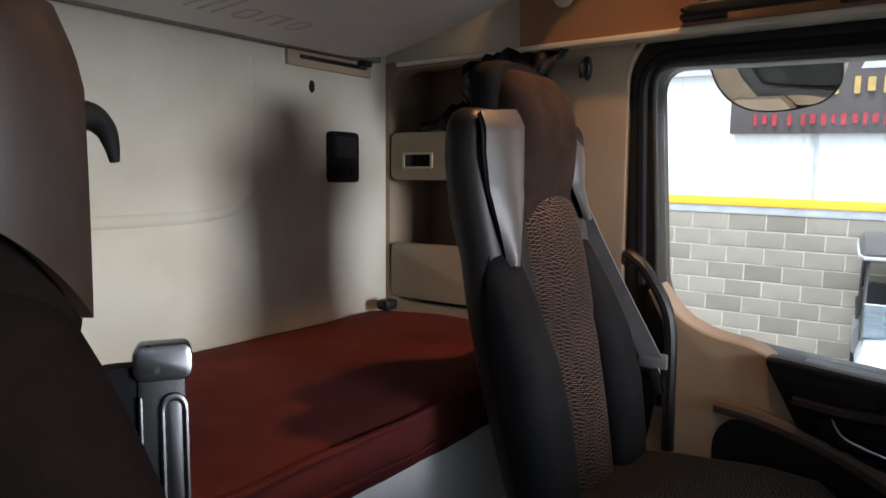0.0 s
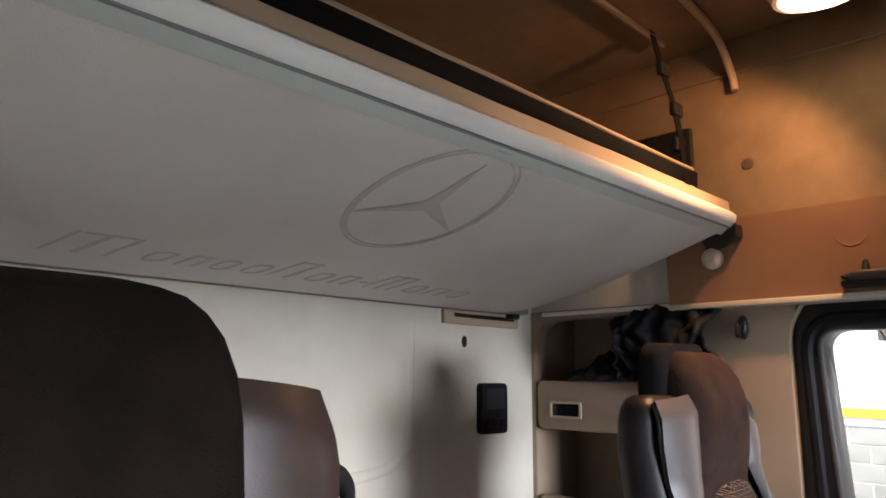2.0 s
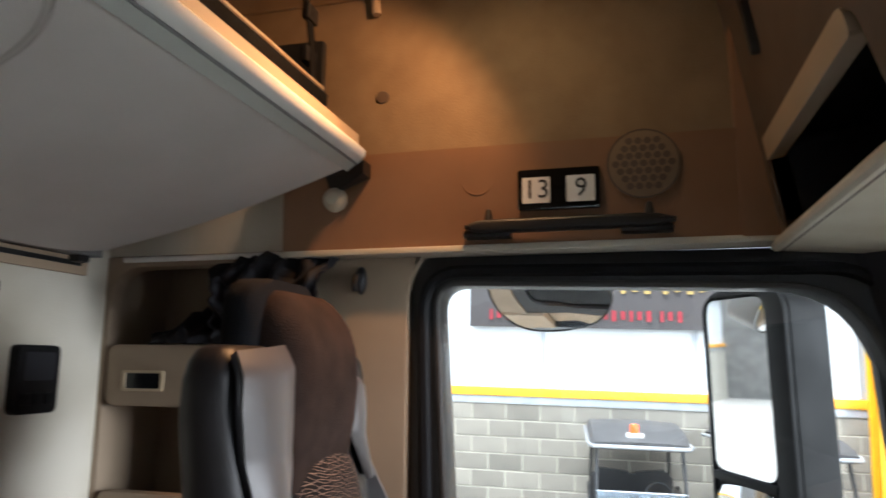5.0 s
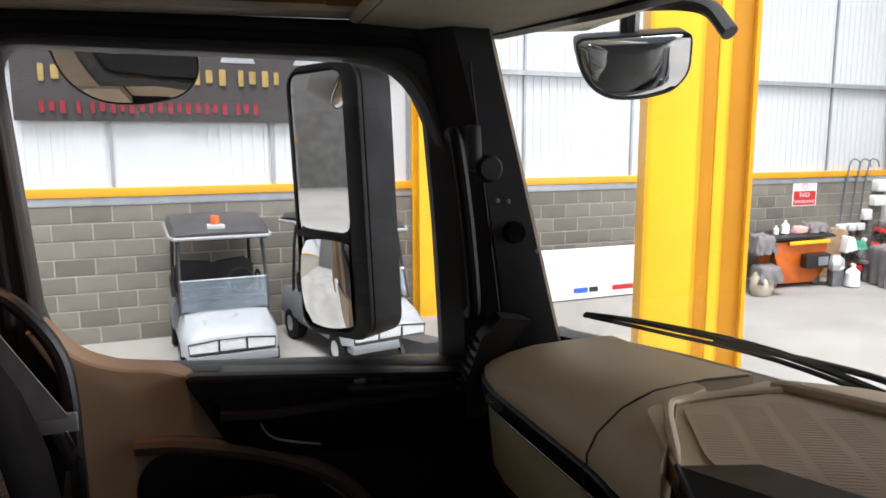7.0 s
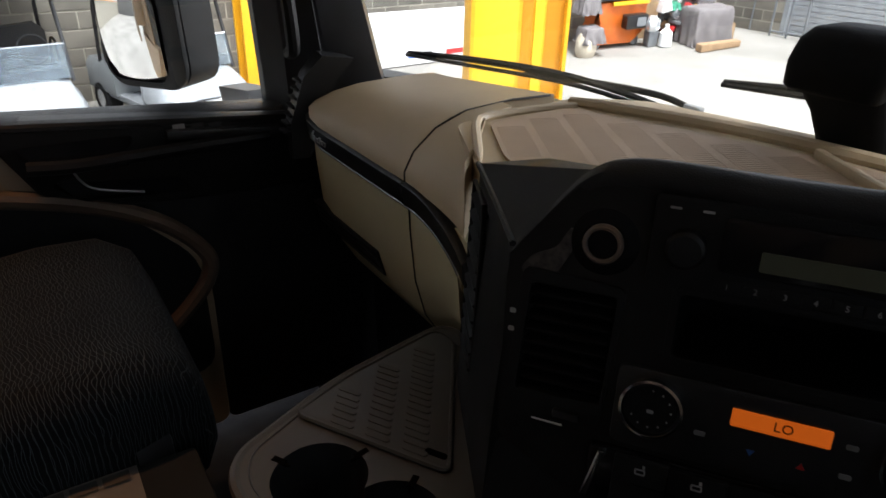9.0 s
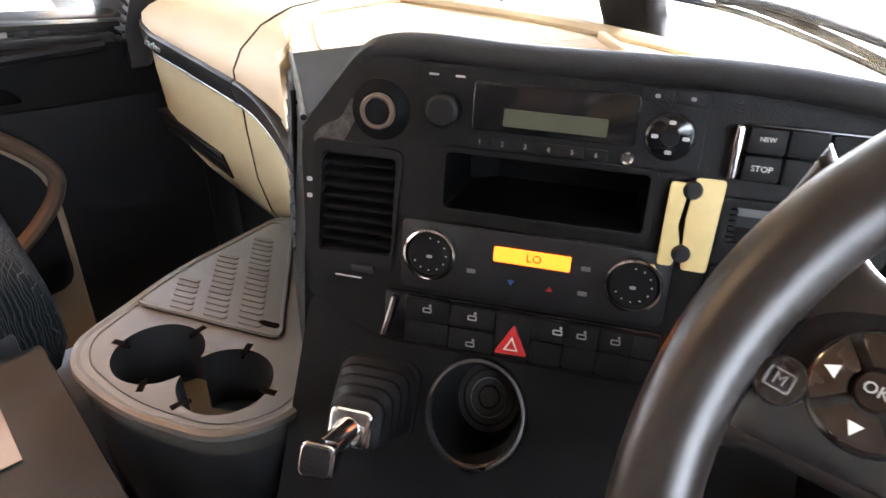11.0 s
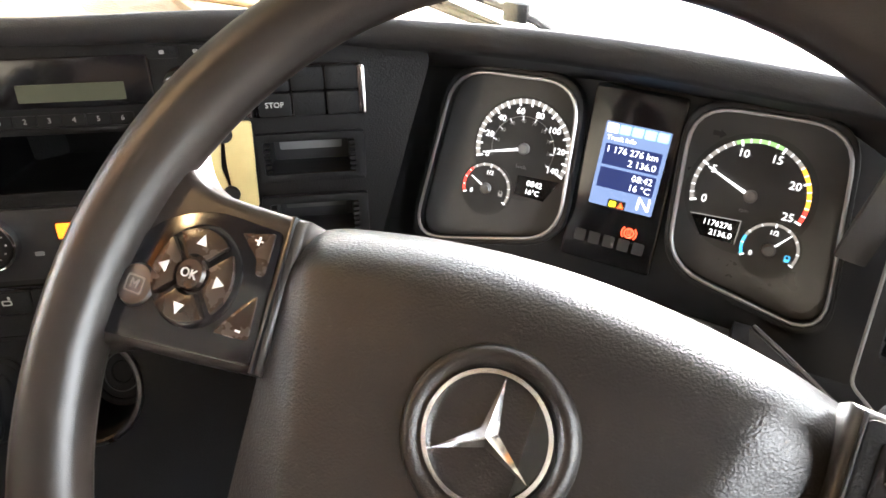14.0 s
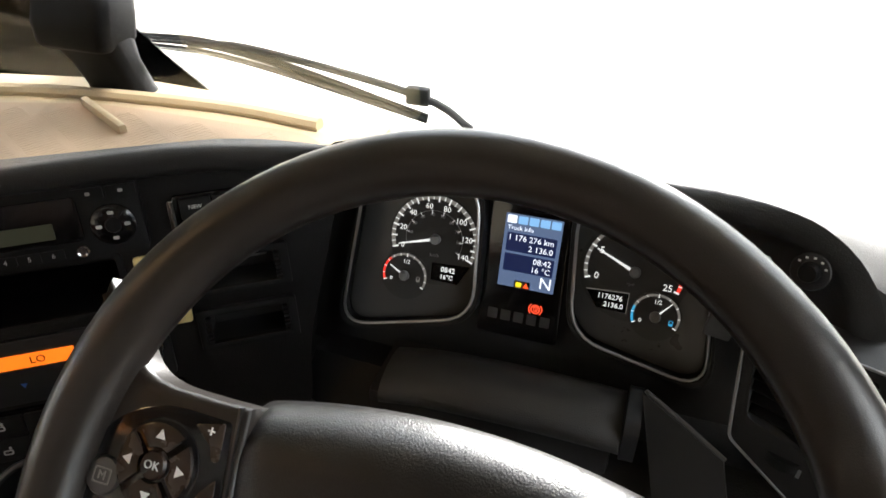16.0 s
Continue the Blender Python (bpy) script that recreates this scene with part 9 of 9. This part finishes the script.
for x in (7.35, 8.2):
    part("wheel", moved(lathe([(0.0, -0.05), (0.08, -0.05), (0.10, -0.03), (0.10, 0.03), (0.08, 0.05), (0.0, 0.05)], 18), PILE @ Matrix.Translation((x, 0.10, 0.72))), CARTG, om)
draped("grey_cloth", "grey cloth hanging over the shelf end", "cloth", CLOTHG, 7.12, 0.72, 0.30, 0.34, 1.0, 3, 0.68, "grey cloths")
draped("grey_cloth", "grey cloth thrown over a pale sack", "cloth", CLOTHG, 7.10, 0.95, 0.34, 0.36, 0.50, 8, 0.22, "grey cloths")
solo("pale_sack", moved(lathe([(0.0, 0.42), (0.13, 0.40), (0.19, 0.28), (0.20, 0.12), (0.16, 0.0), (0.0, 0.0)], 18), PILE @ Matrix.Translation((7.02, 0.0, 0.98)) @ Matrix.Rotation(radians(-90), 4, "X")), PALEBAG, "pale lumpy sack on the floor", "sack")
draped("grey_cloth", "grey cloth crumpled on the black shelf", "cloth", CLOTHG, 8.28, 0.5, 0.34, 0.30, 1.12, 5, 0.955, "grey cloths")
solo("checked_cloth", plate(rpoly([(7.84, 0.953), (8.12, 0.953), (8.10, 1.07), (7.90, 1.08)], 0.03, 3), 0.40, 0.62, 0.03), material("red_check", (0.55, 0.16, 0.15), 0.9, second=(0.62, 0.50, 0.48), scale=22), "red and white checked cloth on the shelf", "cloth", m=PILE)
for x, y, z, s in ((7.68, 0.952, 0.5, 0.75), (7.50, 0.952, 0.5, 0.5), (8.70, 0.0, 1.10, 1.25)):
    solo("white_container", moved(lathe([(0.0, 0.34), (0.035, 0.34), (0.035, 0.28), (0.10, 0.22), (0.11, 0.02), (0.0, 0.0)], 18), PILE @ Matrix.Translation((x, y, z)) @ Matrix.Rotation(radians(-90), 4, "X") @ Matrix.Diagonal((s, s, s, 1))), PRINT, "white plastic canister" + (" on the floor" if y < 0.5 else " on the black shelf"), "canister", group="canisters")
hs = thing("white_hand_tool", "white and grey motor tool standing beside the orange machine", "power tool")
part("body", moved(lathe([(0.0, 0.16), (0.10, 0.14), (0.17, 0.06), (0.17, -0.06), (0.10, -0.14), (0.0, -0.16)], 20), PILE @ Matrix.Translation((8.45, 0.42, 0.95)) @ Matrix.Rotation(radians(60), 4, "Y")), LAMPG, hs)
part("head", plate(rpoly([(8.56, 0.62), (8.82, 0.66), (8.74, 0.90), (8.62, 0.93)], 0.03, 3), 0.85, 1.05, 0.02), PRINT, hs, "white upper part", m=PILE)
part("foot", plate(rrect(0.22, 0.30, 0.02, 3, 8.46, 0.15), 0.86, 1.04, 0.02), CARTG, hs, "grey foot", m=PILE)
part("neck", plate(rrect(0.08, 0.22, 0.02, 3, 8.62, 0.55), 0.90, 1.0, 0.01), BLACK, hs, m=PILE)
solo("cardboard_box", plate(rpoly([(8.32, 0.0), (9.05, 0.0), (9.08, 0.92), (8.75, 0.98), (8.36, 0.80)], 0.03, 3), 0.12, 0.42, 0.02), WOODM, "brown cardboard leaning on the wall", "cardboard", m=PILE)
scrap = thing("scrap_heap", "dark scrap parts and rags heaped by the wall", "scrap heap")
rng_ = random.Random(5)
for k in range(16):
    mt_ = rng_.choice((CARTG, BLACK, GALV, CARTG, CLOTHG, RED, WOODM))
    sx, sy, sz = rng_.uniform(0.10, 0.32), rng_.uniform(0.05, 0.16), rng_.uniform(0.10, 0.28)
    part("piece", moved(box(sx, sy, sz, 0.012), PILE @ Matrix.Translation((rng_.uniform(8.85, 9.35), 0.06 + 0.032 * k * rng_.uniform(0.7, 1.1), rng_.uniform(0.45, 0.85))) @ Matrix.Rotation(rng_.uniform(-0.6, 0.6), 4, "Z") @ Matrix.Rotation(rng_.uniform(0, 3), 4, "Y")), mt_, scrap)
draped("green_cloth", "small green cloth on the scrap", "cloth", GREENC, 9.02, 0.70, 0.26, 0.24, 0.74, 4, 0.60)
draped("covered_bench", "grey sheet draped over a low bench", "covered bench", CLOTHG, 9.62, 1.15, 0.92, 0.52, 0.70, 7)
draped("grey_cloth", "grey sheet hanging over piled things in the corner", "cloth", CLOTHG, 10.0, 0.42, 0.40, 0.44, 1.05, 12, 0.0, "grey cloths")
pile = thing("mixed_pile", "red, black and yellow odds and ends piled in the corner", "pile")
for k in range(14):
    mt_ = rng_.choice((RED, BLACK, CARTG, RED, YELLOWSTEEL, PRINT, CARTG))
    part("piece", moved(box(rng_.uniform(0.06, 0.22), rng_.uniform(0.05, 0.12), rng_.uniform(0.06, 0.2), 0.01), PILE @ Matrix.Translation((rng_.uniform(9.35, 9.95), 0.10 + 0.062 * k, rng_.uniform(0.45, 0.80))) @ Matrix.Rotation(rng_.uniform(-0.7, 0.7), 4, "Z")), mt_, pile)
solo("wooden_plank", plate(rpoly([(9.05, 0.012), (10.05, 0.012), (10.05, 0.13), (9.05, 0.15)], 0.012, 2), 1.62, 1.78, 0.01), WOODM, "raw wooden beam on the floor", "plank", m=PILE)
solo("timber_block", plate(rrect(0.16, 0.36, 0.02, 2, 10.18, 0.18), 1.15, 1.35, 0.01), WOODM, "brown timber block beside the bench", "timber", m=PILE)
# services on the wall
SERVICES = WALL @ Matrix.Translation((12.87, 1.58, 0)) @ Matrix.Diagonal((1.9, 1.3, 1, 1)) @ Matrix.Translation((-9.9, -1.58, 0))
el = thing("electric_panel", "pale grey electric boxes and conduit on the wall", "electric panel")
part("cabinet", plate(rrect(0.34, 0.62, 0.02, 3, 9.90, 1.27), 0.0, 0.18, 0.01), PRINT, el, m=SERVICES)
part("upper_box", plate(rrect(0.22, 0.17, 0.02, 3, 9.66, 1.62), 0.0, 0.14, 0.01), PRINT, el, m=SERVICES)
part("upper_box", plate(rrect(0.17, 0.16, 0.02, 3, 9.62, 1.40), 0.0, 0.12, 0.01), PRINT, el, m=SERVICES)
part("small_box", plate(rrect(0.12, 0.16, 0.02, 3, 9.47, 1.19), 0.0, 0.10, 0.01), PRINT, el, m=SERVICES)
part("lower_box", plate(rrect(0.14, 0.16, 0.03, 3, 9.72, 0.88), 0.0, 0.10, 0.01), PRINT, el, m=SERVICES)
part("conduit", moved(tube(smooth_path([(9.88, 1.56, 0.1), (9.89, 1.75, 0.1), (9.78, 1.95, 0.1), (9.76, 2.3, 0.1), (9.74, 3.0, 0.1), (9.72, 7.0, 0.1)], 5), 0.05, 8), SERVICES), GALV, el, "grey conduit")
for x, y0 in ((9.12, 1.06), (9.27, 1.06), (9.40, 1.06)):
    part("cable", moved(tube(smooth_path([(x, y0, 0.02), (x + 0.02, 1.5, 0.03), (x + 0.05, 1.98, 0.06), (x + 0.16, 2.0, 0.06), (x + 0.2, 1.9, 0.06)], 5), 0.011, 6), SERVICES), CARTG, el, "dark cable")
    part("socket", plate(rrect(0.10, 0.11, 0.01, 2, x, y0 - 0.05), 0.0, 0.08, 0.01), PRINT, el, m=SERVICES)
solo("yellow_notice", plate(rrect(0.20, 0.24, 0.01, 2, 1.13, 1.41), 0.0, 0.006), material("notice_yellow", (0.75, 0.68, 0.03), 0.5), "yellow notice on the end wall", "notice", m=END)
solo("wall_pipe", moved(tube([(0.93, 0.0, 0.04), (0.94, 1.0, 0.04), (1.0, 1.88, 0.04)], 0.018, 6), END), CARTG, "thin dark pipe on the end wall", "pipe")
cage = thing("steel_cage", "dark steel frame beside the shutter", "steel frame")
for x in (1.55, 1.90, 2.25):
    part("post", moved(tube([(x, 0.0, 0.3), (x, 1.30, 0.3)], 0.022, 6), END), CARTG, cage)
for y in (0.1, 1.28):
    part("rail", moved(tube([(1.55, y, 0.3), (2.25, y, 0.3)], 0.02, 6), END), CARTG, cage)
solo("red_container", moved(box(0.12, 0.3, 0.25, 0.02), TILT_OUT @ Matrix.Translation((-8.4, 2.0, G + 0.125))), RED, "red box behind the cart", "box")
solo("timber_offcut", moved(box(0.16, 0.16, 0.6, 0.01), TILT_OUT @ Matrix.Translation((-8.45, 2.85, G + 0.3))), WOODM, "brown timber offcut by the column", "timber")

# ---- outside the cab: mirrors and wipers ----
mr = thing("door_mirror", "tall black door mirror with two mirror glasses", "mirror", (-1.35, 0.12, 0.70))
MF = frame_of((-1.358, 0.058, 1.05), (0.82, 0.57, 0), (-0.155, -0.130, 1))
part("housing", plate(rrect(0.222, 0.625, 0.05, 5, 0.019, -0.0175), -0.10, -0.004, 0.012, 3), MIRRORSHELL, mr, "black shell", m=MF)
part("frame", plate(rrect(0.222, 0.625, 0.05, 5, 0.019, -0.0175), -0.004, 0.008, 0.004, hole=rrect(0.172, 0.597, 0.035, 5, -0.004, -0.0165)), MIRRORSHELL, mr, m=MF)
part("main_glass", plate(rpoly([(-0.086, -0.075), (0.080, -0.085), (0.080, 0.276), (-0.086, 0.276)], 0.03, 5), -0.004, 0.004), MIRROR, mr, "main mirror glass", m=MF)


def bulged(x0, x1, y0, y1, rise):
    """A glass that swells towards the viewer, with cut corners."""
    def fn(u, v):
        a, b = 2 * u - 1, 2 * v - 1
        k = 1 - 0.10 * (a * b) ** 2
        return Vector(((x0 + x1) / 2 + (x1 - x0) / 2 * a * k, (y0 + y1) / 2 + (y1 - y0) / 2 * b * k, rise * (1 - 0.5 * a * a - 0.5 * b * b)))
    return sheet(fn, 16, 16, -0.003)


part("wide_glass", bulged(-0.084, 0.078, -0.308, -0.100, 0.022), MIRROR, mr, "bulging wide-angle mirror glass", m=MF, sharp=80)
part("divider", plate(rpoly([(-0.088, -0.096), (0.083, -0.104), (0.083, -0.086), (-0.088, -0.078)], 0.004, 3), -0.004, 0.010, 0.003), MIRRORSHELL, mr, m=MF)
part("foot", loft([[(-1.28, 0.20, 0.72), (-1.20, 0.24, 0.72), (-1.20, 0.30, 0.72), (-1.28, 0.26, 0.72)], [(-1.22, 0.20, 0.60), (-1.12, 0.22, 0.60), (-1.12, 0.30, 0.60), (-1.22, 0.28, 0.60)]]), GREYP, mr, "grey mirror foot")
part("arm", tube([(-1.30, 0.20, 1.36), (-1.15, 0.22, 1.42)], 0.02, 8), BLACK, mr)


def bowl_mirror(label, m, w, h):
    t = thing("kerb_mirror", label, "mirror", tuple(m.translation))
    o = rpoly([(-w, h * 0.45), (-w * 0.84, -h * 0.48), (-w * 0.45, -h * 0.94), (w * 0.15, -h), (w * 0.75, -h * 0.82), (w, -h * 0.42), (w, h * 0.5)], [0.02, 0.04, 0.04, 0.05, 0.04, 0.03, 0.02], 4)

    def dome(k):
        return 0.010 * (1 - k * k)
    rings_m = [[(x * k, y * k, dome(k) + 0.004) for x, y in o] for k in (1.0, 0.8, 0.6, 0.4, 0.2, 0.05)]
    part("glass", loft([[(x, y, 0.0) for x, y in o]] + rings_m), MIRROR, t, "curved mirror glass", m=m, sharp=80)
    part("housing", plate([(x * 1.02, y * 1.02) for x, y in o], -0.07, -0.001, 0.01), GREYP if label[:5] == "kerb " else BLACK, t, m=m)
    part("edge", tube([m @ Vector((x, y, 0.004)) for x, y in o], 0.0022, 6, closed=True), BLACK, t, "black edge")
    part("stalk", tube([m @ Vector((0, h * 0.2, -0.05)), m @ Vector((0.0, h * 1.3, -0.05)), (Vector((-1.07, -0.33, 1.50)) if label[:5] == "kerb " else m @ Vector((0, h * 1.9, -0.05)))], 0.02, 8), BLACK, t)


bowl_mirror("kerb mirror above the passenger door window", frame_of((-1.33, -0.335, 1.352), (0.0, 1, 0.0), (0.62, 0, 1)), 0.140, 0.106)
bowl_mirror("front kerb mirror ahead of the windscreen", frame_of((-0.975, 0.62, 1.315), (0.42, 0.91, 0.0), (0.26, -0.12, 0.95)), 0.112, 0.085)
part_arm = thing("mirror_arm", "black arm that carries the front mirror", "mirror arm", (-0.95, 0.7, 1.38))
part("arm", tube(smooth_path([(-1.10, 0.60, 1.43), (-1.0, 0.68, 1.425), (-0.90, 0.73, 1.40), (-0.84, 0.74, 1.34)], 5), 0.016, 8), BLACK, part_arm)


def wiper(label, blade, arm_pts, clamp, clamp_mat):
    t = thing("wiper", label, "wiper", blade[-1], "windscreen wipers")
    path = smooth_path(blade, 5)
    part("blade", tube(path, 0.0045, 6), OUTBLACK, t, "black rubber blade")
    n = len(path)
    part("spine", tube([p + Vector((0, 0.004, 0.004 + 0.008 * math.sin(math.pi * k / (n - 1)))) for k, p in enumerate(path)], [0.0035 + 0.004 * math.sin(math.pi * k / (n - 1)) for k in range(n)], 6), OUTBLACK, t)
    part("arm", tube(smooth_path(arm_pts, 5), 0.0055, 8), OUTBLACK, t, "black wiper arm")
    part("clamp", moved(box(0.032, 0.014, 0.024, 0.004), Matrix.Translation(clamp)), clamp_mat, t, "clamp")


wiper("long black windscreen wiper resting low on the glass", [(-0.965, 0.505, 0.806), (-0.82, 0.57, 0.800), (-0.60, 0.64, 0.796), (-0.34, 0.675, 0.776)], [(-0.72, 0.62, 0.800), (-0.52, 0.665, 0.806), (-0.41, 0.68, 0.800), (-0.33, 0.69, 0.76)], (-0.385, 0.676, 0.793), GREYP)
wiper("second black windscreen wiper resting low on the glass", [(-0.36, 0.70, 0.838), (-0.11, 0.70, 0.853), (0.04, 0.70, 0.846), (0.30, 0.70, 0.797)], [(-0.05, 0.70, 0.862), (0.05, 0.70, 0.866), (0.288, 0.70, 0.830), (0.36, 0.705, 0.79)], (0.288, 0.70, 0.830), OUTBLACK)

# ---- blocks of the hall wall, laid in courses ----
def block_mesh():
    bm = plate(rrect(0.431, 0.1975, 0.006, 1), -0.02, 0.0, 0.004, 1)
    for f in bm.faces:
        f.smooth = False
    me = bpy.data.meshes.new("block")
    bm.to_mesh(me)
    bm.free()
    me.materials.append(BLOCKV)
    return me


BLOCKV = material("block_varied", (0.185, 0.168, 0.138), 0.9, second=(0.135, 0.124, 0.104), scale=2, grain=0.6, grain_scale=45)
nt_ = BLOCKV.node_tree
oi = nt_.nodes.new("ShaderNodeObjectInfo")
hv = nt_.nodes.new("ShaderNodeHueSaturation")
mrng = nt_.nodes.new("ShaderNodeMapRange")
mrng.inputs["To Min"].default_value, mrng.inputs["To Max"].default_value = 0.74, 1.20
nt_.links.new(oi.outputs["Random"], mrng.inputs["Value"])
nt_.links.new(mrng.outputs["Result"], hv.inputs["Value"])
bs = nt_.nodes["Principled BSDF"]
src_ = bs.inputs["Base Color"].links[0].from_socket
nt_.links.new(src_, hv.inputs["Color"])
nt_.links.new(hv.outputs["Color"], bs.inputs["Base Color"])
BM = block_mesh()
rest = []
for r in range(8):
    for c in range(-14, 30):
        x, y = 0.45 * c + (0.225 if r % 2 else 0), 0.108 + 0.2155 * r
        if x > 13.2:
            continue
        if -3.4 < x < 10.2:
            ob = new("block", BM)
            ob.parent = hall
            ob.matrix_basis = WALL @ Matrix.Translation((x, y, 0.001 * ((r * 7 + c * 3) % 4)))
        else:
            rest.append(plate(rrect(0.431, 0.1975, 0.006, 1, x, y), -0.02, 0.0))
tagged(part("blocks", join(*rest), BLOCKV, hall, m=WALL), kind="stuff")
for r in range(8):
    for c in range(4):
        if c == 3 and r % 2 == 0:
            continue
        ob = new("block", BM)
        ob.parent = endw
        ob.matrix_basis = END @ Matrix.Translation((0.24 + 0.45 * c - (0.225 if r % 2 else 0.0), 0.108 + 0.2155 * r, 0.0))
